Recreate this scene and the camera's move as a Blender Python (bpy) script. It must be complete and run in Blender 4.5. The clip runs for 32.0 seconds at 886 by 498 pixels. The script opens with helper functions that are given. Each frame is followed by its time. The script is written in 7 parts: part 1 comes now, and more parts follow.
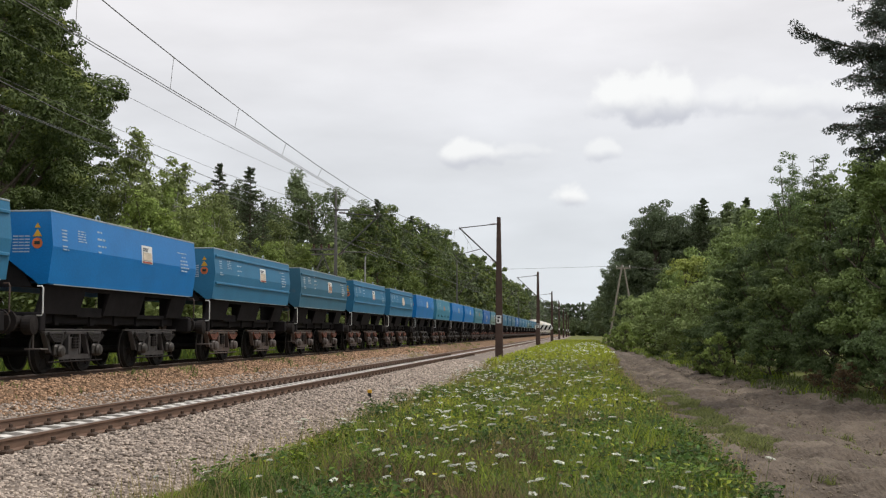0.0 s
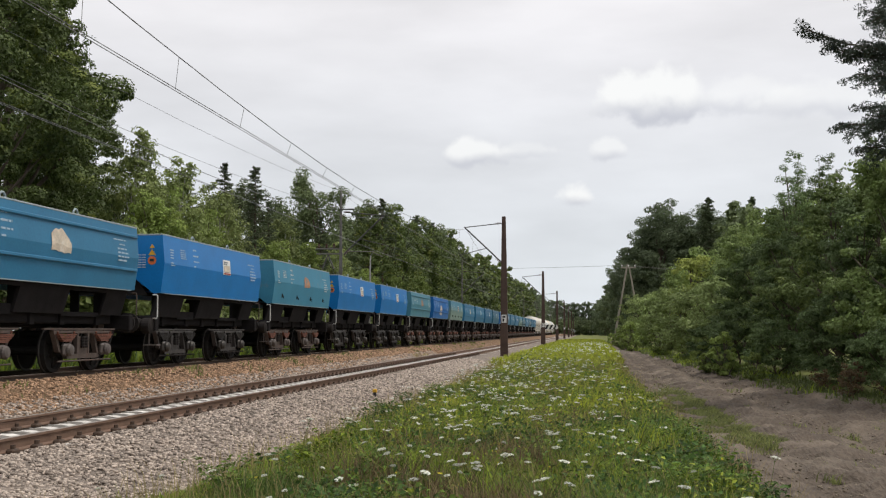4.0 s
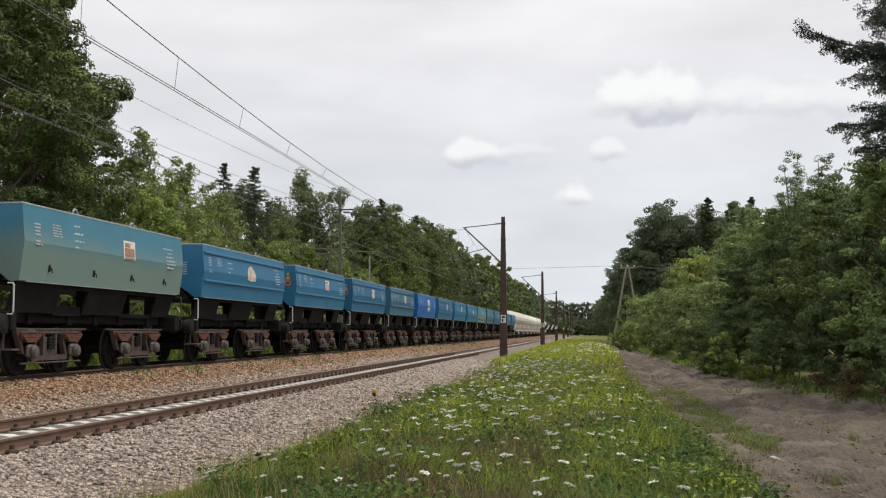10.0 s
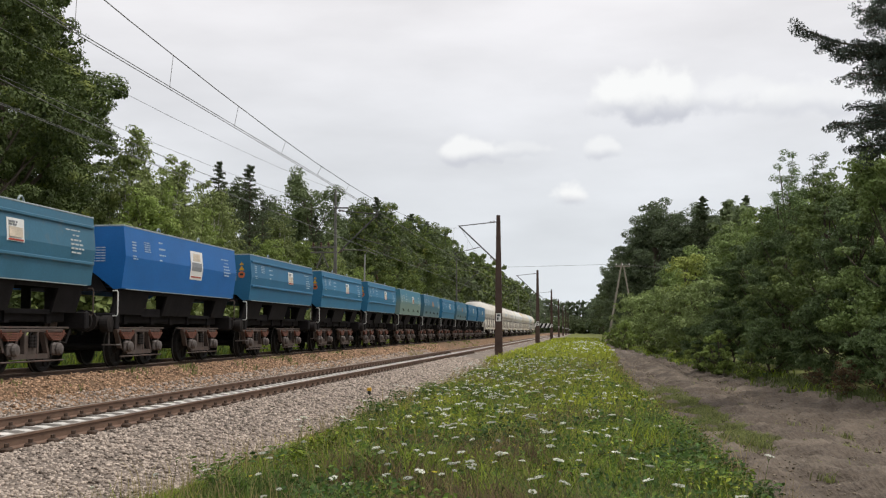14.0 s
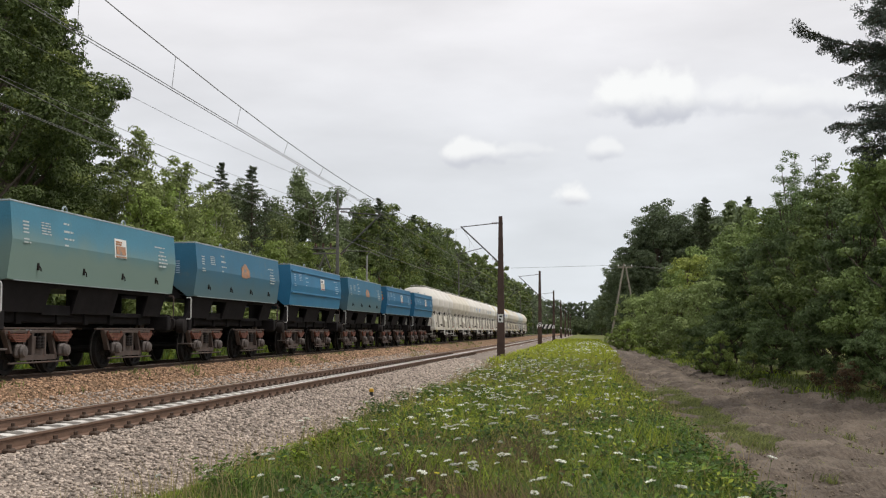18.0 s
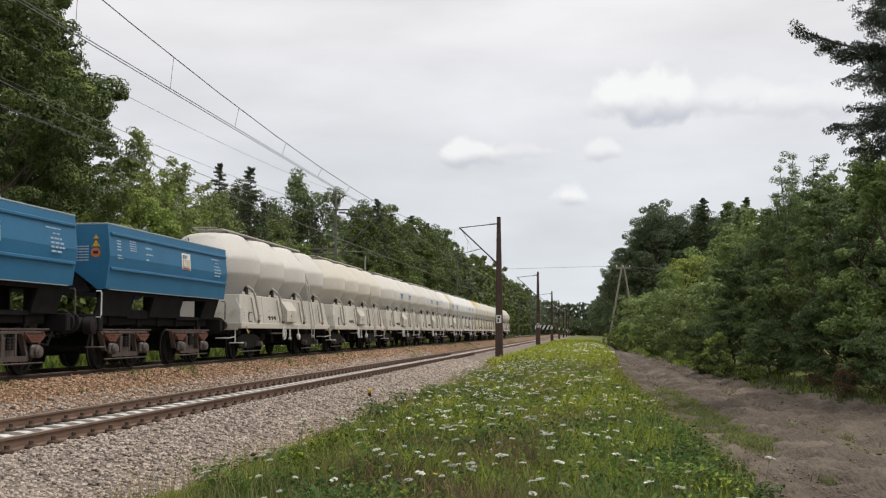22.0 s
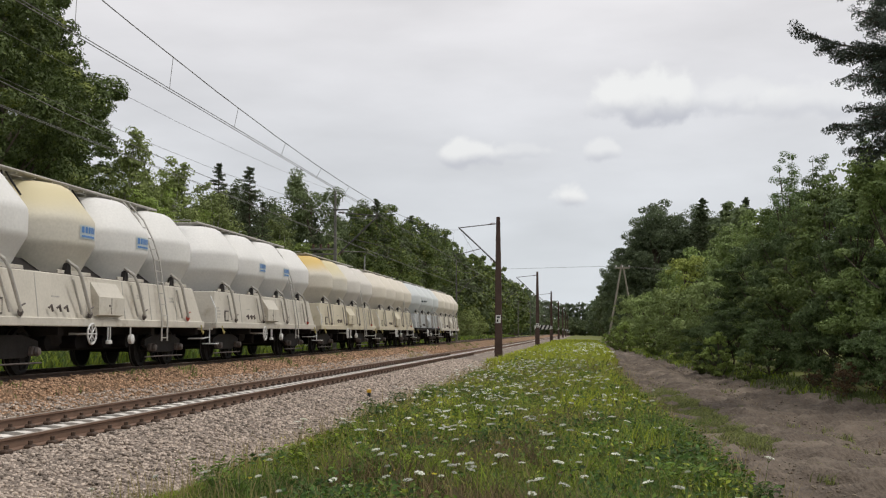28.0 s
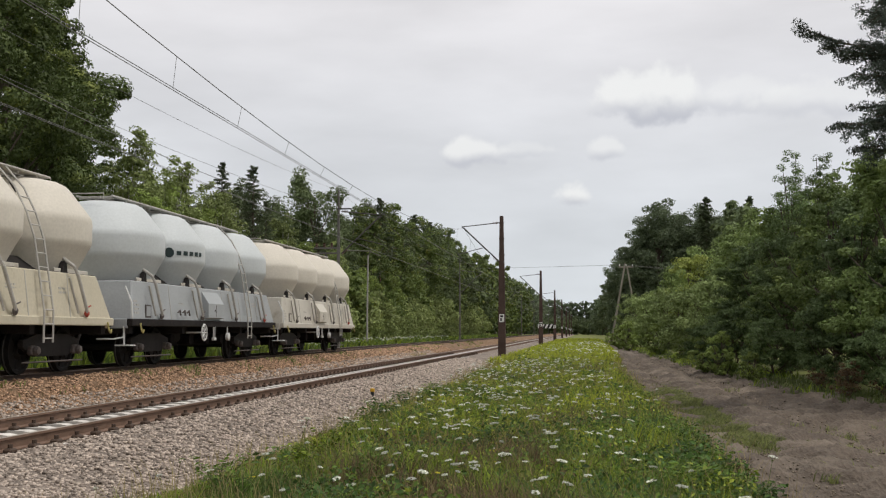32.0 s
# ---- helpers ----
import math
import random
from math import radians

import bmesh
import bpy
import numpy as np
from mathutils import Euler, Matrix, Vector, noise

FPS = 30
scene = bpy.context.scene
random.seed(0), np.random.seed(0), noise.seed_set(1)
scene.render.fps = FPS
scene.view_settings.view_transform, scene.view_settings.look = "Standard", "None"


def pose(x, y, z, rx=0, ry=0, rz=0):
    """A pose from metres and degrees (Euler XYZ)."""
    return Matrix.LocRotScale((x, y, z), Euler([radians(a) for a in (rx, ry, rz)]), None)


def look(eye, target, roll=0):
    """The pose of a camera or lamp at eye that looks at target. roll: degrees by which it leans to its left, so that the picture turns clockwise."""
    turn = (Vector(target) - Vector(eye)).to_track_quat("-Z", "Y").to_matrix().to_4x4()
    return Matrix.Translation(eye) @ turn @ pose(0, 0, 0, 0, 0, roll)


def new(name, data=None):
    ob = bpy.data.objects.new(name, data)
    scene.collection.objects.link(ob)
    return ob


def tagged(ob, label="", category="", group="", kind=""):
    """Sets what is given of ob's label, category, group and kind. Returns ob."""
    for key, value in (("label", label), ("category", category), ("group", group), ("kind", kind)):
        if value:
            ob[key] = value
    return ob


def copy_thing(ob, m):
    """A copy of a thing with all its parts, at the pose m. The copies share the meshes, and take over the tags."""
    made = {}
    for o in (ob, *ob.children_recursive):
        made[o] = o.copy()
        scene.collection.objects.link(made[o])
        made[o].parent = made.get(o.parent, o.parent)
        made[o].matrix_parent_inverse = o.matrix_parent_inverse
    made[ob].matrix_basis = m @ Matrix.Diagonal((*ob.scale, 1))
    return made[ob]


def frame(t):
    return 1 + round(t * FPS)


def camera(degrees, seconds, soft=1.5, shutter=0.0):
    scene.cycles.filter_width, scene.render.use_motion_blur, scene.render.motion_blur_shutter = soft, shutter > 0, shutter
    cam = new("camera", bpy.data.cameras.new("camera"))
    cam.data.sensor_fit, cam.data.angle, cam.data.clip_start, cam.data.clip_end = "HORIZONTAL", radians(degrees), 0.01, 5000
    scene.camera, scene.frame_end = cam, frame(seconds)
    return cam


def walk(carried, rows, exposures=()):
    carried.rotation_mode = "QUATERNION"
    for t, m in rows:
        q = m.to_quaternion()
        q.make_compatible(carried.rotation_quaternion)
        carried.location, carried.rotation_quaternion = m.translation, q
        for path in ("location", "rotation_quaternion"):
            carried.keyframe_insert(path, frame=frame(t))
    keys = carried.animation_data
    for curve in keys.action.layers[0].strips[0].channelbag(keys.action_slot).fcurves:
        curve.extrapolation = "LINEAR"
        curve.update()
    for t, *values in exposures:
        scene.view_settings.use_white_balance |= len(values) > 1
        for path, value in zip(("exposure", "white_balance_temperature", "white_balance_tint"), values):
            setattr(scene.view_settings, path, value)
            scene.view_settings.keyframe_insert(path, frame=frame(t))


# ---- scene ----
# ---- camera: hand-held beside the line, nearly still ----
EYE = (0.0, 0.0, 1.2555)
TILT, TURN = 4.154, 6.841
cam = camera(42.17, 32.0, soft=1.2)
# seconds, sway to the left and upward in degrees
walk(cam, [(t, pose(*EYE, 90 + TILT + up, 0, TURN + left)) for t, left, up in (
        (0, 0.00, 0.00), (0.5, 0.00, -0.01), (1, 0.09, -0.01), (1.5, 0.18, -0.05), (2, 0.19, -0.06), (2.5, 0.22, -0.06), (3, 0.24, -0.07), (3.5, 0.27,
        -0.05), (5.5, 0.14, -0.01), (6, 0.13, -0.01), (6.5, 0.13, -0.01), (7, 0.15, -0.01), (7.5, 0.13, -0.01), (8, 0.13, -0.01), (8.5, 0.12, -0.01),
        (9, 0.16, -0.01), (9.5, 0.18, -0.01), (10, 0.22, -0.02), (10.5, 0.25, -0.01), (11, 0.18, -0.02), (11.5, 0.19, -0.06), (12, 0.14, -0.06),
        (12.5, 0.10, -0.08), (13, 0.08, -0.10), (13.5, 0.01, -0.10), (14, -0.02, -0.10), (14.5, -0.04, -0.10), (16.5, 0.04, -0.05), (17, 0.08, -0.04),
        (17.5, 0.08, -0.05), (18, 0.09, -0.05), (18.5, 0.09, -0.05), (19, 0.08, -0.05), (19.5, 0.02, -0.03), (20, 0.01, -0.02), (20.5, 0.01, -0.01),
        (21, 0.00, -0.01), (21.5, -0.02, -0.01), (22, 0.00, -0.01), (22.5, -0.01, -0.01), (23, -0.03, -0.01), (23.5, -0.02, -0.01), (24, -0.04,
        -0.01), (24.5, 0.00, -0.01), (25, 0.01, -0.02), (25.5, 0.03, -0.03), (27.5, -0.05, -0.01), (28, -0.03, -0.01), (28.5, -0.03, -0.01), (29,
        -0.03, -0.01), (29.5, -0.03, -0.01), (30, -0.03, -0.02), (30.5, 0.01, -0.01), (31, 0.05, -0.01), (31.5, 0.08, -0.02), (32, 0.14, -0.06))],
     exposures=((0, 0.03), (21, 0.03), (23.5, -0.10), (24.5, -0.12), (32, -0.11)))

# ---- light: bright overcast sky, weak wide sun ----
SUN_DIR = Vector((0.50, 0.08, 1.0)).normalized()


def sky_way(x, y):
    """The direction in which the first view shows a place x to the right and y below its middle (tangents)."""
    m = pose(0, 0, 0, 90 + TILT, 0, TURN).to_3x3()
    return (m @ Vector((x, -y, -1))).normalized()


def build_world():
    world = bpy.data.worlds.new("sky")
    scene.world = world
    world.use_nodes = True
    nt = world.node_tree
    nt.nodes.clear()
    N, L = nt.nodes.new, nt.links.new
    out = N("ShaderNodeOutputWorld")
    sky = N("ShaderNodeTexSky")
    sky.sky_type, sky.sun_disc = "NISHITA", False
    sky.sun_elevation = math.asin(SUN_DIR.z)
    sky.sun_rotation = math.atan2(SUN_DIR.x, SUN_DIR.y)
    blue = N("ShaderNodeBackground")
    blue.inputs["Strength"].default_value = 0.1
    L(sky.outputs[0], blue.inputs["Color"])
    co = N("ShaderNodeTexCoord")

    def math_node(op, a, b=None, c=None, clamp=False):
        n = N("ShaderNodeMath")
        n.operation, n.use_clamp = op, clamp
        for i, v in enumerate((a, b, c)):
            if v is None:
                continue
            if isinstance(v, (int, float)):
                n.inputs[i].default_value = v
            else:
                L(v, n.inputs[i])
        return n.outputs[0]

    def vec(op, a, b=None):
        n = N("ShaderNodeVectorMath")
        n.operation = op
        for i, v in enumerate((a, b)):
            if v is None:
                continue
            if hasattr(v, "is_linked"):
                L(v, n.inputs[i])
            else:
                n.inputs[i].default_value = v
        return n

    d = co.outputs["Generated"]
    sep = N("ShaderNodeSeparateXYZ")
    L(d, sep.inputs[0])
    # the high veil: pale grey, a little bluer low down, in long soft streaks
    stretch = N("ShaderNodeMapping")
    stretch.inputs["Scale"].default_value = (2.0, 2.0, 7.0)
    L(d, stretch.inputs[0])
    veil = N("ShaderNodeTexNoise")
    veil.inputs["Scale"].default_value, veil.inputs["Detail"].default_value = 2.4, 5.0
    L(stretch.outputs[0], veil.inputs["Vector"])
    ramp = N("ShaderNodeValToRGB")
    ramp.color_ramp.elements[0].position, ramp.color_ramp.elements[0].color = 0.02, (0.68, 0.72, 0.765, 1)
    ramp.color_ramp.elements[1].position, ramp.color_ramp.elements[1].color = 0.30, (0.85, 0.828, 0.84, 1)
    high = ramp.color_ramp.elements.new(1.0)
    high.color = (1.0, 0.99, 1.0, 1)
    L(sep.outputs["Z"], ramp.inputs[0])
    streak = N("ShaderNodeMapRange")
    for i, v in zip((1, 2, 3, 4), (0.3, 0.7, 0.90, 1.10)):
        streak.inputs[i].default_value = v
    L(veil.outputs["Fac"], streak.inputs[0])
    base = vec("SCALE", ramp.outputs[0])
    L(streak.outputs[0], base.inputs["Scale"])
    col = base.outputs[0]
    # small heaps of cloud: middle, half width, half height, strength
    fine = N("ShaderNodeTexNoise")
    fine.inputs["Scale"].default_value, fine.inputs["Detail"].default_value = 36.0, 5.0
    L(d, fine.inputs["Vector"])
    puff = math_node("MULTIPLY_ADD", fine.outputs["Fac"], 1.9, -0.95)
    for px, py, w, h, power in ((1152, 170, 104, 47, 1.0), (1300, 168, 120, 34, 0.45), (1425, 178, 110, 34, 0.45), (836, 270, 62, 26, 0.85),
                                (925, 268, 60, 18, 0.3), (1068, 264, 31, 22, 0.6), (1010, 350, 33, 24, 0.9)):
        way = sky_way((px - 784) / 2033.2, (py - 441) / 2033.2)
        right = way.cross(Vector((0, 0, 1))).normalized()
        up = right.cross(way)
        u = vec("DOT_PRODUCT", d, tuple(right)).outputs["Value"]
        v = math_node("SUBTRACT", vec("DOT_PRODUCT", d, tuple(up)).outputs["Value"], 0.0)
        a = math_node("DIVIDE", u, w / 2033.2)
        b = math_node("DIVIDE", v, h / 2033.2)
        front = math_node("GREATER_THAN", vec("DOT_PRODUCT", d, tuple(way)).outputs["Value"], 0.9)
        r = math_node("SQRT", math_node("ADD", math_node("MULTIPLY", a, a), math_node("MULTIPLY", b, b)))
        r = math_node("ADD", r, puff)
        mask = N("ShaderNodeMapRange")
        mask.interpolation_type = "SMOOTHSTEP"
        for i, val in zip((1, 2, 3, 4), (0.6, 1.15, power, 0.0)):
            mask.inputs[i].default_value = val
        L(r, mask.inputs[0])
        tone = N("ShaderNodeMapRange")
        tone.interpolation_type = "SMOOTHSTEP"
        for i, val in zip((1, 2, 3, 4), (-0.75, 0.1, 0.0, 1.0)):
            tone.inputs[i].default_value = val
        L(math_node("MULTIPLY_ADD", puff, -0.5, b), tone.inputs[0])
        shade = N("ShaderNodeMix")
        shade.data_type = "RGBA"
        shade.inputs[6].default_value, shade.inputs[7].default_value = (0.60, 0.61, 0.66, 1), (0.95, 0.95, 0.94, 1)
        L(tone.outputs[0], shade.inputs[0])
        over = N("ShaderNodeMix")
        over.data_type = "RGBA"
        L(math_node("MULTIPLY", mask.outputs[0], front), over.inputs[0])
        L(col, over.inputs[6])
        L(shade.outputs[2], over.inputs[7])
        col = over.outputs[2]
    grey = N("ShaderNodeBackground")
    grey.inputs["Strength"].default_value = 1.03
    L(col, grey.inputs["Color"])
    mix = N("ShaderNodeMixShader")
    mix.inputs[0].default_value = 0.93
    L(blue.outputs[0], mix.inputs[1])
    L(grey.outputs[0], mix.inputs[2])
    L(mix.outputs[0], out.inputs[0])


build_world()
sun = new("sun", bpy.data.lights.new("sun", "SUN"))
sun.data.energy, sun.data.angle, sun.data.color = 1.9, radians(9), (1.0, 0.95, 0.88)
sun.matrix_world = look(tuple(SUN_DIR * 60), (0, 0, 0))

# ---- materials ----


def material(name, color, rough=0.8, metal=0.0, vary=0.25, scale=6.0, fine=60.0, bump=0.15, bump_dist=0.01,
             stain=None, stain_amount=0.0, stain_scale=1.5, island=0.0, per_object=0.0, translucent=0.0, spec=0.3, streak=1.0, fade=None):
    """A weathered surface: coarse and fine variation, optional stains, relief."""
    m = bpy.data.materials.new(name)
    m.use_nodes = True
    nt = m.node_tree
    nt.nodes.clear()
    N, L = nt.nodes.new, nt.links.new
    out, bsdf = N("ShaderNodeOutputMaterial"), N("ShaderNodeBsdfPrincipled")
    bsdf.inputs["Roughness"].default_value, bsdf.inputs["Metallic"].default_value = rough, metal
    bsdf.inputs["Specular IOR Level"].default_value = spec
    co = N("ShaderNodeTexCoord")
    mp = N("ShaderNodeMapping")
    mp.inputs["Scale"].default_value = (1, 1, streak)
    L(co.outputs["Object"], mp.inputs[0])
    big, small = N("ShaderNodeTexNoise"), N("ShaderNodeTexNoise")
    big.inputs["Scale"].default_value, big.inputs["Detail"].default_value = scale, 4
    small.inputs["Scale"].default_value, small.inputs["Detail"].default_value = fine, 3
    L(mp.outputs[0], big.inputs["Vector"])
    L(mp.outputs[0], small.inputs["Vector"])
    addn = N("ShaderNodeMath")
    addn.operation = "MULTIPLY_ADD"
    addn.inputs[1].default_value = 0.5
    L(small.outputs["Fac"], addn.inputs[0])
    half = N("ShaderNodeMath")
    half.operation = "MULTIPLY"
    half.inputs[1].default_value = 0.5
    L(big.outputs["Fac"], half.inputs[0])
    L(half.outputs[0], addn.inputs[2])
    rng = N("ShaderNodeMapRange")
    for i, v in zip((1, 2, 3, 4), (0.3, 0.7, 1 - vary, 1 + vary)):
        rng.inputs[i].default_value = v
    L(addn.outputs[0], rng.inputs[0])
    value = rng.outputs[0]
    for kind, amount in (("island", island), ("object", per_object)):
        if amount:
            src = N("ShaderNodeNewGeometry").outputs["Random Per Island"] if kind == "island" else N("ShaderNodeObjectInfo").outputs["Random"]
            r = N("ShaderNodeMapRange")
            for i, v in zip((1, 2, 3, 4), (0, 1, 1 - amount, 1 + amount)):
                r.inputs[i].default_value = v
            L(src, r.inputs[0])
            mul = N("ShaderNodeMath")
            mul.operation = "MULTIPLY"
            L(value, mul.inputs[0])
            L(r.outputs[0], mul.inputs[1])
            value = mul.outputs[0]
    sc = N("ShaderNodeVectorMath")
    sc.operation = "SCALE"
    sc.inputs[0].default_value = color
    L(value, sc.inputs["Scale"])
    col = sc.outputs[0]
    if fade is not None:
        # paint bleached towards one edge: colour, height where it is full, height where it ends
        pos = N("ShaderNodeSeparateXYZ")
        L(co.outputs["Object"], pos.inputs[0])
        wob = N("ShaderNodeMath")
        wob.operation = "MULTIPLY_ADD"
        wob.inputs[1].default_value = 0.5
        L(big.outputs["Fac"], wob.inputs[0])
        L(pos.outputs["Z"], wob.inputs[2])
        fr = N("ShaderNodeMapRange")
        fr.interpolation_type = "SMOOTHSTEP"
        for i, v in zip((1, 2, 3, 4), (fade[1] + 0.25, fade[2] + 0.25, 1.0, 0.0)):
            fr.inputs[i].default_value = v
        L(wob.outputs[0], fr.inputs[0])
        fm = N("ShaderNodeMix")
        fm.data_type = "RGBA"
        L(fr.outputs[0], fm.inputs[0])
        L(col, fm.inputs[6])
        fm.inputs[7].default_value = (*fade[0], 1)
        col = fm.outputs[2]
    if stain is not None:
        sn = N("ShaderNodeTexNoise")
        sn.inputs["Scale"].default_value, sn.inputs["Detail"].default_value, sn.inputs["Roughness"].default_value = stain_scale, 6, 0.65
        L(co.outputs["Object"], sn.inputs["Vector"])
        sr = N("ShaderNodeMapRange")
        for i, v in zip((1, 2, 3, 4), (0.72 - 0.4 * stain_amount, 0.8 - 0.25 * stain_amount, 0.0, min(1, 0.45 + stain_amount))):
            sr.inputs[i].default_value = v
        L(sn.outputs["Fac"], sr.inputs[0])
        mx = N("ShaderNodeMix")
        mx.data_type = "RGBA"
        L(sr.outputs[0], mx.inputs[0])
        L(col, mx.inputs[6])
        mx.inputs[7].default_value = (*stain, 1)
        col = mx.outputs[2]
    L(col, bsdf.inputs["Base Color"])
    if bump:
        b = N("ShaderNodeBump")
        b.inputs["Strength"].default_value, b.inputs["Distance"].default_value = bump, bump_dist
        L(small.outputs["Fac"], b.inputs["Height"])
        L(b.outputs[0], bsdf.inputs["Normal"])
    if translucent:
        tr = N("ShaderNodeBsdfTranslucent")
        L(col, tr.inputs["Color"])
        mixs = N("ShaderNodeMixShader")
        mixs.inputs[0].default_value = translucent
        L(bsdf.outputs[0], mixs.inputs[1])
        L(tr.outputs[0], mixs.inputs[2])
        L(mixs.outputs[0], out.inputs[0])
    else:
        L(bsdf.outputs[0], out.inputs[0])
    return m


DIRT = (0.16, 0.13, 0.10)
RUST = (0.20, 0.085, 0.035)


def paint(name, color, wear=0.25, stain=DIRT, rough=0.5, fade=None):
    return material(name, color, rough, 0, 0.16, 1.2, 26, 0.05, 0.004, stain, wear, 1.1, spec=0.28, fade=fade)


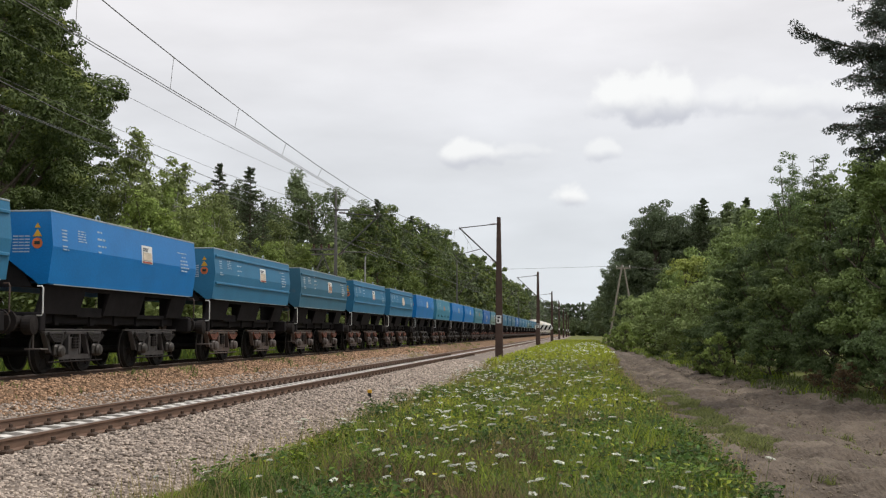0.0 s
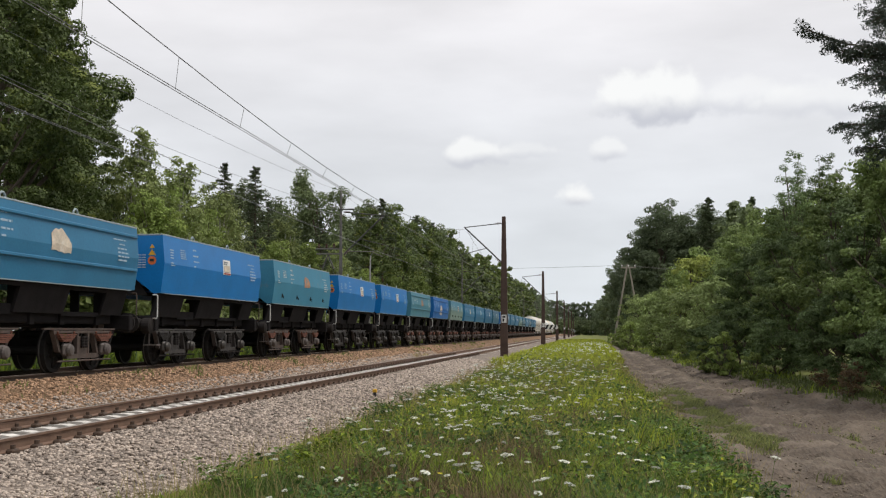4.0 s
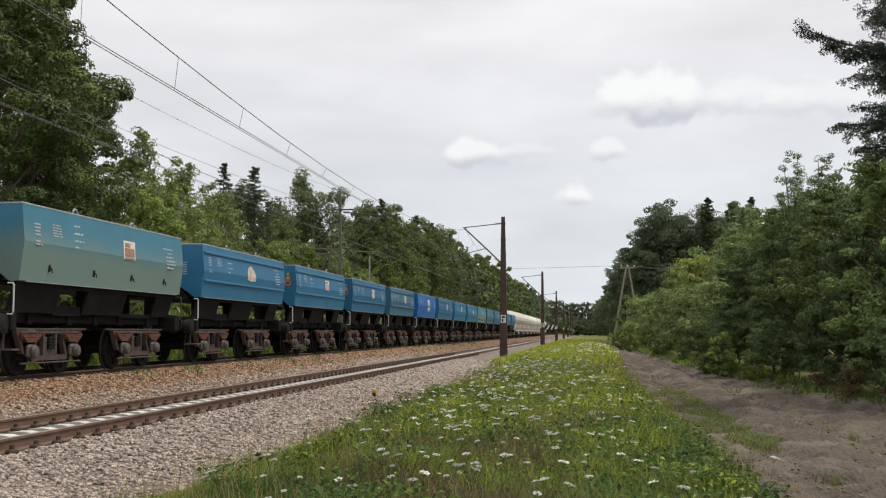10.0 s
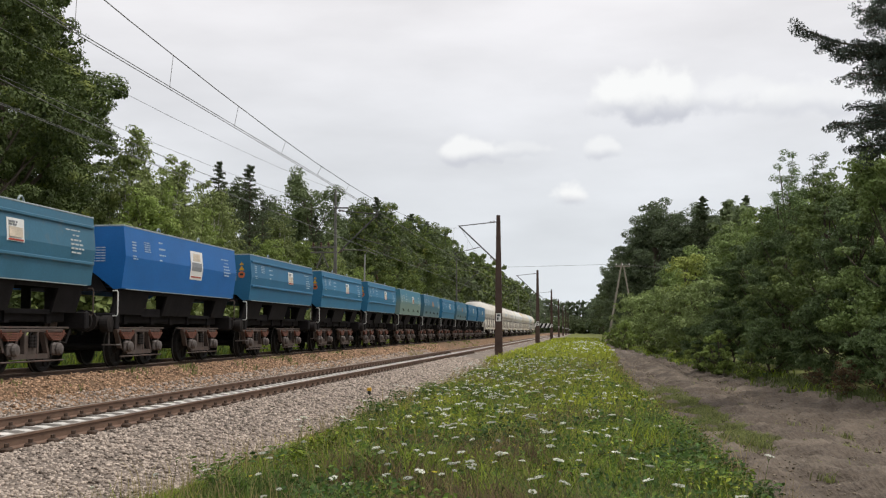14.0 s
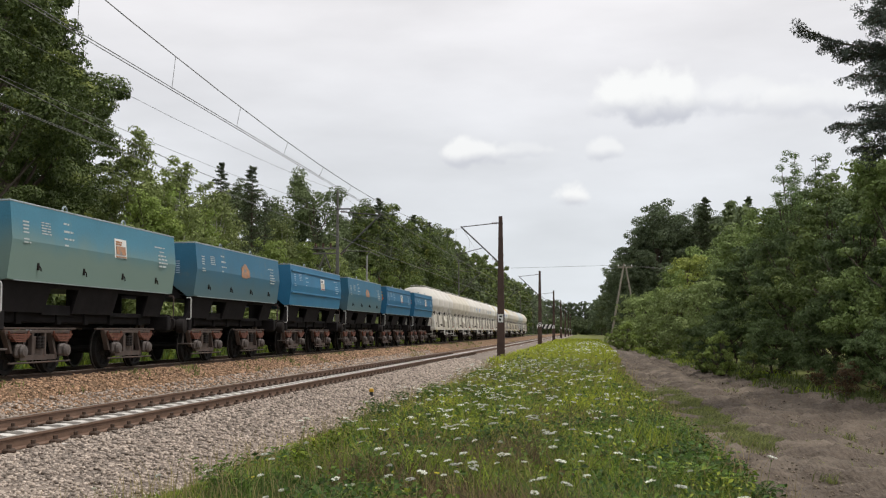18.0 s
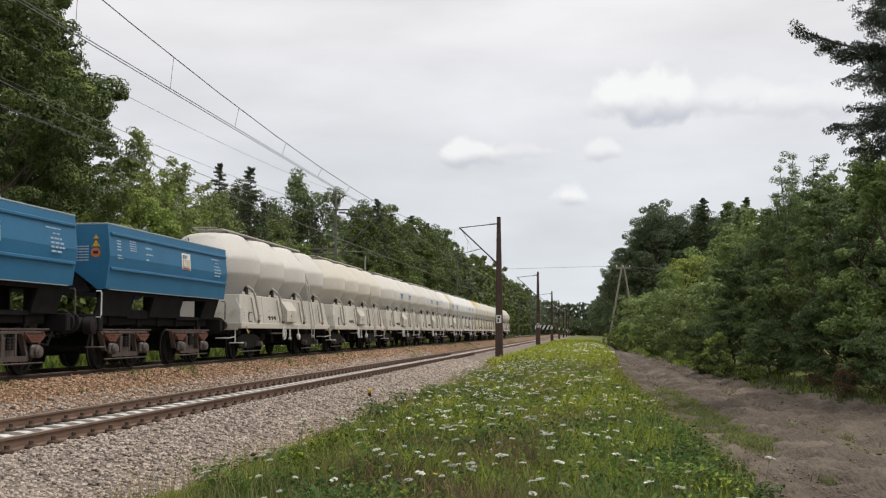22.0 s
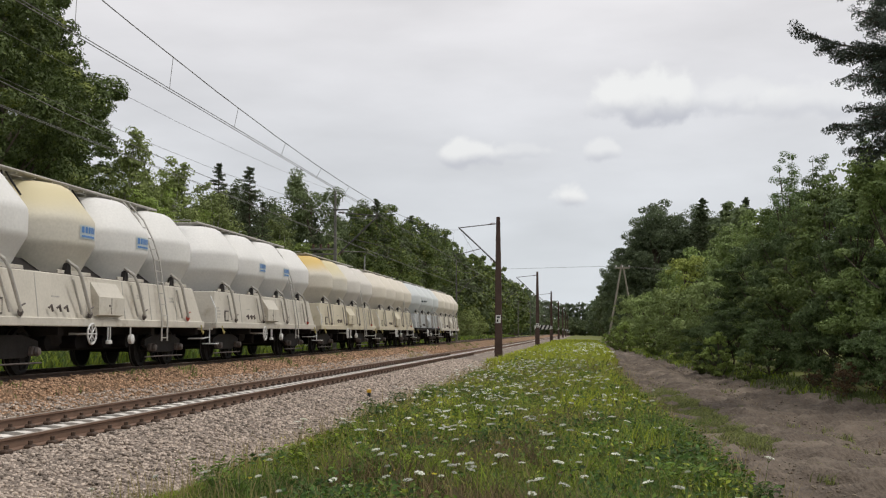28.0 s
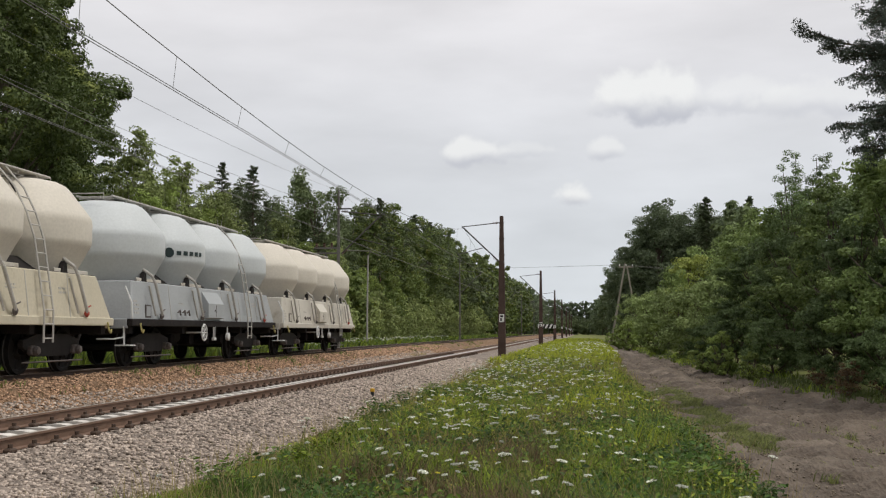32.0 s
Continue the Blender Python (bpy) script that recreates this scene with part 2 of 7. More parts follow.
M = {
    "bright": paint("bright_blue_paint", (0.006, 0.165, 0.465), 0.08, rough=0.4),
    "mid": paint("mid_blue_paint", (0.029, 0.160, 0.292), 0.15, (0.10, 0.16, 0.20)),
    "deep": paint("deep_blue_paint", (0.024, 0.135, 0.256), 0.18, (0.08, 0.13, 0.17)),
    "royal": paint("royal_blue_paint", (0.010, 0.120, 0.375), 0.10),
    "teal": paint("faded_teal_paint", (0.045, 0.215, 0.33), 0.30, (0.16, 0.20, 0.20)),
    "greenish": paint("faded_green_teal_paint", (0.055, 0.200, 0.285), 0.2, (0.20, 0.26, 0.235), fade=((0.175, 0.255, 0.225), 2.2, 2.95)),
    "paleteal": paint("pale_teal_paint", (0.060, 0.205, 0.275), 0.28, (0.17, 0.25, 0.26)),
    "greyfade": paint("blue_paint_faded_to_grey", (0.030, 0.140, 0.235), 0.3, (0.12, 0.16, 0.17), fade=((0.085, 0.152, 0.175), 1.8, 2.9)),
    "grey": paint("dull_grey_teal_paint", (0.040, 0.138, 0.215), 0.30, (0.12, 0.15, 0.16)),
    "white": material("stencil_white_paint", (0.40, 0.50, 0.60), 0.6, 0, 0.15, 8, 90, 0.03),
    "beige": material("weathered_logo_panel", (0.58, 0.50, 0.40), 0.7, 0, 0.3, 5, 40, 0.05, stain=(0.75, 0.73, 0.7), stain_amount=0.35, stain_scale=3),
    "orange": material("peeling_orange_panel", (0.42, 0.22, 0.12), 0.7, 0, 0.35, 6, 40, 0.05, stain=(0.10, 0.20, 0.25), stain_amount=0.5, stain_scale=4),
    "panelgrey": material("printed_grey", (0.22, 0.23, 0.25), 0.6, 0, 0.2, 9, 60, 0.02),
    "red": material("printed_red", (0.38, 0.065, 0.045), 0.6, 0, 0.2, 9, 60, 0.02),
    "yellow": material("warning_yellow", (0.60, 0.35, 0.03), 0.55, 0, 0.15, 6, 50, 0.03),
    "signred": material("warning_orange_red", (0.60, 0.16, 0.05), 0.55, 0, 0.15, 6, 50, 0.03),
    "black": material("sooty_black_steel", (0.024, 0.021, 0.020), 0.85, 0, 0.4, 3, 40, 0.2, 0.01, (0.055, 0.042, 0.034), 0.3, 2.5, spec=0.12),
    "soot": material("soot_black_chute_steel", (0.018, 0.0165, 0.0172), 0.9, 0, 0.4, 3, 40, 0.2, 0.01, (0.024, 0.019, 0.016), 0.25, 2.5, spec=0.08),
    "bogie": material("rusty_cast_steel", (0.094, 0.072, 0.062), 0.75, 0.1, 0.4, 4, 45, 0.3, 0.012, (0.15, 0.065, 0.045), 0.34, 3),
    "axlebox": material("dusty_axlebox_steel", (0.115, 0.098, 0.09), 0.6, 0.1, 0.35, 6, 45, 0.25, 0.01, (0.05, 0.04, 0.035), 0.3, 5),
    "rustplate": material("red_rusted_spring_steel", (0.16, 0.066, 0.045), 0.8, 0.05, 0.4, 5, 45, 0.25, 0.01, (0.06, 0.04, 0.034), 0.4, 4),
    # ring colour; on rims and lower edges the pale tone paints in sky and sun
    "rim": material("pale_ring_and_lit_edge", (0.30, 0.35, 0.36), 0.6, 0, 0.25, 3, 40, 0.1, 0.004, (0.10, 0.16, 0.20), 0.3, 2),
    "darkbogie": material("dark_oily_cast_steel", (0.064, 0.058, 0.056), 0.65, 0.15, 0.4, 4, 45, 0.3, 0.012, (0.09, 0.07, 0.06), 0.3, 3),
    "lowbogie": material("oily_black_cast_steel", (0.026, 0.023, 0.022), 0.7, 0.1, 0.4, 4, 45, 0.25, 0.01, (0.05, 0.04, 0.034), 0.3, 3, spec=0.2),
    "wheel": material("wheel_steel", (0.012, 0.011, 0.0105), 0.85, 0.0, 0.35, 5, 40, 0.15),
    "tread": material("polished_tread", (0.06, 0.055, 0.05), 0.5, 0.4, 0.15, 8, 60, 0.05),
    "chrome": material("pale_grey_handrail_paint", (0.62, 0.62, 0.60), 0.5, 0, 0.2, 8, 60, 0.05),
    "cement": material("off_white_cement_paint", (0.61, 0.58, 0.53), 0.65, 0, 0.10, 0.9, 18, 0.05, 0.004, (0.55, 0.50, 0.42), 0.22, 0.7, per_object=0.04),
    "cement_white": material("white_cement_paint", (0.67, 0.66, 0.635), 0.6, 0, 0.10, 0.9, 18, 0.05, 0.004, (0.60, 0.57, 0.50), 0.12, 0.7),
    "cement_cream": material("cream_cement_dust", (0.60, 0.555, 0.475), 0.7, 0, 0.12, 0.9, 18, 0.05, 0.004, (0.60, 0.47, 0.30), 0.12, 0.6),
    "cement_blue": material("pale_grey_blue_paint", (0.52, 0.545, 0.545), 0.6, 0, 0.10, 0.9, 18, 0.05, 0.004, (0.50, 0.48, 0.44), 0.15, 0.7),
    "cement_stained": material("orange_stained_white_paint", (0.57, 0.53, 0.45), 0.65, 0, 0.12, 0.9, 18, 0.05, 0.004, (0.60, 0.47, 0.25), 0.2, 0.5, fade=((0.60, 0.43, 0.15), 3.75, 3.15)),
    "cement_yellow": material("yellowed_white_paint", (0.57, 0.54, 0.47), 0.65, 0, 0.12, 0.9, 18, 0.05, 0.004, (0.62, 0.52, 0.32), 0.2, 0.5, fade=((0.59, 0.52, 0.33), 3.7, 2.9)),
    "skirt": material("dusty_white_panel_paint", (0.55, 0.515, 0.445), 0.65, 0, 0.12, 1.5, 20, 0.05, 0.004, (0.37, 0.32, 0.25), 0.42, 1.9, per_object=0.05),
    "skirt_blue": material("pale_blue_grey_panel_paint", (0.36, 0.375, 0.38), 0.6, 0, 0.12, 1.5, 20, 0.05, 0.004, (0.40, 0.38, 0.34), 0.2, 1.6),
    "skirt_cream": material("cream_panel_paint", (0.53, 0.48, 0.365), 0.65, 0, 0.12, 1.5, 20, 0.05, 0.004, (0.40, 0.34, 0.24), 0.38, 1.9),
    "darkdeck": material("dark_deck_steel", (0.10, 0.088, 0.076), 0.9, 0, 0.3, 2, 30, 0.2, 0.006, (0.22, 0.20, 0.17), 0.3, 1.4),
    "hook": material("faded_yellow_paint", (0.46, 0.40, 0.16), 0.6, 0, 0.2, 6, 50, 0.03),
    "pipe": material("grey_hose_and_pipe", (0.43, 0.41, 0.375), 0.6, 0, 0.2, 5, 40, 0.1),
    "markpale": material("pale_blue_print", (0.46, 0.52, 0.54), 0.6, 0, 0.15, 6, 50, 0.02),
    "logo_blue": material("printed_blue", (0.10, 0.23, 0.50), 0.6, 0, 0.15, 9, 60, 0.02),
    "logo_dark": material("printed_dark_teal", (0.02, 0.035, 0.035), 0.6, 0, 0.15, 9, 60, 0.02),
    "rail": material("rail_steel_rusty_sides", (0.185, 0.118, 0.084), 0.7, 0.15, 0.3, 3, 50, 0.15, 0.004, (0.10, 0.05, 0.03), 0.25, 4),
    "farrail": material("dark_worn_rail_steel", (0.070, 0.050, 0.040), 0.7, 0.15, 0.3, 3, 50, 0.15, 0.004, (0.045, 0.030, 0.024), 0.25, 4),
    "railtop": material("rail_running_band", (0.42, 0.36, 0.31), 0.42, 0.5, 0.2, 2, 50, 0.05),
    "sleeper": material("pale_concrete_sleeper", (0.62, 0.59, 0.545), 0.9, 0, 0.2, 3, 50, 0.2, 0.006, (0.30, 0.24, 0.19), 0.15, 3, per_object=0.1),
    "oldsleeper": material("brown_dusty_sleeper", (0.15, 0.11, 0.085), 0.9, 0, 0.3, 3, 50, 0.25, 0.006, per_object=0.15),
    "clip": material("rusty_fastening", (0.075, 0.050, 0.036), 0.75, 0.2, 0.4, 20, 90, 0.2),
    "mast": material("brown_rusty_mast_steel", (0.085, 0.055, 0.045), 0.75, 0.1, 0.35, 1.5, 30, 0.2, 0.01, (0.14, 0.08, 0.05), 0.3, 1.2),
    "concrete": material("grey_concrete_mast", (0.36, 0.345, 0.32), 0.9, 0, 0.2, 1.5, 30, 0.2, 0.006, (0.2, 0.19, 0.17), 0.25, 1.0),
    "mastgrey": material("grey_weathered_mast", (0.17, 0.16, 0.145), 0.85, 0, 0.3, 1.5, 30, 0.2, 0.006, (0.09, 0.08, 0.07), 0.3, 0.8),
    "darkmast": material("dark_lattice_steel", (0.10, 0.095, 0.09), 0.75, 0.1, 0.3, 1.5, 30, 0.2),
    "wire": material("weathered_copper_wire", (0.15, 0.145, 0.14), 0.6, 0.3, 0.1, 3, 30, 0.0),
    "insulator": material("brown_glazed_porcelain", (0.10, 0.05, 0.035), 0.3, 0, 0.15, 9, 60, 0.0),
    "wood": material("grey_weathered_pole_wood", (0.27, 0.24, 0.20), 0.9, 0, 0.25, 2, 30, 0.3, 0.01, streak=0.15),
    "signwhite": material("sign_white_enamel", (0.74, 0.74, 0.72), 0.5, 0, 0.1, 9, 60, 0.02, stain=(0.4, 0.37, 0.33), stain_amount=0.2, stain_scale=6),
    "signblack": material("sign_black_enamel", (0.02, 0.02, 0.022), 0.5, 0, 0.15, 9, 60, 0.02),
    "bark": material("grey_brown_bark", (0.10, 0.080, 0.062), 0.95, 0, 0.35, 3, 30, 0.5, 0.03, streak=0.3),
    "pinebark": material("reddish_pine_bark", (0.17, 0.095, 0.06), 0.95, 0, 0.35, 3, 30, 0.5, 0.03, streak=0.4),
    "birchbark": material("pale_birch_bark", (0.50, 0.48, 0.44), 0.85, 0, 0.2, 3, 30, 0.2, 0.01, (0.06, 0.055, 0.05), 0.4, 7),
}


def leaf_mat(name, color, vary=0.4, trans=0.4, obj=0.28, patch=None, size=0.9, share=0.35):
    return material(name, color, 0.6, 0, 0.32, 0.7, 3.0, 0, 0.01, patch, share, size, vary, obj, trans, 0.25)


LEAF = {
    # oak and hedge: the yellow-green patches paint sunlit clumps into the leaf colour
    "oak_tall": leaf_mat("dark_oak_leaf", (0.086, 0.118, 0.034), 0.3, 0.14, 0.1, (0.27, 0.31, 0.065), 0.8, 0.42),
    "oak": leaf_mat("oak_leaf", (0.116, 0.156, 0.045), 0.32, 0.18, 0.28, (0.38, 0.40, 0.08), 1.1, 0.42),
    # a little blue in this leaf colour stands in for distance haze
    "dark": leaf_mat("dark_broad_leaf", (0.120, 0.153, 0.068), 0.28, 0.22, 0.28, (0.17, 0.21, 0.070), 0.5, 0.36),
    "birch": leaf_mat("birch_leaf", (0.225, 0.270, 0.096), 0.32, 0.32, 0.28, (0.30, 0.31, 0.10), 0.7, 0.36),
    "light": leaf_mat("pale_green_leaf", (0.215, 0.278, 0.074), 0.32, 0.32, 0.28, (0.30, 0.33, 0.06), 0.8, 0.36),
    "hedge": leaf_mat("hedge_leaf", (0.172, 0.232, 0.074), 0.3, 0.18, 0.28, (0.34, 0.39, 0.09), 0.9, 0.38),
    "hedge_dark": leaf_mat("dark_hedge_leaf", (0.118, 0.168, 0.064), 0.3, 0.18, 0.28, (0.22, 0.30, 0.09), 0.9, 0.34),
    "yellowish": leaf_mat("yellow_green_leaf", (0.30, 0.345, 0.085), 0.25, 0.2, 0.05),
    "willow": leaf_mat("grey_green_willow_leaf", (0.225, 0.285, 0.105), 0.3, 0.25, 0.2, (0.31, 0.36, 0.13), 0.9, 0.36),
    "needle": leaf_mat("spruce_needles", (0.125, 0.158, 0.085), trans=0.25),
    "pineneedle": leaf_mat("pine_needles", (0.080, 0.100, 0.080), trans=0.15),
    "grass": leaf_mat("meadow_grass", (0.160, 0.212, 0.020), 0.7, 0.36, 0.0, (0.26, 0.27, 0.05), 0.6, 0.3),
    "grass_light": leaf_mat("yellow_green_meadow_grass", (0.30, 0.34, 0.026), 0.6, 0.4, 0.0),
    # distance haze is put into this paler, bluer leaf colour
    "far": leaf_mat("haze_toned_leaf", (0.135, 0.172, 0.095), 0.35, 0.35),
    "grass_worn": leaf_mat("worn_olive_grass", (0.150, 0.170, 0.048), 0.5, 0.4, 0.0),
    "litter": leaf_mat("fallen_leaf_litter", (0.085, 0.060, 0.040), 0.6, 0.1, 0.0),
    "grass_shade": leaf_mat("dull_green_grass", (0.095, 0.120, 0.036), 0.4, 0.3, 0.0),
    "grass_dark": leaf_mat("dark_meadow_grass", (0.072, 0.120, 0.018), 0.65, 0.35, 0.0),
    "grass_brown": leaf_mat("reddish_seeding_grass", (0.145, 0.105, 0.052), 0.5, 0.45, 0.0),
    "dry": leaf_mat("dry_grass_stalks", (0.28, 0.23, 0.10), 0.35, 0.35, 0.0),
    "weed": leaf_mat("verge_weed_leaf", (0.115, 0.185, 0.028), 0.65, 0.35, 0.0),
    "weed_dark": leaf_mat("dark_weed_leaf", (0.062, 0.118, 0.026), 0.6, 0.35, 0.0),
    "weed_light": leaf_mat("yellow_green_weed_leaf", (0.24, 0.28, 0.036), 0.6, 0.35, 0.0),
    "weed_brown": leaf_mat("withered_weed_leaf", (0.135, 0.092, 0.050), 0.4, 0.4, 0.0),
    "umbel": leaf_mat("white_flower_head", (0.82, 0.83, 0.74), 0.12, 0.3),
    "yellowflower": leaf_mat("yellow_flower_head", (0.55, 0.48, 0.03), 0.2, 0.3),
}

# ---- mesh helpers ----


def quick_mesh(name, verts, faces, mats):
    """A mesh from arrays of corners and equal-sided faces."""
    verts, faces = np.asarray(verts, np.float32), np.asarray(faces, np.int32)
    me = bpy.data.meshes.new(name)
    k = faces.shape[1]
    me.vertices.add(len(verts))
    me.vertices.foreach_set("co", verts.ravel())
    me.loops.add(faces.size)
    me.loops.foreach_set("vertex_index", faces.ravel())
    me.polygons.add(len(faces))
    me.polygons.foreach_set("loop_start", np.arange(0, faces.size, k, dtype=np.int32))
    me.update(calc_edges=True)
    for m in mats:
        me.materials.append(m)
    return me


def bm_mesh(name, bm, mats, smooth=False):
    me = bpy.data.meshes.new(name)
    bm.normal_update()
    bm.to_mesh(me)
    bm.free()
    for m in mats if isinstance(mats, (list, tuple)) else [mats]:
        me.materials.append(m)
    if smooth:
        me.shade_smooth()
    return me


def part(name, bm, mat, parent, label="", at=None, smooth=False):
    """One mesh object under a thing or a part; bm: a bmesh, or a mesh to share."""
    me = bm if isinstance(bm, bpy.types.Mesh) else bm_mesh(name, bm, mat, smooth)
    ob = new(name, me)
    ob.parent = parent
    if at is not None:
        ob.matrix_basis = at
    if label:
        ob["label"] = label
    return ob


def thing(name, label, category, m=None, group="", kind=""):
    ob = new(name)
    ob.empty_display_size = 0.3
    if m is not None:
        ob.matrix_basis = m
    return tagged(ob, label, category, group, kind)


def box(bm, x0, x1, y0, y1, z0, z1, bevel=0.0, mat=0):
    geo = bmesh.ops.create_cube(bm, size=1.0, matrix=Matrix.LocRotScale(((x0 + x1) / 2, (y0 + y1) / 2, (z0 + z1) / 2), None,
                                                                    (abs(x1 - x0), abs(y1 - y0), abs(z1 - z0))))
    vs = geo["verts"]
    faces = {f for v in vs for f in v.link_faces}
    for f in faces:
        f.material_index = mat
    if bevel:
        bmesh.ops.bevel(bm, geom=list({e for v in vs for e in v.link_edges}), offset=bevel, segments=1, affect="EDGES")
    return bm


def tube(bm, points, r, n=6, r1=None, mat=0):
    """A round bar along points, tapering from r to r1."""
    pts = [Vector(p) for p in points]
    rings = []
    for i, p in enumerate(pts):
        d = (pts[min(i + 1, len(pts) - 1)] - pts[max(i - 1, 0)]).normalized()
        s = d.cross(Vector((0, 0, 1)) if abs(d.z) < 0.95 else Vector((1, 0, 0))).normalized()
        u = s.cross(d)
        rad = r if r1 is None else r + (r1 - r) * i / (len(pts) - 1)
        rings.append([bm.verts.new(p + (s * math.cos(2 * math.pi * k / n) + u * math.sin(2 * math.pi * k / n)) * rad) for k in range(n)])
    for a, b in zip(rings, rings[1:]):
        for k in range(n):
            f = bm.faces.new((a[k], a[(k + 1) % n], b[(k + 1) % n], b[k]))
            f.material_index = mat
    for ring, rev in ((rings[0], False), (rings[-1], True)):
        f = bm.faces.new(list(reversed(ring)) if rev else ring)
        f.material_index = mat
    return bm


def prism(bm, profile, y0, y1, mat=0, axis="y"):
    """A profile of (x, z) pairs drawn out along y (or of (y, z) along x)."""
    def at(p, t):
        return (p[0], t, p[1]) if axis == "y" else (t, p[0], p[1])
    a = [bm.verts.new(at(p, y0)) for p in profile]
    b = [bm.verts.new(at(p, y1)) for p in profile]
    n = len(profile)
    fs = [bm.faces.new((a[i], a[(i + 1) % n], b[(i + 1) % n], b[i])) for i in range(n)]
    fs += [bm.faces.new(list(reversed(a))), bm.faces.new(b)]
    for f in fs:
        f.material_index = mat
    bmesh.ops.recalc_face_normals(bm, faces=fs)
    return bm


def lathe(bm, rings, n=24, center=(0, 0), mat=0, axis="z"):
    """Rings of (radius, height) turned round an upright axis, or round x."""
    rows = []
    for r, h in rings:
        row = []
        for k in range(n):
            a = 2 * math.pi * k / n
            p = (center[0] + r * math.cos(a), center[1] + r * math.sin(a), h) if axis == "z" else (h, center[0] + r * math.cos(a), center[1] + r * math.sin(a))
            row.append(bm.verts.new(p))
        rows.append(row)
    fs = []
    for a, b in zip(rows, rows[1:]):
        for k in range(n):
            fs.append(bm.faces.new((a[k], a[(k + 1) % n], b[(k + 1) % n], b[k])))
    fs += [bm.faces.new(list(reversed(rows[0]))), bm.faces.new(rows[-1])]
    for f in fs:
        f.material_index = mat
    bmesh.ops.recalc_face_normals(bm, faces=fs)
    return bm


def B():
    return bmesh.new()

# ---- the plan: y runs along the line, x across it; z = 0 is the rail head of the empty track ----
NEAR_X, FAR_X, FAR_Z = -7.583, -11.575, 0.422
rng = np.random.default_rng(7)


def wave(x, y, s, seed=0):
    """Smooth uneven relief between about -1 and 1."""
    x, y = np.asarray(x, float) * s, np.asarray(y, float) * s
    return (np.sin(x * 1.7 + 1.3 * seed + 1.9 * np.sin(y * 0.9 + seed)) + np.sin(y * 2.1 - 0.7 * seed + 1.6 * np.sin(x * 1.1 + 2 * seed))
            + 0.6 * np.sin(3.7 * x + 2.9 * y + seed)) / 2.6


def ground_z(x, y):
    z = np.interp(x, (-3000, -40, -17, -14.6, -13.0, -9.0, -5.0, -4.3, -3.2, 1.0, 1.7, 5.0, 6.2, 9, 3000),
                  (0.6, 0.35, 0.12, 0.02, -0.05, -0.4, -0.5, -0.43, -0.37, -0.34, -0.41, -0.43, -0.30, -0.2, 0.3))
    soft = np.interp(x, (-14.6, -13.5, -5, -3.5), (1, 0, 0, 1))
    return z + 0.035 * soft * wave(x, y, 0.9, 3)


def road_edges(y):
    lo = np.interp(y, (-60, 8, 13, 18, 30, 45, 85, 140, 200), (1.6, 1.66, 1.66, 1.6, 1.5, 1.45, 2.0, 2.4, 2.4)) + 0.14 * wave(y, y * 0.3, 1.1, 5)
    hi = np.interp(y, (-60, 18, 24, 32, 60, 140, 200), (7.6, 7.0, 6.6, 6.0, 5.3, 4.9, 4.6)) + 0.2 * wave(y, y * 0.2, 0.8, 9)
    return lo, hi


def sunk_ground(x, y):
    """The ground sheet dips under the dirt road."""
    lo, hi = road_edges(y)
    return ground_z(x, y) - 0.16 * np.clip(np.minimum(x - lo, hi - x) / 0.3, 0, 1) * (y < 185)


def sheet(name, xs, ys, height, mats, smooth=True):
    X, Y = np.meshgrid(xs, ys)
    Z = height(X, Y)
    nx, ny = len(xs), len(ys)
    idx = np.arange(nx * ny).reshape(ny, nx)
    faces = np.stack([idx[:-1, :-1], idx[:-1, 1:], idx[1:, 1:], idx[1:, :-1]], -1).reshape(-1, 4)
    me = quick_mesh(name, np.stack([X, Y, Z], -1).reshape(-1, 3), faces, mats)
    if smooth:
        me.shade_smooth()
    return me


def spread(a, b, first, grow):
    out, step = [a], first
    while out[-1] < b:
        out.append(out[-1] + step)
        step *= grow
    return np.array(out)


M["soil"] = material("grassy_soil", (0.14, 0.155, 0.040), 0.95, 0, 0.35, 0.5, 9, 0.4, 0.03, (0.10, 0.075, 0.045), 0.3, 0.35)
M["dirt"] = material("dry_grey_brown_dirt", (0.101, 0.079, 0.060), 0.95, 0, 0.5, 1.5, 24, 0.8, 0.05, (0.196, 0.159, 0.123), 0.58, 0.6)
for node in M["dirt"].node_tree.nodes:
    if node.type == "MAPPING":
        node.inputs["Scale"].default_value = (1.0, 0.3, 1.0)
M["gravel"] = material("grey_crushed_stone_bed", (0.225, 0.185, 0.154), 0.95, 0, 0.5, 0.8, 42, 0.9, 0.04)
M["ochre"] = material("ochre_crushed_stone_bed", (0.215, 0.135, 0.080), 0.95, 0, 0.5, 0.8, 42, 0.9, 0.05, (0.28, 0.25, 0.21), 0.15, 1.2)
M["stone"] = material("grey_ballast_stone", (0.362, 0.300, 0.250), 0.9, 0, 0.2, 9, 60, 0.2, island=0.62)
M["ochrestone"] = material("ochre_ballast_stone", (0.365, 0.235, 0.148), 0.9, 0, 0.25, 9, 60, 0.2, island=0.7)

left = -spread(18, 3000, 4, 1.5)[::-1]
xs = np.concatenate([left, np.arange(-17.5, 10, 0.5), spread(10, 3000, 2, 1.5)])
ys = np.concatenate([-spread(40, 2500, 20, 1.6)[::-1], np.arange(-36, 0, 4.0), np.arange(0, 70, 0.6), spread(70, 4200, 2, 1.15)])
tagged(new("ground", sheet("ground", xs, ys, sunk_ground, [M["soil"]])), "grassy trackside ground reaching to the woods", "ground", kind="structure")

line_y = np.concatenate([np.arange(-60, 4, 4.0), np.arange(4, 60, 0.22), spread(60, 700, 1.0, 1.06)])


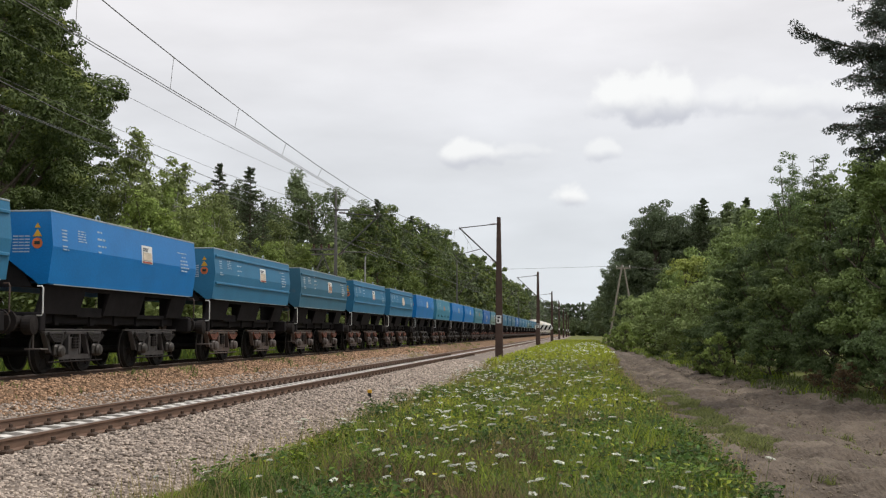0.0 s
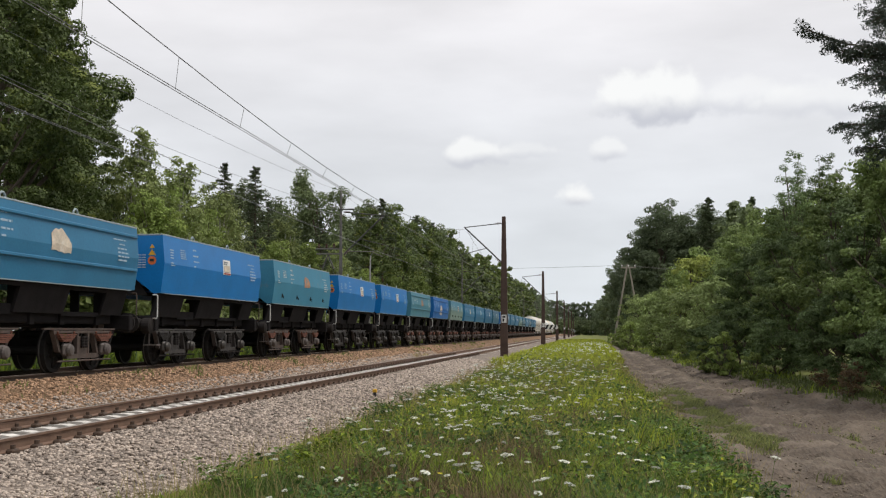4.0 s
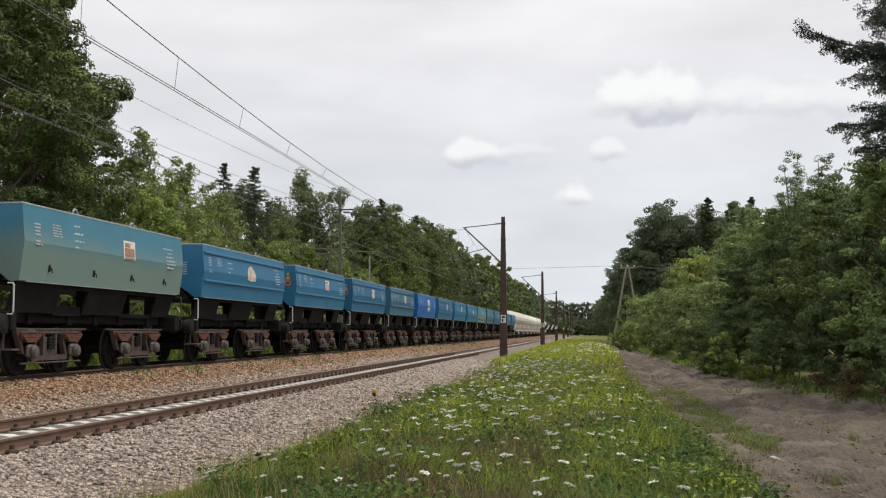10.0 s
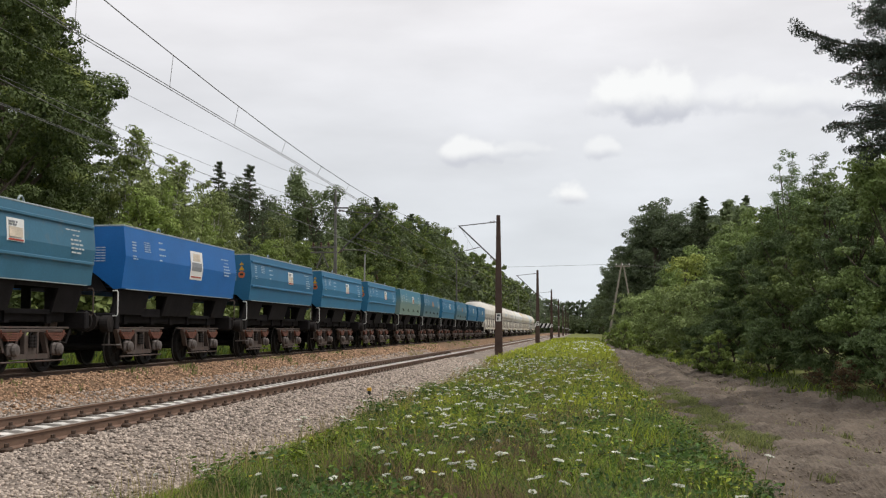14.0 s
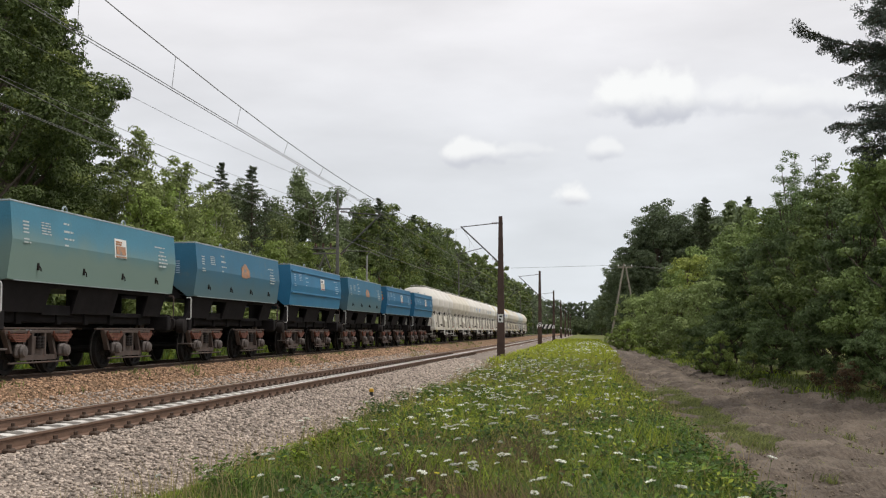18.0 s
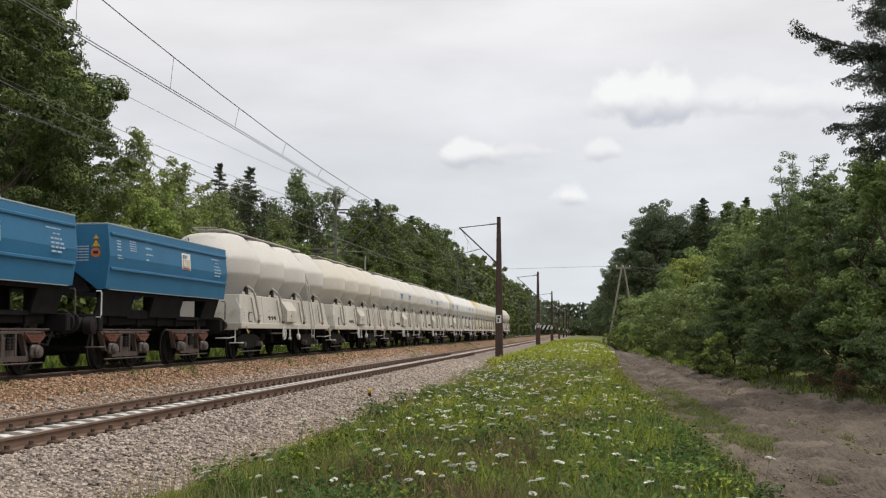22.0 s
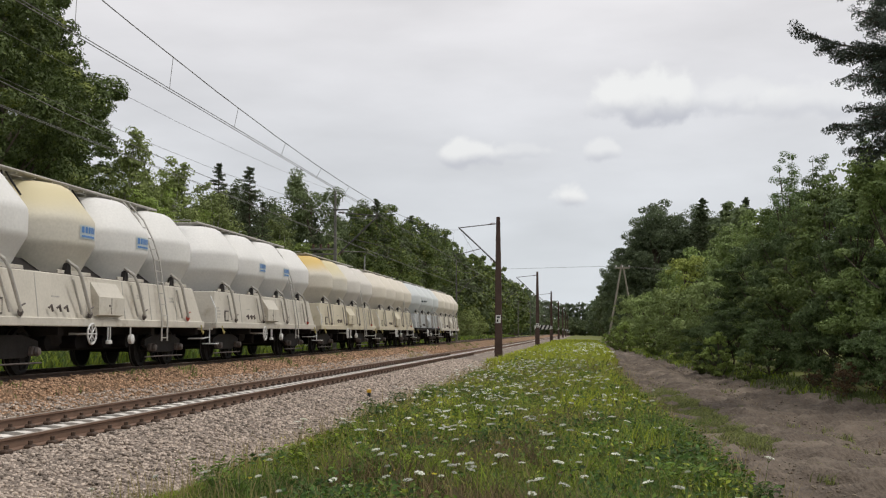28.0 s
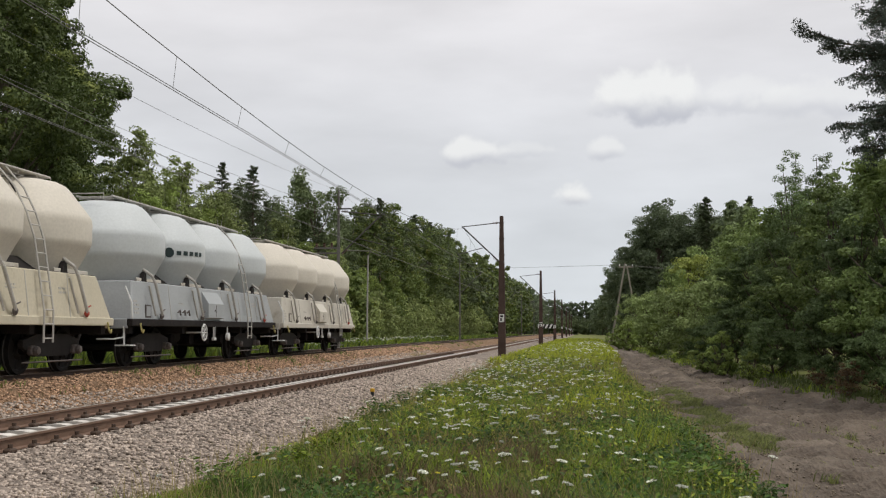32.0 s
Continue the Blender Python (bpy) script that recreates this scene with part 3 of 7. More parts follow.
def build_road():
    ys_road = np.concatenate([np.arange(-60, 6, 3.0), np.arange(6, 70, 0.11), spread(70, 190, 0.6, 1.08)])
    t = np.linspace(0, 1, 64)
    lo, hi = road_edges(ys_road)
    X = lo[:, None] + (hi - lo)[:, None] * t[None, :]
    Y = np.repeat(ys_road[:, None], len(t), 1)
    u = X - 1.7
    ruts = -0.07 * np.exp(-((u - 0.75) / 0.32) ** 2) - 0.08 * np.exp(-((u - 2.35) / 0.35) ** 2) + 0.04 * np.exp(-((u - 1.5) / 0.4) ** 2)
    Z = ground_z(X, Y) + 0.045 + ruts + 0.06 * wave(X, Y * 0.6, 2.3, 2) + 0.075 * wave(X, Y * 0.5, 5.5, 4) + 0.03 * wave(X, Y * 0.7, 12, 6) + 0.007 * rng.normal(size=X.shape)
    Z -= 0.10 * (np.exp(-t / 0.035) + np.exp(-(1 - t) / 0.035))[None, :]
    n, k = X.shape
    idx = np.arange(n * k).reshape(n, k)
    faces = np.stack([idx[:-1, :-1], idx[:-1, 1:], idx[1:, 1:], idx[1:, :-1]], -1).reshape(-1, 4)
    me = quick_mesh("dirt_road", np.stack([X, Y, Z], -1).reshape(-1, 3), faces, [M["dirt"]])
    me.shade_smooth()
    tagged(new("dirt_road", me), "rutted grey-brown dirt track along the hedge", "road", kind="structure")


build_road()


def near_bed(x, y):
    z = np.interp(x, (-9.6, -9.2, -8.95, -8.5, -8.28, -6.9, -6.7, -6.2, -5.7, -4.3, -4.0), (-0.2, -0.12, -0.17, -0.178, -0.25, -0.25, -0.178, -0.17, -0.22, -0.46, -0.6))
    return z + 0.02 * wave(x, y, 6, 1) + 0.012 * wave(x, y, 17, 2)


def far_bed(x, y):
    z = np.interp(x, (-15.2, -14.8, -13.3, -12.5, -10.65, -9.95, -9.6, -9.0, -8.85), (-0.3, -0.05, 0.24, 0.31, 0.32, 0.24, 0.11, -0.13, -0.3))
    return z + 0.02 * wave(x, y, 6, 4) + 0.012 * wave(x, y, 17, 5)


tagged(new("ballast_bed", sheet("ballast_bed", np.arange(-9.6, -3.95, 0.12), line_y, near_bed, [M["gravel"]])),
       "pale grey crushed-stone ballast under the empty track", "ballast", kind="structure")
tagged(new("ballast_bed", sheet("ballast_bed", np.arange(-15.2, -8.8, 0.15), line_y, far_bed, [M["ochre"]])),
       "ochre crushed-stone ballast under the occupied track", "ballast", kind="structure")


def stones(name, x0, x1, y0, y1, count, size, bed, mat, label, power=1.6):
    """Loose angular stones lying on a ballast bed, denser near the start."""
    u = rng.random(count)
    y = y0 + (y1 - y0) * u ** power
    x = x0 + (x1 - x0) * rng.random(count)
    z = bed(x, y)
    grow = (0.7 + 0.8 * rng.random(count)) * size * (0.85 + (y - y0) / (y1 - y0) * 0.9)
    corner = np.array([(i, j, k) for i in (-1, 1) for j in (-1, 1) for k in (-1, 1)], float) * 0.5
    v = corner[None] * (0.55 + 0.7 * rng.random((count, 8, 3)))
    a, b = rng.random(count) * 6.283, (rng.random(count) - 0.5) * 1.6
    ca, sa, cb, sb = np.cos(a)[:, None], np.sin(a)[:, None], np.cos(b)[:, None], np.sin(b)[:, None]
    v[..., 1], v[..., 2] = v[..., 1] * cb - v[..., 2] * sb, v[..., 1] * sb + v[..., 2] * cb
    v[..., 0], v[..., 1] = v[..., 0] * ca - v[..., 1] * sa, v[..., 0] * sa + v[..., 1] * ca
    v[..., 2] *= 0.75
    v = v * grow[:, None, None] + np.stack([x, y, z + 0.1 * grow], -1)[:, None, :]
    quads = np.array(((0, 1, 3, 2), (4, 6, 7, 5), (0, 4, 5, 1), (2, 3, 7, 6), (0, 2, 6, 4), (1, 5, 7, 3)))
    faces = (quads[None] + 8 * np.arange(count)[:, None, None]).reshape(-1, 4)
    me = quick_mesh(name, v.reshape(-1, 3), faces, [mat])
    return tagged(new(name, me), label, "stones", kind="stuff")


stones("ballast_stones", -6.72, -4.25, 9.5, 60, 40000, 0.031, near_bed, M["stone"], "loose pale grey ballast stones beside the rails")
stones("ballast_stones", -9.5, -8.46, 14, 70, 9000, 0.04, lambda x, y: np.maximum(near_bed(x, y), far_bed(x, y)), M["stone"], "loose pale grey ballast stones between the tracks")
stones("ballast_stones", -10.75, -9.15, 16, 80, 20000, 0.034, far_bed, M["ochrestone"], "loose ochre ballast stones beside the occupied track")

stones("ballast_stones", -8.24, -6.93, 11, 60, 6000, 0.04, near_bed, M["stone"], "pale grey ballast stones between the rails")
M["clod"] = material("dirt_clod", (0.20, 0.165, 0.122), 0.95, 0, 0.3, 9, 60, 0.3, island=0.5)
stones("road_clods", 1.8, 6.2, 10, 60, 2600, 0.022, lambda x, y: ground_z(x, y) + 0.02, M["clod"], "small stones and clods on the dirt track", 1.8)

# ---- tracks ----


def rail_profile():
    half = ((0.036, 0.0), (0.036, -0.03), (0.012, -0.045), (0.010, -0.135), (0.07, -0.15), (0.072, -0.165))
    return [(x, z) for x, z in half] + [(-x, z) for x, z in reversed(half)]


def build_track(name, x, z, label, sleeper_mat, clips):
    track = thing(name, label, "railway track", pose(x, 0, z), kind="structure")
    for side in (-0.7525, 0.7525):
        bm = B()
        prof = rail_profile()
        prism(bm, [(px + side, pz) for px, pz in prof], -60, 700)
        for f in bm.faces:
            if f.normal.z > 0.9 and f.calc_center_median().z > -0.01:
                f.material_index = 1
        part("rail", bm, [M["rail"] if clips else M["farrail"], M["railtop"]], track)
    bm = B()
    prism(bm, ((-1.25, -0.35), (-1.3, -0.185), (-0.45, -0.175), (-0.35, -0.192), (0.35, -0.192), (0.45, -0.175), (1.3, -0.185), (1.25, -0.35)), -0.13, 0.13)
    bmesh.ops.bevel(bm, geom=[e for e in bm.edges if abs(e.calc_length() - 0.26) < 0.01], offset=0.015, segments=1, affect="EDGES")
    me = bm_mesh("sleeper", bm, sleeper_mat)
    bmc = B()
    for side in (-0.7525, 0.7525):
        for d in (-0.115, 0.115):
            box(bmc, side + d - 0.055, side + d + 0.055, -0.085, 0.085, -0.18, -0.118, 0.02)
            tube(bmc, [(side + d, 0, -0.125), (side + d, 0, -0.072)], 0.03, 6)
    clip = bm_mesh("rail_fastening", bmc, M["clip"])
    first = 12.936 - 0.6 * 10
    n_part = 250
    for i in range(n_part):
        s = part("sleeper", me, None, track, at=pose(0, first + 0.6 * i, 0.0))
        if clips and i < 110:
            part("rail_fastening", clip, None, s)
    bm = B()
    for i in range(-110, 0):
        box(bm, -1.3, 1.3, first + 0.6 * i - 0.13, first + 0.6 * i + 0.13, -0.35, -0.18)
    for i in range(n_part, 620):
        box(bm, -1.3, 1.3, first + 0.6 * i - 0.13, first + 0.6 * i + 0.13, -0.35, -0.18)
    tagged(part("distant_sleepers", bm, sleeper_mat, track), kind="stuff")
    return track


build_track("railway_track", NEAR_X, 0.0, "empty railway track with rusty rails on pale concrete sleepers", M["sleeper"], True)
build_track("railway_track", FAR_X, FAR_Z, "occupied railway track with worn rails on dark sleepers", M["oldsleeper"], False)

# ---- plants ----


def leaf_mesh(name, points, normals, size, mat, ratio=0.55, fold=0.25, r=rng):
    """Folded leaf blades at points, one island each."""
    n = len(points)
    nrm = normals / (np.linalg.norm(normals, axis=1, keepdims=True) + 1e-9)
    t = r.normal(size=(n, 3))
    t -= (t * nrm).sum(1, keepdims=True) * nrm
    t /= np.linalg.norm(t, axis=1, keepdims=True) + 1e-9
    b = np.cross(nrm, t)
    s = (size * (0.65 + 0.7 * r.random(n)))[:, None]
    p0, p2 = points - t * s * 0.5, points + t * s * 0.5 - nrm * s * 0.15
    p1, p3 = points + b * s * ratio * 0.5 + nrm * s * fold * 0.3, points - b * s * ratio * 0.5 + nrm * s * fold * 0.3
    v = np.stack([p0, p1, p2, p3], 1).reshape(-1, 3)
    f = (np.array([[0, 1, 2], [0, 2, 3]])[None] + 4 * np.arange(n)[:, None, None]).reshape(-1, 3)
    return quick_mesh(name, v, f, [mat])


def broad_tree(label, kind, h, radius, base, leaves, leaf, mat, bark, seed, blobs=70, squash=1.0, trunk_r=0.2, lean=0.0, ragged=0.35, lobes=0, flat=0.7, ratio=0.55, clump=1.0, spread=0.16, limbs=26, sprays=0.45):
    """A tapered trunk with limbs that end in uneven clumps of leaves."""
    r = np.random.default_rng(seed)
    ob = thing(kind, label, "bush" if base < 0.6 else "tree")
    # clumps gather in lobes on an uneven egg, with gaps between the lobes
    c, rad = [], []
    n_lobes = lobes or (blobs if base < 0.6 else blobs // 3)
    lobe = []
    while len(lobe) < n_lobes:
        p = r.normal(size=3)
        p *= (0.45 + 0.5 * r.random() ** 0.5) / np.linalg.norm(p)
        ang = math.atan2(p[1], p[0])
        dent = 1 - ragged * (0.5 + 0.5 * math.sin(3 * ang + seed) * math.cos(4 * p[2] + seed))
        lobe.append(p * (dent, dent, 1.04))
    for i in range(blobs):
        q = lobe[i % n_lobes] + r.normal(size=3) * (spread, spread, spread * 0.65)
        zz = base + (h - base) * min(1.0, max(0.02, q[2] * 0.5 + 0.5))
        wide = radius * (1.0 if q[2] < 0 else 1 - 0.25 * q[2])
        c.append((q[0] * wide + lean * (zz / h), q[1] * wide * squash, zz))
        rad.append(radius * clump * r.uniform(0.12, 0.25))
    c, rad = np.array(c), np.array(rad)
    bm = B()
    steps = 7
    path = [(lean * (i / steps) + 0.12 * math.sin(i + seed) * (i > 0), 0.1 * math.cos(1.7 * i + seed) * (i > 0), -0.15 + (h * 0.86) * i / steps) for i in range(steps + 1)]
    tube(bm, path, trunk_r, 8, trunk_r * 0.2)
    for i in range(min(blobs, limbs)):
        tip = Vector(c[i])
        k = min(steps - 1, max(1, int((tip.z - 0.25 * (tip.xy.length)) / (h * 0.86) * steps * 0.8)))
        root = Vector(path[k])
        mid = root.lerp(tip, 0.5) + Vector((0, 0, -0.06 * (tip - root).length))
        tube(bm, [root, mid, tip], trunk_r * 0.34, 5, 0.012)
    part("trunk", bm, bark, ob)
    per = max(1, leaves // blobs)
    pts, nrm = [], []
    for ci, ri in zip(c, rad):
        n = int(per * (0.6 + 0.8 * r.random()))
        d = r.normal(size=(n, 3))
        d /= np.linalg.norm(d, axis=1, keepdims=True)
        d[:, 2] *= flat
        # sprays that reach out of each clump
        reach = ri * (0.62 + 0.40 * r.random(n))
        arms = r.normal(size=(6, 3))
        arms /= np.linalg.norm(arms, axis=1, keepdims=True)
        pull = (np.maximum(0, d @ arms.T) ** 6).max(1)
        reach *= 1 + sprays * pull
        pts.append(ci + d * reach[:, None])
        nrm.append(d * 0.8 + r.normal(size=(n, 3)) * 0.32 + np.array((0, 0, 0.35)))
    part("crown", leaf_mesh("crown", np.concatenate(pts), np.concatenate(nrm), leaf, mat, ratio, r=r), None, ob)
    return ob


def conifer(label, kind, h, radius, base, mat, bark, seed, levels=22, per=7, needle=0.3, count=26, droop=0.25, bare=0.0, trunk_r=0.14):
    """A straight trunk with whorls of branches carrying flat needle sprays."""
    r = np.random.default_rng(seed)
    ob = thing(kind, label, "tree")
    bm = B()
    tube(bm, [(0, 0, -0.15), (0.04, 0.02, h * 0.4), (0, 0.05, h)], trunk_r, 8, 0.02)
    pts, nrm = [], []
    for i in range(levels):
        for k in range(per):
            f = min(0.995, (i + 1.6 * r.random()) / levels)
            z = base + (h - base) * f
            reach = radius * (1 - f) ** 0.62 * r.uniform(0.5, 1.15) + 0.05
            if r.random() < bare:
                continue
            a = r.random() * 6.283
            ln = reach * r.uniform(0.6, 1.15)
            d = np.array((math.cos(a), math.sin(a), 0))
            up = 0.12 - droop * (1 - f)
            tip = d * ln + np.array((0, 0, up * ln))
            root = np.array((0, 0, min(h - 0.1, z + (r.random() - 0.5) * 1.6 * (h - base) / levels)))
            tube(bm, [root, root + tip * 0.5 + np.array((0, 0, 0.04 * ln)), root + tip], 0.012 + 0.02 * (1 - f), 4, 0.006)
            t = r.random(count) ** 0.7
            side = np.cross(d, (0, 0, 1.0))
            off = (r.random(count) - 0.5) * 0.55 * ln * (1.05 - t)
            p = root + tip * t[:, None] + side * off[:, None] + np.stack([np.zeros(count), np.zeros(count), 0.04 * ln * np.sin(3.1 * t) - 0.12 * np.abs(off) - 0.16 * r.random(count) * droop * 3], 1)
            pts.append(p + r.normal(size=(count, 3)) * 0.03)
            nrm.append(np.array((0, 0, 1.0)) + r.normal(size=(count, 3)) * 0.55)
    part("trunk", bm, bark, ob)
    part("crown", leaf_mesh("crown", np.concatenate(pts), np.concatenate(nrm), needle, mat, ratio=0.32, r=r), None, ob)
    return ob


def plant(template, places, group=""):
    """Sets the template at the first place and copies at the others: x, y, turn, size."""
    if group:
        tagged(template, group=group)
    for i, (x, y, turn, size) in enumerate(places):
        z = float(ground_z(np.array(x), np.array(y)))
        ob = template if i == 0 else copy_thing(template, pose(x, y, z))
        ob.matrix_basis = pose(x, y, z, 0, 0, turn) @ Matrix.Diagonal((size, size, size, 1))


def woods():
    r = random.Random(11)
    bark, birch = M["bark"], M["birchbark"]
    # the tall oak that hangs over the line
    plant(broad_tree("tall oak with ragged dark green crown beside the line", "oak_tree", 19, 5.4, 3.0, 110000, 0.125, LEAF["oak_tall"], bark, 21, 380, trunk_r=0.36, ragged=0.5, lobes=60, spread=0.082, clump=0.5, flat=0.62, sprays=0.3), [(-22.0, 40.5, 20, 1.07)])
    plant(broad_tree("tall oak with dense green crown behind the train", "oak_tree", 17, 4.8, 1.6, 56000, 0.15, LEAF["oak_tall"], bark, 23, 330, trunk_r=0.32, ragged=0.4, lobes=60, spread=0.11, clump=0.56, flat=0.62, sprays=0.3), [(-19.5, 33, 80, 0.95), (-24.5, 46, 10, 1.08), (-26.5, 54, 130, 0.95), (-21.2, 51.5, 60, 0.54), (-22.6, 57.5, 200, 0.55)])
    # young birches and aspens with spruces among them
    birches = broad_tree("slender young birch with light green crown", "birch_tree", 10.5, 1.9, 0.8, 8000, 0.18, LEAF["birch"], birch, 31, 140, trunk_r=0.1, lobes=140, clump=1.1)
    plant(birches, [(-18.3, 50, 0, 0.86), (-19.3, 47.5, 330, 0.95), (-19.0, 58, 70, 0.84), (-20.4, 64, 140, 0.86), (-19.2, 72, 200, 0.82), (-21.8, 80, 30, 0.85), (-18.7, 86, 90, 0.75), (-21.5, 56, 250, 0.88), (-23, 68, 20, 0.95)])
    aspen = broad_tree("leafy young aspen with yellow-green crown", "aspen_tree", 9.0, 2.2, 0.5, 8000, 0.19, LEAF["light"], bark, 33, 140, trunk_r=0.1, lobes=140)
    plant(aspen, [(-17.8, 46, 0, 0.8), (-18.6, 54, 60, 0.8), (-18.4, 66, 160, 0.75), (-19.4, 78, 210, 0.85), (-18.6, 97, 20, 0.75), (-18.8, 110, 120, 0.8), (-18.3, 92, 330, 0.65), (-18.5, 126, 200, 0.85)])
    spruces = conifer("young dark green spruce with pointed top", "spruce_tree", 11.6, 2.3, 1.2, LEAF["needle"], bark, 35, 30, 7, 0.15, 44, 0.1)
    plant(spruces, [(-20.8, 70.5, 0, 1.0), (-21.5, 66.5, 70, 0.97), (-22, 61.5, 40, 0.85), (-22.8, 58, 10, 0.84), (-21, 74.5, 140, 0.85), (-23.5, 79, 200, 0.88), (-22.5, 96, 10, 0.95), (-20.6, 112, 80, 1.12)])
    big = broad_tree("large round dark green oak in the wood edge", "oak_tree", 15.4, 4.1, 1.4, 30000, 0.25, LEAF["dark"], bark, 41, 240, trunk_r=0.3, ragged=0.2, lobes=80, spread=0.14, clump=0.85, flat=0.9)
    plant(big, [(-23.8, 100, 0, 1.0), (-26, 92, 60, 0.66), (-23.2, 114, 140, 0.93), (-22.6, 125, 200, 0.95), (-22.6, 136, 30, 1.0), (-22, 148, 90, 1.02), (-21.8, 160, 170, 1.05), (-21.8, 172, 260, 1.06), (-26, 84, 230, 0.82), (-28, 106, 10, 0.88)])
    green = broad_tree("mid-green broadleaf tree in the wood edge", "lime_tree", 14.9, 3.2, 1.0, 24000, 0.22, LEAF["oak"], bark, 43, 200, trunk_r=0.22, ragged=0.25, lobes=70, spread=0.14, clump=0.9, flat=0.85)
    plant(green, [(-20.6, 108, 0, 0.85), (-20.4, 119, 70, 0.95), (-20.2, 130, 140, 0.9), (-20.2, 141, 200, 1.0), (-20.2, 153, 20, 0.95), (-20, 165, 60, 1.05), (-20, 177, 160, 1.0)])
    # pines with pale trunks in the wood edge
    redpine = conifer("pine with bare reddish trunk in the wood edge", "pine_tree", 14.5, 2.4, 7.5, LEAF["needle"], M["pinebark"], 45, 12, 9, 0.30, 34, 0.05, 0.1, 0.15)
    plant(redpine, [(-20.3, 113.5, 0, 1.0), (-20.0, 134.5, 70, 1.03), (-21, 157, 20, 1.08), (-20.4, 122.5, 120, 0.96), (-19.8, 147, 60, 1.05), (-20, 170.5, 200, 1.1)])
    # further along, coarser
    far = broad_tree("distant dark green tree of the wood edge", "wood_tree", 16, 3.9, 0.8, 2300, 0.85, LEAF["dark"], bark, 51, 90, limbs=6, trunk_r=0.25, ragged=0.15, lobes=90, clump=1.15)
    spots = [(-20.5 - 1.5 * r.random(), 186 + 8.2 * i + 2 * r.random(), 360 * r.random(), 0.88 + 0.24 * r.random()) for i in range(26)]
    spots += [(-26 - 2 * r.random(), 112 + 10.5 * i, 360 * r.random(), 0.78 + 0.14 * r.random()) for i in range(20)]
    spots += [(-26 - 3 * r.random(), 44 + 7 * i, 360 * r.random(), 0.5 + 0.08 * r.random()) for i in range(9)]
    plant(far, spots, "wood edge along the line")
    far2 = broad_tree("distant mid-green tree of the wood edge", "wood_tree", 15, 3.3, 0.8, 2000, 0.8, LEAF["oak"], bark, 53, 80, limbs=6, trunk_r=0.22, ragged=0.15, lobes=80, clump=1.15)
    plant(far2, [(-19.3 - r.random(), 190 + 10 * i + 3 * r.random(), 360 * r.random(), 0.8 + 0.35 * r.random()) for i in range(20)], "wood edge along the line")
    fars = conifer("distant dark spruce of the wood edge", "spruce_tree", 17, 2.4, 2, LEAF["needle"], bark, 55, 22, 7, 0.6, 14)
    plant(fars, [(-22 - r.random(), 200 + 24 * i, 60 * i, 0.8 + 0.12 * r.random()) for i in range(9)], "wood edge along the line")
    # shrubs at the foot of the wood
    shrub = broad_tree("leafy green shrub at the foot of the wood", "shrub", 4.2, 2.2, 0.1, 2600, 0.28, LEAF["birch"], bark, 61, 90, limbs=8, trunk_r=0.06)
    plant(shrub, [(-17.2 - 0.8 * r.random(), 40 + 5.0 * i + 2 * r.random(), 360 * r.random(), 0.7 + 0.55 * r.random()) for i in range(30)], "shrubs at the foot of the wood")
    shrub2 = broad_tree("dark green shrub at the foot of the wood", "shrub", 4.8, 2.1, 0.1, 2400, 0.30, LEAF["oak"], bark, 63, 90, limbs=8, trunk_r=0.06)
    plant(shrub2, [(-18.2 - 0.9 * r.random(), 28 + 6.3 * i + 2 * r.random(), 360 * r.random(), 0.75 + 0.55 * r.random()) for i in range(26)], "shrubs at the foot of the wood")


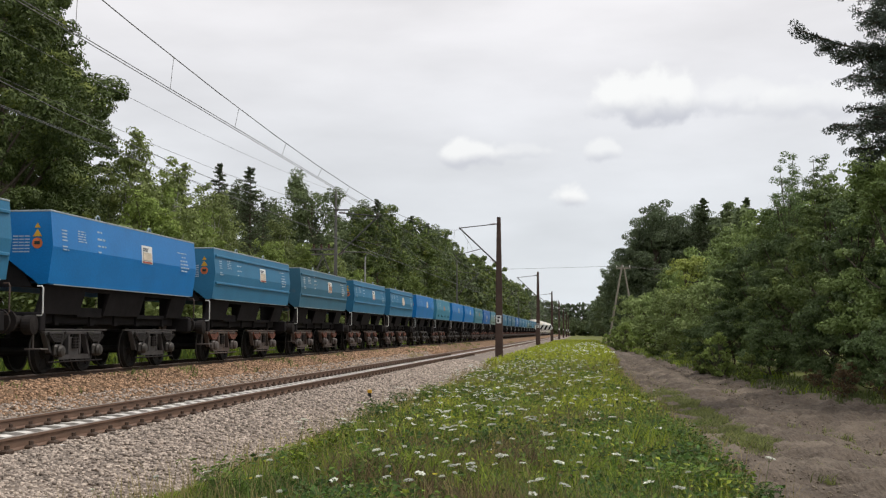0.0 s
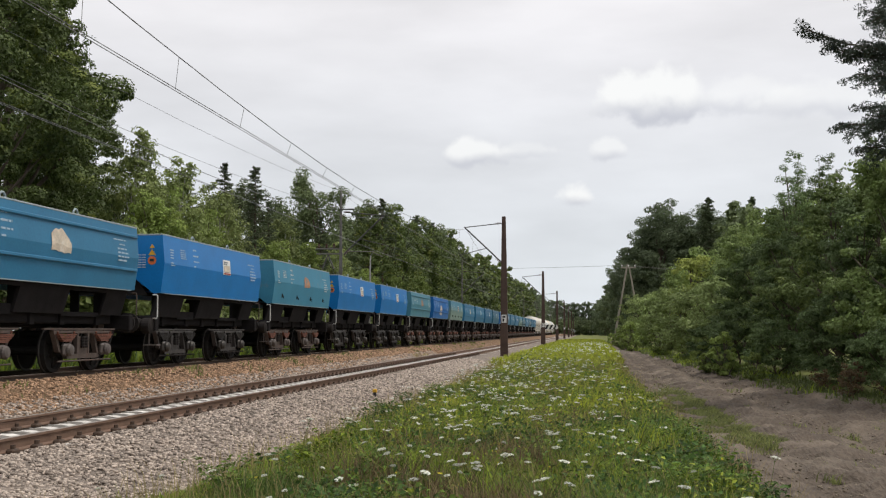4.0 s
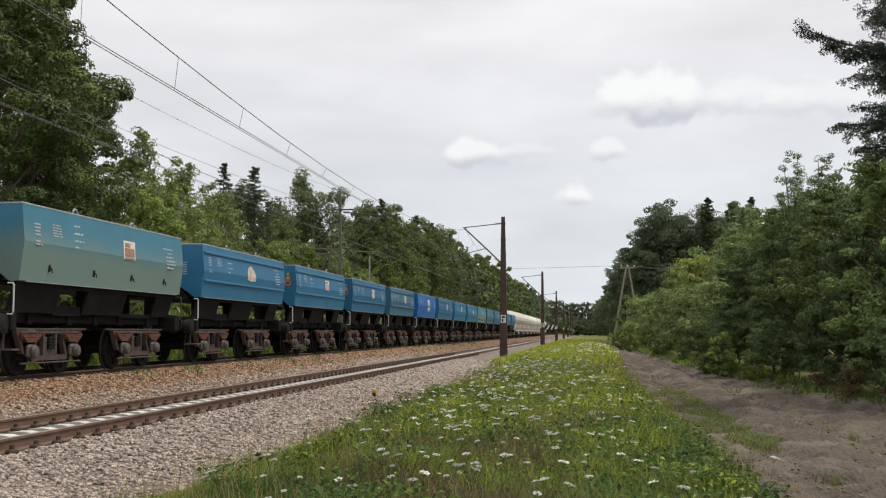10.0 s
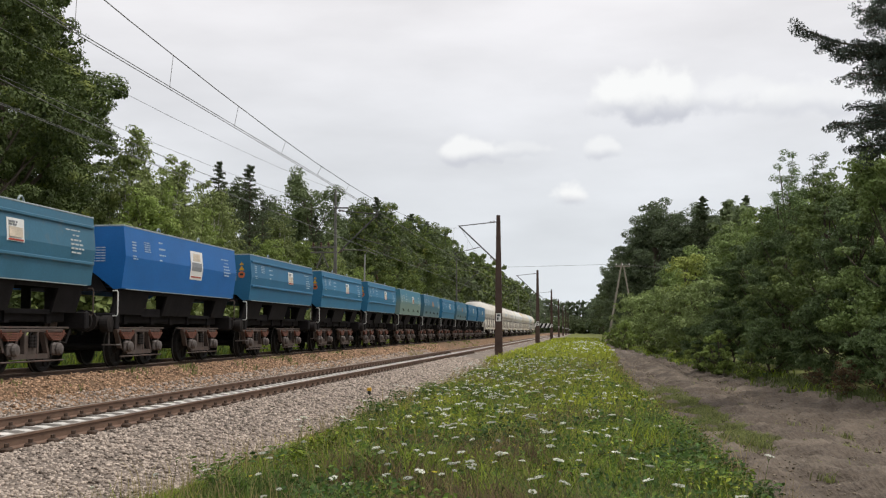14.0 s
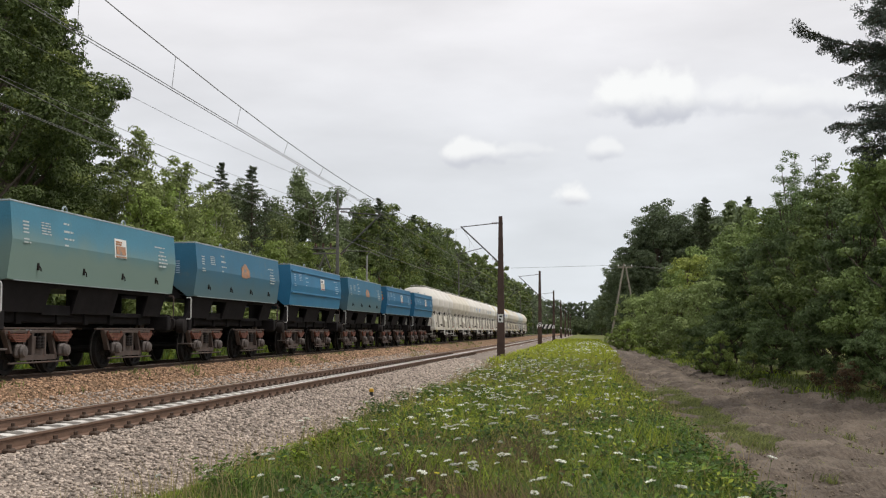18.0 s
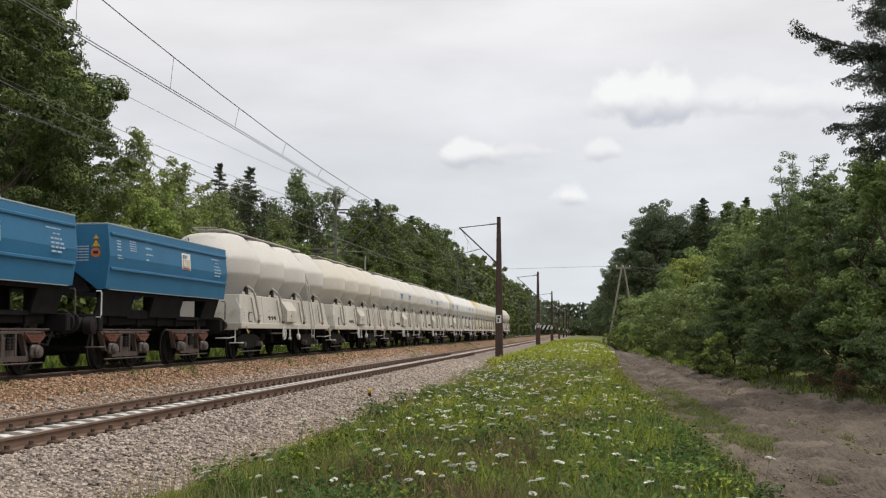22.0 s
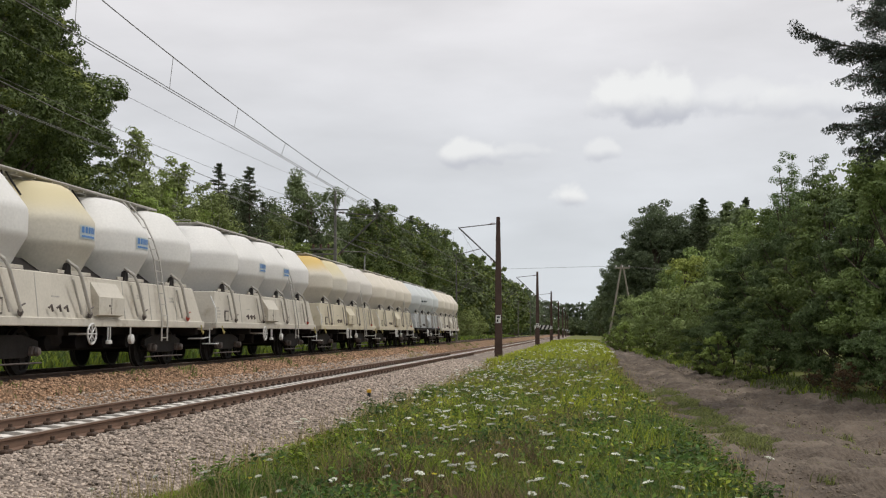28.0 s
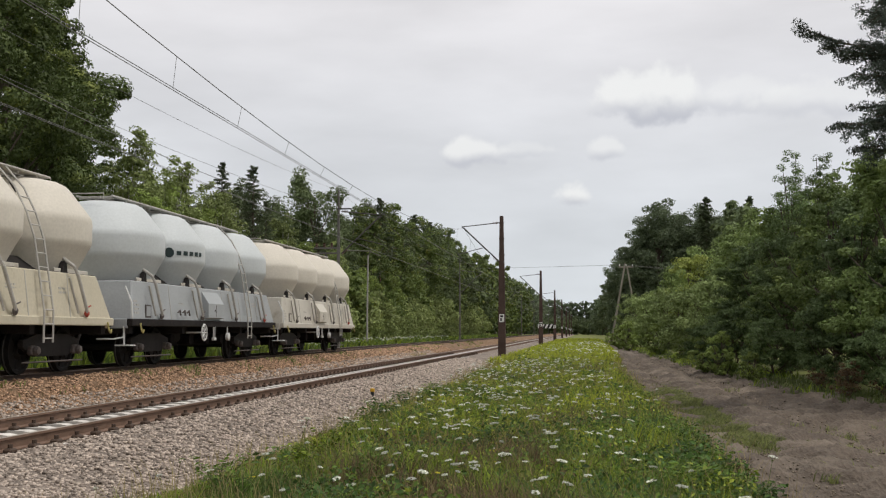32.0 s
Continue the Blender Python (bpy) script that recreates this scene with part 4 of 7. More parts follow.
def hedge():
    r = random.Random(5)
    bark = M["bark"]
    group = "hedge along the dirt track"
    big = broad_tree("tall leafy hedge bush with layered green sprays", "hedge_bush", 6.8, 2.3, 0.1, 34000, 0.105, LEAF["hedge"], bark, 71, 240, trunk_r=0.1, flat=0.55, lobes=32, spread=0.13, clump=0.64, ragged=0.4, sprays=0.5)
    plant(big, [(8.3, 31, 0, 0.98), (7.9, 38, 90, 0.98), (7.7, 45.5, 200, 0.93), (9.8, 27, 150, 0.95), (7.5, 54, 10, 0.93), (10.4, 35.5, 60, 1.05), (12.3, 31, 20, 1.1), (11.8, 26.5, 250, 1.05)], group)
    dark = broad_tree("dark green hedge bush with dense foliage", "hedge_bush", 6.2, 2.2, 0.1, 30000, 0.105, LEAF["hedge_dark"], bark, 73, 230, trunk_r=0.1, flat=0.55, lobes=30, spread=0.13, clump=0.64, ragged=0.4, sprays=0.5)
    plant(dark, [(7.9, 34.5, 0, 0.88), (8.7, 27.2, 120, 0.8), (7.2, 42, 240, 0.85), (9.6, 31.5, 300, 1.08), (9.3, 23.3, 40, 0.85), (7.3, 50, 80, 0.9)], group)
    low = broad_tree("low spreading dark bush overhanging the dirt track", "hedge_bush", 2.6, 1.5, 0.0, 12000, 0.10, LEAF["hedge_dark"], bark, 75, 100, trunk_r=0.05, flat=0.42, lobes=24, spread=0.14)
    plant(low, [(7.3, 24.2, 0, 0.9), (7.2, 29, 60, 0.7), (6.8, 34, 110, 0.7), (6.3, 39.5, 170, 0.75), (5.8, 46, 10, 0.95), (7.1, 21.3, 200, 0.9), (5.9, 54, 40, 0.9)], group)
    fresh = broad_tree("bright green sapling shrub beside the dirt track", "sapling", 1.7, 0.75, 0.0, 2600, 0.11, LEAF["light"], bark, 77, 50, trunk_r=0.03)
    plant(fresh, [(4.9, 42.5, 0, 1.0), (4.7, 46.5, 80, 0.8), (5.3, 37.5, 30, 0.6), (3.7, 99, 0, 1.5), (3.2, 103, 0, 1.2), (3.5, 128, 40, 1.0), (4.3, 131, 120, 1.1), (2.8, 134, 200, 0.9), (5.0, 80, 30, 1.3), (5.2, 62, 70, 0.8)], group)
    willow = broad_tree("grey-green willow bush in the hedge", "willow_bush", 5.2, 2.2, 0.1, 8000, 0.19, LEAF["willow"], bark, 79, 130, trunk_r=0.09)
    plant(willow, [(7.0, 62, 0, 0.9), (6.6, 70, 70, 0.82), (6.4, 79, 140, 0.85), (6.3, 89, 210, 0.9), (5.7, 106, 20, 1.0), (5.5, 122, 90, 1.05)], group)
    plant(broad_tree("small tree with yellowing crown above the hedge", "young_tree", 7.4, 1.8, 1.5, 6500, 0.17, LEAF["yellowish"], bark, 81, 90, trunk_r=0.09), [(7.3, 80, 0, 1.0)])
    slim = broad_tree("slim young cherry with airy top above the hedge", "young_tree", 9.0, 1.4, 2.2, 11000, 0.075, LEAF["hedge_dark"], bark, 83, 150, trunk_r=0.05, ragged=0.6, lobes=70, clump=0.85)
    plant(slim, [(7.9, 45, 0, 0.92), (8.3, 41.5, 120, 0.85), (9.9, 40.5, 210, 0.9), (10.4, 37, 80, 0.92)], group)
    aspen = broad_tree("leafy green tree behind the hedge", "hedge_tree", 8.0, 2.4, 1.0, 9000, 0.20, LEAF["hedge"], bark, 85, 120, trunk_r=0.12)
    plant(aspen, [(9.6, 50, 0, 0.95), (9.2, 58, 80, 0.95), (8.6, 66, 20, 0.95), (9.6, 76, 70, 0.95), (9.5, 95, 120, 1.05), (8, 106, 10, 0.95), (11.7, 46.5, 40, 1.0), (13.4, 51, 160, 1.1)], group)
    withered = broad_tree("withered reddish-brown shrub at the hedge foot", "withered_shrub", 1.5, 0.8, 0.0, 1700, 0.10, LEAF["weed_brown"], bark, 87, 40, trunk_r=0.025)
    plant(withered, [(6.2, 28.2, 0, 0.55), (6.5, 25.4, 80, 0.5), (6.1, 31.5, 150, 0.4)], group)
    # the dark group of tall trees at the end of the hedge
    # haze comes only from their paled leaf colour
    tall = broad_tree("tall oak with haze-toned green crown at the end of the hedge", "oak_tree", 18.5, 5.0, 0.8, 36000, 0.27, LEAF["far"], bark, 91, 220, trunk_r=0.35, ragged=0.3, lobes=110, clump=1.0)
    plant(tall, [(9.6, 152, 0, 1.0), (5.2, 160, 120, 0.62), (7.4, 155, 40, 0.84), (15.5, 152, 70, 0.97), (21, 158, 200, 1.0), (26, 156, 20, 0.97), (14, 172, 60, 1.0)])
    fir = conifer("tall dark spruce behind the hedge", "spruce_tree", 18.4, 3.8, 2, LEAF["needle"], bark, 93, 40, 9, 0.34, 34, 0.2)
    plant(fir, [(15.4, 147, 0, 1.0), (20.8, 147, 90, 1.0), (27, 150, 10, 0.97)])
    near_edge = broad_tree("distant dark green tree beyond the hedge", "wood_tree", 15, 3.8, 0.2, 2400, 0.7, LEAF["dark"], bark, 95, 80, trunk_r=0.25)
    plant(near_edge, [(7 + 3 * r.random(), 185 + 22 * i, 90 * i, 0.8 + 0.25 * r.random()) for i in range(12)] + [(14 + 5 * r.random(), 90 + 16 * i, 70 * i, 0.6 + 0.3 * r.random()) for i in range(5)])
    # leaf colour paled to imitate haze at the end of the line
    end = broad_tree("distant tree in haze-toned green at the end of the line", "wood_tree", 15, 4.2, 0.0, 2200, 0.95, LEAF["far"], bark, 96, 90, limbs=5, trunk_r=0.25, ragged=0.15, lobes=90, clump=1.2)
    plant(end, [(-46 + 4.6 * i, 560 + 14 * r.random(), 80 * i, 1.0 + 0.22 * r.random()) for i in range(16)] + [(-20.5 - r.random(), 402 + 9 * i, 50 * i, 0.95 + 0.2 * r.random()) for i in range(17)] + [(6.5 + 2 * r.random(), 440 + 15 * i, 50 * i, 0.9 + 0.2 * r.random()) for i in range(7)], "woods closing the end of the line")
    thicket = broad_tree("distant dark thicket closing the end of the line", "thicket", 6, 5, 0.0, 2600, 0.6, LEAF["dark"], bark, 99, 60, trunk_r=0.1)
    plant(thicket, [(-32 + 5.5 * i, 545 + 6 * r.random(), 50 * i, 1.1 + 0.3 * r.random()) for i in range(10)])
    # the pine whose boughs reach in from the side
    bough_pine()


def bough_pine():
    """An old pine: each bough is a bent limb with side twigs full of needle tufts."""
    r = np.random.default_rng(97)
    ob = thing("pine_tree", "old dark pine with long ragged boughs", "tree", pose(8.85, 26.5, -0.25))
    bm = B()
    tube(bm, [(0, 0, -0.1), (0.1, 0.05, 5), (0.05, 0.1, 10), (0.15, 0, 16.5)], 0.24, 8, 0.04)
    part("trunk", bm, M["pinebark"], ob)
    # tip of each bough from the trunk, and the height at which it leaves the trunk
    boughs = [(-3.9, 0.2, 8.45, 8.0), (-3.3, -0.3, 9.6, 8.9), (-3.0, 0.3, 7.9, 8.3), (-2.8, -0.2, 7.25, 7.9), (-3.15, 0.1, 6.2, 7.0), (-2.65, 0.5, 5.7, 6.6), (-2.4, 0.9, 6.7, 7.4), (-2.5, -0.9, 8.5, 8.5), (-2.3, 1.2, 9.1, 8.9), (-2.2, -0.7, 5.9, 6.6)]
    # further boughs behind and above, out of view, added for volume and shadow
    for k in range(22):
        a, z = r.uniform(-1.7, 1.7), r.uniform(6.5, 15.5)
        ln = 1.4 + 1.9 * (1 - (z - 6) / 11)
        boughs.append((ln * math.cos(a), ln * math.sin(a) * 1.2, z + r.uniform(-0.4, 0.5), z))
    for k in range(7):
        z = 9.8 + 0.9 * k
        boughs.append((-3.2 + 0.3 * k, r.uniform(-0.8, 0.8), z + 0.3, z))
    for k in range(9):
        z = 5.9 + 0.48 * k
        boughs.append((-r.uniform(1.5, 2.5), r.uniform(-0.9, 0.9), z + r.uniform(-0.5, 0.2), z))
    for tx, ty, tz, z0 in boughs:
        root, tip = Vector((0.08, 0.05, z0)), Vector((tx, ty, tz))
        out = tip - root
        bend = Vector((0, 0, -0.10 * out.length))
        limb = [root.lerp(tip, t) + bend * (4 * t * (1 - t)) for t in (0, 0.25, 0.5, 0.75, 1)]
        bm = B()
        tube(bm, limb, 0.055, 5, 0.012)
        side = Vector((-out.y, out.x, 0)).normalized()
        P, Q = [], []
        steps = int(out.length / 0.11)
        for i in range(steps):
            t = 0.22 + 0.78 * i / steps
            at = root.lerp(tip, t) + bend * (4 * t * (1 - t))
            s = 1 if i % 2 else -1
            ln = (0.34 + 0.85 * (1 - t)) * r.uniform(0.5, 1.3)
            way = (side * s * r.uniform(0.3, 0.9) + out.normalized() * 0.7 + Vector((0, 0, r.uniform(-0.7, 0.45)))).normalized()
            tube(bm, [at, at + way * ln], 0.012, 3, 0.005)
            for j in range(max(2, int(ln / 0.11))):
                c = np.array(at + way * ln * (0.25 + 0.75 * j / max(1, int(ln / 0.11) - 1)))
                d = r.normal(size=(26, 3))
                d /= np.linalg.norm(d, axis=1, keepdims=True)
                P.append(c + d * (0.10, 0.10, 0.075))
                Q.append(np.cross(d, r.normal(size=(26, 3))))
        part("limb", bm, M["bark"], ob)
        part("needles", leaf_mesh("needles", np.concatenate(P), np.concatenate(Q), 0.085, LEAF["pineneedle"], 0.22, r=r), None, ob)


woods()
hedge()

# ---- the train ----
PITCH, CEMENT_PITCH = 9.943, 13.235
FIRST, CEMENT_FIRST = 21.08, 279.6


def run(t):
    """How far the train has come after t seconds."""
    return 10.983 * t + 0.00877 * t * t


def wheelset_mesh():
    bm = B()
    tube(bm, [(-1.0, 0, 0), (1.0, 0, 0)], 0.075, 10)
    for s in (-1, 1):
        lathe(bm, ((0.20, s * 0.69), (0.38, s * 0.70), (0.44, s * 0.69), (0.49, s * 0.685), (0.49, s * 0.715), (0.462, s * 0.73), (0.458, s * 0.82), (0.39, s * 0.822), (0.36, s * 0.775), (0.17, s * 0.775), (0.13, s * 0.83)),
              18, (0, 0), axis="x")
    for f in bm.faces:
        c = f.calc_center_median()
        if 0.455 < math.hypot(c.y, c.z) < 0.475:
            f.material_index = 1
    # a few cast ribs on the wheel disc
    for s in (-1, 1):
        for k in range(6):
            a = math.pi * k / 3
            tube(bm, [(s * 0.785, 0.16 * math.cos(a), 0.16 * math.sin(a)), (s * 0.785, 0.36 * math.cos(a), 0.36 * math.sin(a))], 0.018, 4)
    return bm_mesh("wheelset", bm, [M["wheel"], M["tread"]])


WHEELSET = wheelset_mesh()


def make_bogie(wagon, y, base, frame_mat, style):
    """Bogie: a bolster with two side frames, axle boxes, springs and two wheelsets."""
    bm = B()
    box(bm, -0.9, 0.9, -0.34, 0.34, 0.34, 0.72, 0.04)
    box(bm, -0.28, 0.28, -0.3, 0.3, 0.7, 0.86, 0.03)
    for yy in (-0.5, 0.5):
        box(bm, -0.9, 0.9, yy - 0.05, yy + 0.05, 0.35, 0.5)
    bogie = part("bogie", bm, M["black"], wagon, at=pose(0, y, 0))
    h = base / 2
    for s in (-1, 1):
        bm = B()
        x0, x1 = sorted((s * 0.93, s * 1.03))
        if style == "plate":
            box(bm, x0, x1, -h - 0.46, h + 0.46, 0.80, 0.86, 0.01)
            box(bm, x0, x1 - 0.04 * s, -h - 0.80, h + 0.80, 0.872, 0.91, 0.006)
            prism(bm, ((-h + 0.16, 0.28), (h - 0.16, 0.28), (h - 0.16, 0.38), (-h + 0.16, 0.38)), x0, x1, axis="x")
            for e in (-1, 1):
                prism(bm, ((e * (h - 0.2), 0.30), (e * (h - 0.12), 0.30), (e * (h - 0.34), 0.82), (e * (h - 0.44), 0.82)), x0, x1, axis="x")
                prism(bm, ((e * (h + 0.14), 0.42), (e * (h + 0.22), 0.42), (e * (h + 0.46), 0.82), (e * (h + 0.34), 0.82)), x0, x1, axis="x")
            box(bm, x0 + 0.02, x1 - 0.02, -0.26, 0.26, 0.33, 0.74, 0.02)
            for k in (-0.26, 0.26):
                box(bm, x0, x1, k - 0.035, k + 0.035, 0.34, 0.82, 0.01)
        else:
            prism(bm, ((-h - 0.3, 0.52), (-h - 0.3, 0.66), (-h + 0.3, 0.78), (h - 0.3, 0.78), (h + 0.3, 0.66), (h + 0.3, 0.52), (h - 0.25, 0.34), (-h + 0.25, 0.34)), x0, x1, axis="x")
        frame_ob = part("side_frame", bm, frame_mat, bogie, "rusty cast side frame" if style == "plate" else "")
        if style == "plate":
            for yy in (-0.07, 0.07):
                bm = B()
                lathe(bm, [(0.045 + 0.01 * (k % 2), 0.50 + 0.03 * k) for k in range(9)], 8, (s * 1.05, yy))
                part("coil_spring", bm, M["black"], bogie)
        for yy in (-h, h):
            bm = B()
            k = 1.0 if style == "plate" else 0.72
            box(bm, s * 1.0, s * 1.13, yy - 0.15 * k, yy + 0.15 * k, 0.46 - 0.12 * k, 0.46 + 0.14 * k, 0.05 * k)
            lathe(bm, ((0.115 * k, s * 1.10), (0.13 * k, s * 1.16), (0.10 * k, s * 1.21), (0.03 * k, s * 1.225)), 14, (yy, 0.46), axis="x")
            part("axle_box", bm, M["axlebox"], bogie, smooth=False)
            if style == "plate":
                bm = B()
                for k in range(5):
                    half = 0.40 - 0.05 * k
                    box(bm, s * 1.02, s * 1.11, yy - half, yy + half, 0.765 - 0.032 * k, 0.79 - 0.032 * k)
                for d in (-0.38, 0.38):
                    tube(bm, [(s * 1.07, yy + d, 0.84), (s * 1.07, yy + d * 0.92, 0.70)], 0.022, 5)
                part("leaf_spring", bm, M["rustplate"], bogie, "red-rusted leaf spring")
    for yy in (-h, h):
        ws = part("wheelset", WHEELSET, None, bogie)
        ws.matrix_parent_inverse = Matrix.Translation((0, yy, 0.46))
    bm = B()
    tube(bm, [(1.1, -h - 0.45, 0.24), (1.1, h + 0.3, 0.24)], 0.018, 5)
    part("brake_rod", bm, M["bogie"] if style == "plate" else M["axlebox"], bogie)
    return bogie


def draw_gear(wagon, y0, y1):
    """Buffers and couplings at both ends."""
    for y, s in ((y0, -1), (y1, 1)):
        for x in (-0.875, 0.875):
            bm = B()
            for a, b, r in ((0.0, 0.32, 0.12), (0.30, 0.56, 0.085), (0.54, 0.60, 0.235)):
                tube(bm, [(x, y + s * a, 1.04), (x, y + s * b, 1.04)], r, 16)
            part("buffer", bm, M["black"], wagon, smooth=False)
        bm = B()
        tube(bm, [(0, y, 1.0), (0, y + s * 0.35, 1.0), (0, y + s * 0.62, 0.9)], 0.05, 8)
        tube(bm, [(0.25, y, 0.9), (0.25, y + s * 0.25, 0.55), (0.1, y + s * 0.6, 0.62)], 0.03, 6)
        part("coupling", bm, M["black"], wagon)


def bars(bm, x, y, z, w, h, lines, gap=0.5, seed=0, tilt=0.0):
    """Unreadable stencilled lines as flat bars on a side at x, from y along the wagon and z downwards."""
    r = random.Random(seed)
    step = h / lines
    for i in range(lines):
        yy = y
        end = y + w * r.uniform(0.7, 1.0)
        zz = z - step * i
        while yy < end:
            ln = min(r.uniform(0.08, 0.26), end - yy)
            dx = tilt * (zz - z)
            box(bm, x + dx - 0.004, x + dx + 0.006, yy, yy + ln, zz - step * (1 - gap), zz)
            yy += ln + 0.045
    return bm


BOX_LEN = 8.32


def side_x(z):
    return np.interp(z, (1.82, 2.5, 3.19), (1.37, 1.46, 1.395))


def hopper_wagon(ribbed):
    """A four-axle saddle-bottomed bulk wagon: steel box on a black frame."""
    w = thing("hopper_wagon", "blue steel bulk hopper wagon on black underframe", "freight wagon")
    L = BOX_LEN
    bm = B()
    prof = ((1.395, 3.19), (1.46, 2.5), (1.37, 1.78), (1.19, 1.76), (0.35, 2.40), (-0.35, 2.40), (-1.19, 1.76), (-1.37, 1.78), (-1.46, 2.5), (-1.395, 3.19))
    inner = ((1.34, 3.19), (1.40, 2.5), (1.31, 1.86), (0.3, 2.48), (-0.3, 2.48), (-1.31, 1.86), (-1.40, 2.5), (-1.34, 3.19))
    a = [bm.verts.new((x, 0, z)) for x, z in prof]
    b = [bm.verts.new((x, L, z)) for x, z in prof]
    n = len(prof)
    for i in range(n - 1):
        bm.faces.new((a[i], b[i], b[i + 1], a[i + 1]))
    bm.faces.new(a)
    bm.faces.new(list(reversed(b)))
    ia = [bm.verts.new((x, 0.06, z)) for x, z in inner]
    ib = [bm.verts.new((x, L - 0.06, z)) for x, z in inner]
    m = len(inner)
    for i in range(m - 1):
        bm.faces.new((ia[i + 1], ib[i + 1], ib[i], ia[i]))
    bm.faces.new(list(reversed(ia)))
    bm.faces.new(ib)
    bm.faces.new((a[0], ia[0], ib[0], b[0]))
    bm.faces.new((a[n - 1], b[n - 1], ib[m - 1], ia[m - 1]))
    bm.faces.new((a[0], a[n - 1], ia[m - 1], ia[0]))
    bm.faces.new((b[0], ib[0], ib[m - 1], b[n - 1]))
    bmesh.ops.recalc_face_normals(bm, faces=bm.faces)
    part("box_body", bm, M["mid"], w)
    bm = B()
    for s in (-1, 1):
        box(bm, s * 1.345, s * 1.405, -0.008, L + 0.008, 3.175, 3.21, 0.008)
    for y in (-0.01, L - 0.05):
        box(bm, -1.345, 1.345, y, y + 0.06, 3.172, 3.208, 0.008)
    part("top_rim", bm, M["mid"], w)
    # thin strips whose pale colour paints sunlight along the lower edge
    for s in (-1, 1):
        bm = B()
        box(bm, s * 1.345, s * 1.378, 0.25, L - 0.2, 1.758, 1.776, 0.004)
        part("lower_lip", bm, M["rim"], w, "pale lower edge coloured as if sunlit")
    if ribbed:
        for s in (-1, 1):
            for z in (2.98, 2.22):
                bm = B()
                x = float(side_x(z))
                box(bm, s * (x - 0.01), s * (x + 0.045), 0.1, L - 0.06, z - 0.035, z + 0.035, 0.015)
                part("side_rib", bm, M["mid"], w)
    for y in (2.35, 5.3):
        bm = B()
        ring = [(1.32, y + 0.10 * math.cos(t), 3.23 + 0.085 * math.sin(t)) for t in np.linspace(-0.6, math.pi + 0.6, 10)]
        tube(bm, ring, 0.022, 6)
        part("lifting_eye", bm, M["rim"], w, "pale worn lifting ring")
    # writing and plates on the side that is seen
    for y, z, wd, ht, ln in ((0.42, 2.86, 0.30, 0.26, 4), (0.42, 2.54, 0.30, 0.12, 2), (1.15, 2.90, 0.5, 0.26, 5), (2.1, 2.97, 0.3, 0.09, 1), (2.1, 2.82, 0.5, 0.10, 1), (2.1, 2.67, 0.56, 0.08, 1), (2.1, 2.54, 0.22, 0.08, 1),
                             (6.95, 2.86, 0.95, 0.06, 1), (7.25, 2.76, 0.4, 0.06, 1), (7.15, 2.67, 0.62, 0.34, 4)):
        bm = B()
        bars(bm, float(side_x(z)) + 0.004, y, z, wd, ht, ln, 0.6, int(y * 10 + z * 7), tilt=-0.094 if z > 2.5 else 0.13)
        part("stencil_lettering", bm, M["white"], w, "white stencilled lettering")
    bm = B()
    box(bm, 0, 0.006, 4.55, 5.2, 2.44, 2.86)
    for v in bm.verts:
        v.co.x += float(side_x(v.co.z)) + 0.006
    part("logo_panel", bm, M["signwhite"], w, "weathered white panel with a printed mark")
    bm = B()
    for i, z in enumerate((2.81, 2.76)):
        bars(bm, float(side_x(z)) + 0.016, 4.62, z, 0.38, 0.04, 1, 0.1, 40 + i)
    part("panel_print", bm, M["panelgrey"], w)
    bm = B()
    box(bm, 0, 0.006, 4.62, 5.12, 2.52, 2.70)
    for v in bm.verts:
        v.co.x += float(side_x(v.co.z)) + 0.012
    part("panel_print", bm, M["beige"], w)
    bm = B()
    box(bm, float(side_x(2.46)) + 0.012, float(side_x(2.46)) + 0.02, 4.6, 5.15, 2.455, 2.485)
    part("panel_print", bm, M["red"], w)
    # plates on the end wall
    bm = B()
    for i in range(6):
        for k in range(3):
            box(bm, 0.64 + 0.12 * k, 0.74 + 0.12 * k, -0.008, 0.002, 2.685 - 0.06 * i, 2.708 - 0.06 * i)
    part("end_lettering", bm, M["white"], w)
    bm = B()
    for z, r in ((2.90, 0.055), (2.75, 0.085)):
        f = [bm.verts.new((1.14 + r * 1.1, -0.012, z - r * 0.7)), bm.verts.new((1.14, -0.012, z + r)), bm.verts.new((1.14 - r * 1.1, -0.012, z - r * 0.7))]
        g = [bm.verts.new((v.co.x, 0.0, v.co.z)) for v in f]
        bm.faces.new(f)
        for i in range(3):
            bm.faces.new((f[i], g[i], g[(i + 1) % 3], f[(i + 1) % 3]))
    part("warning_sign", bm, M["yellow"], w, "yellow triangular warning signs")
    bm = B()
    lathe(bm, ((0.105, 0), (0.105, 0.012)), 18)
    bmesh.ops.transform(bm, matrix=pose(1.14, 0, 2.56, 90), verts=bm.verts)
    part("warning_sign", bm, M["signred"], w, "round orange warning sign")
    bm = B()
    box(bm, 1.085, 1.195, -0.02, -0.011, 2.535, 2.60)
    part("sign_print", bm, M["logo_dark"], w)
    # black frame, ends and the chutes under the box
    y0, y1 = -0.10, L + 0.12
    bm = B()
    for s in (-1, 1):
        box(bm, s * 0.42, s * 0.62, y0, y1, 0.92, 1.24, 0.02)
    for y in (y0, y1 - 0.2):
        box(bm, -1.3, 1.3, y, y + 0.2, 0.86, 1.22, 0.02)
    for y in (1.2, 2.9, 4.2, 5.5, 7.2):
        box(bm, -1.0, 1.0, y - 0.09, y + 0.09, 0.98, 1.2)
    part("underframe", bm, M["soot"], w, "sooty black steel underframe")
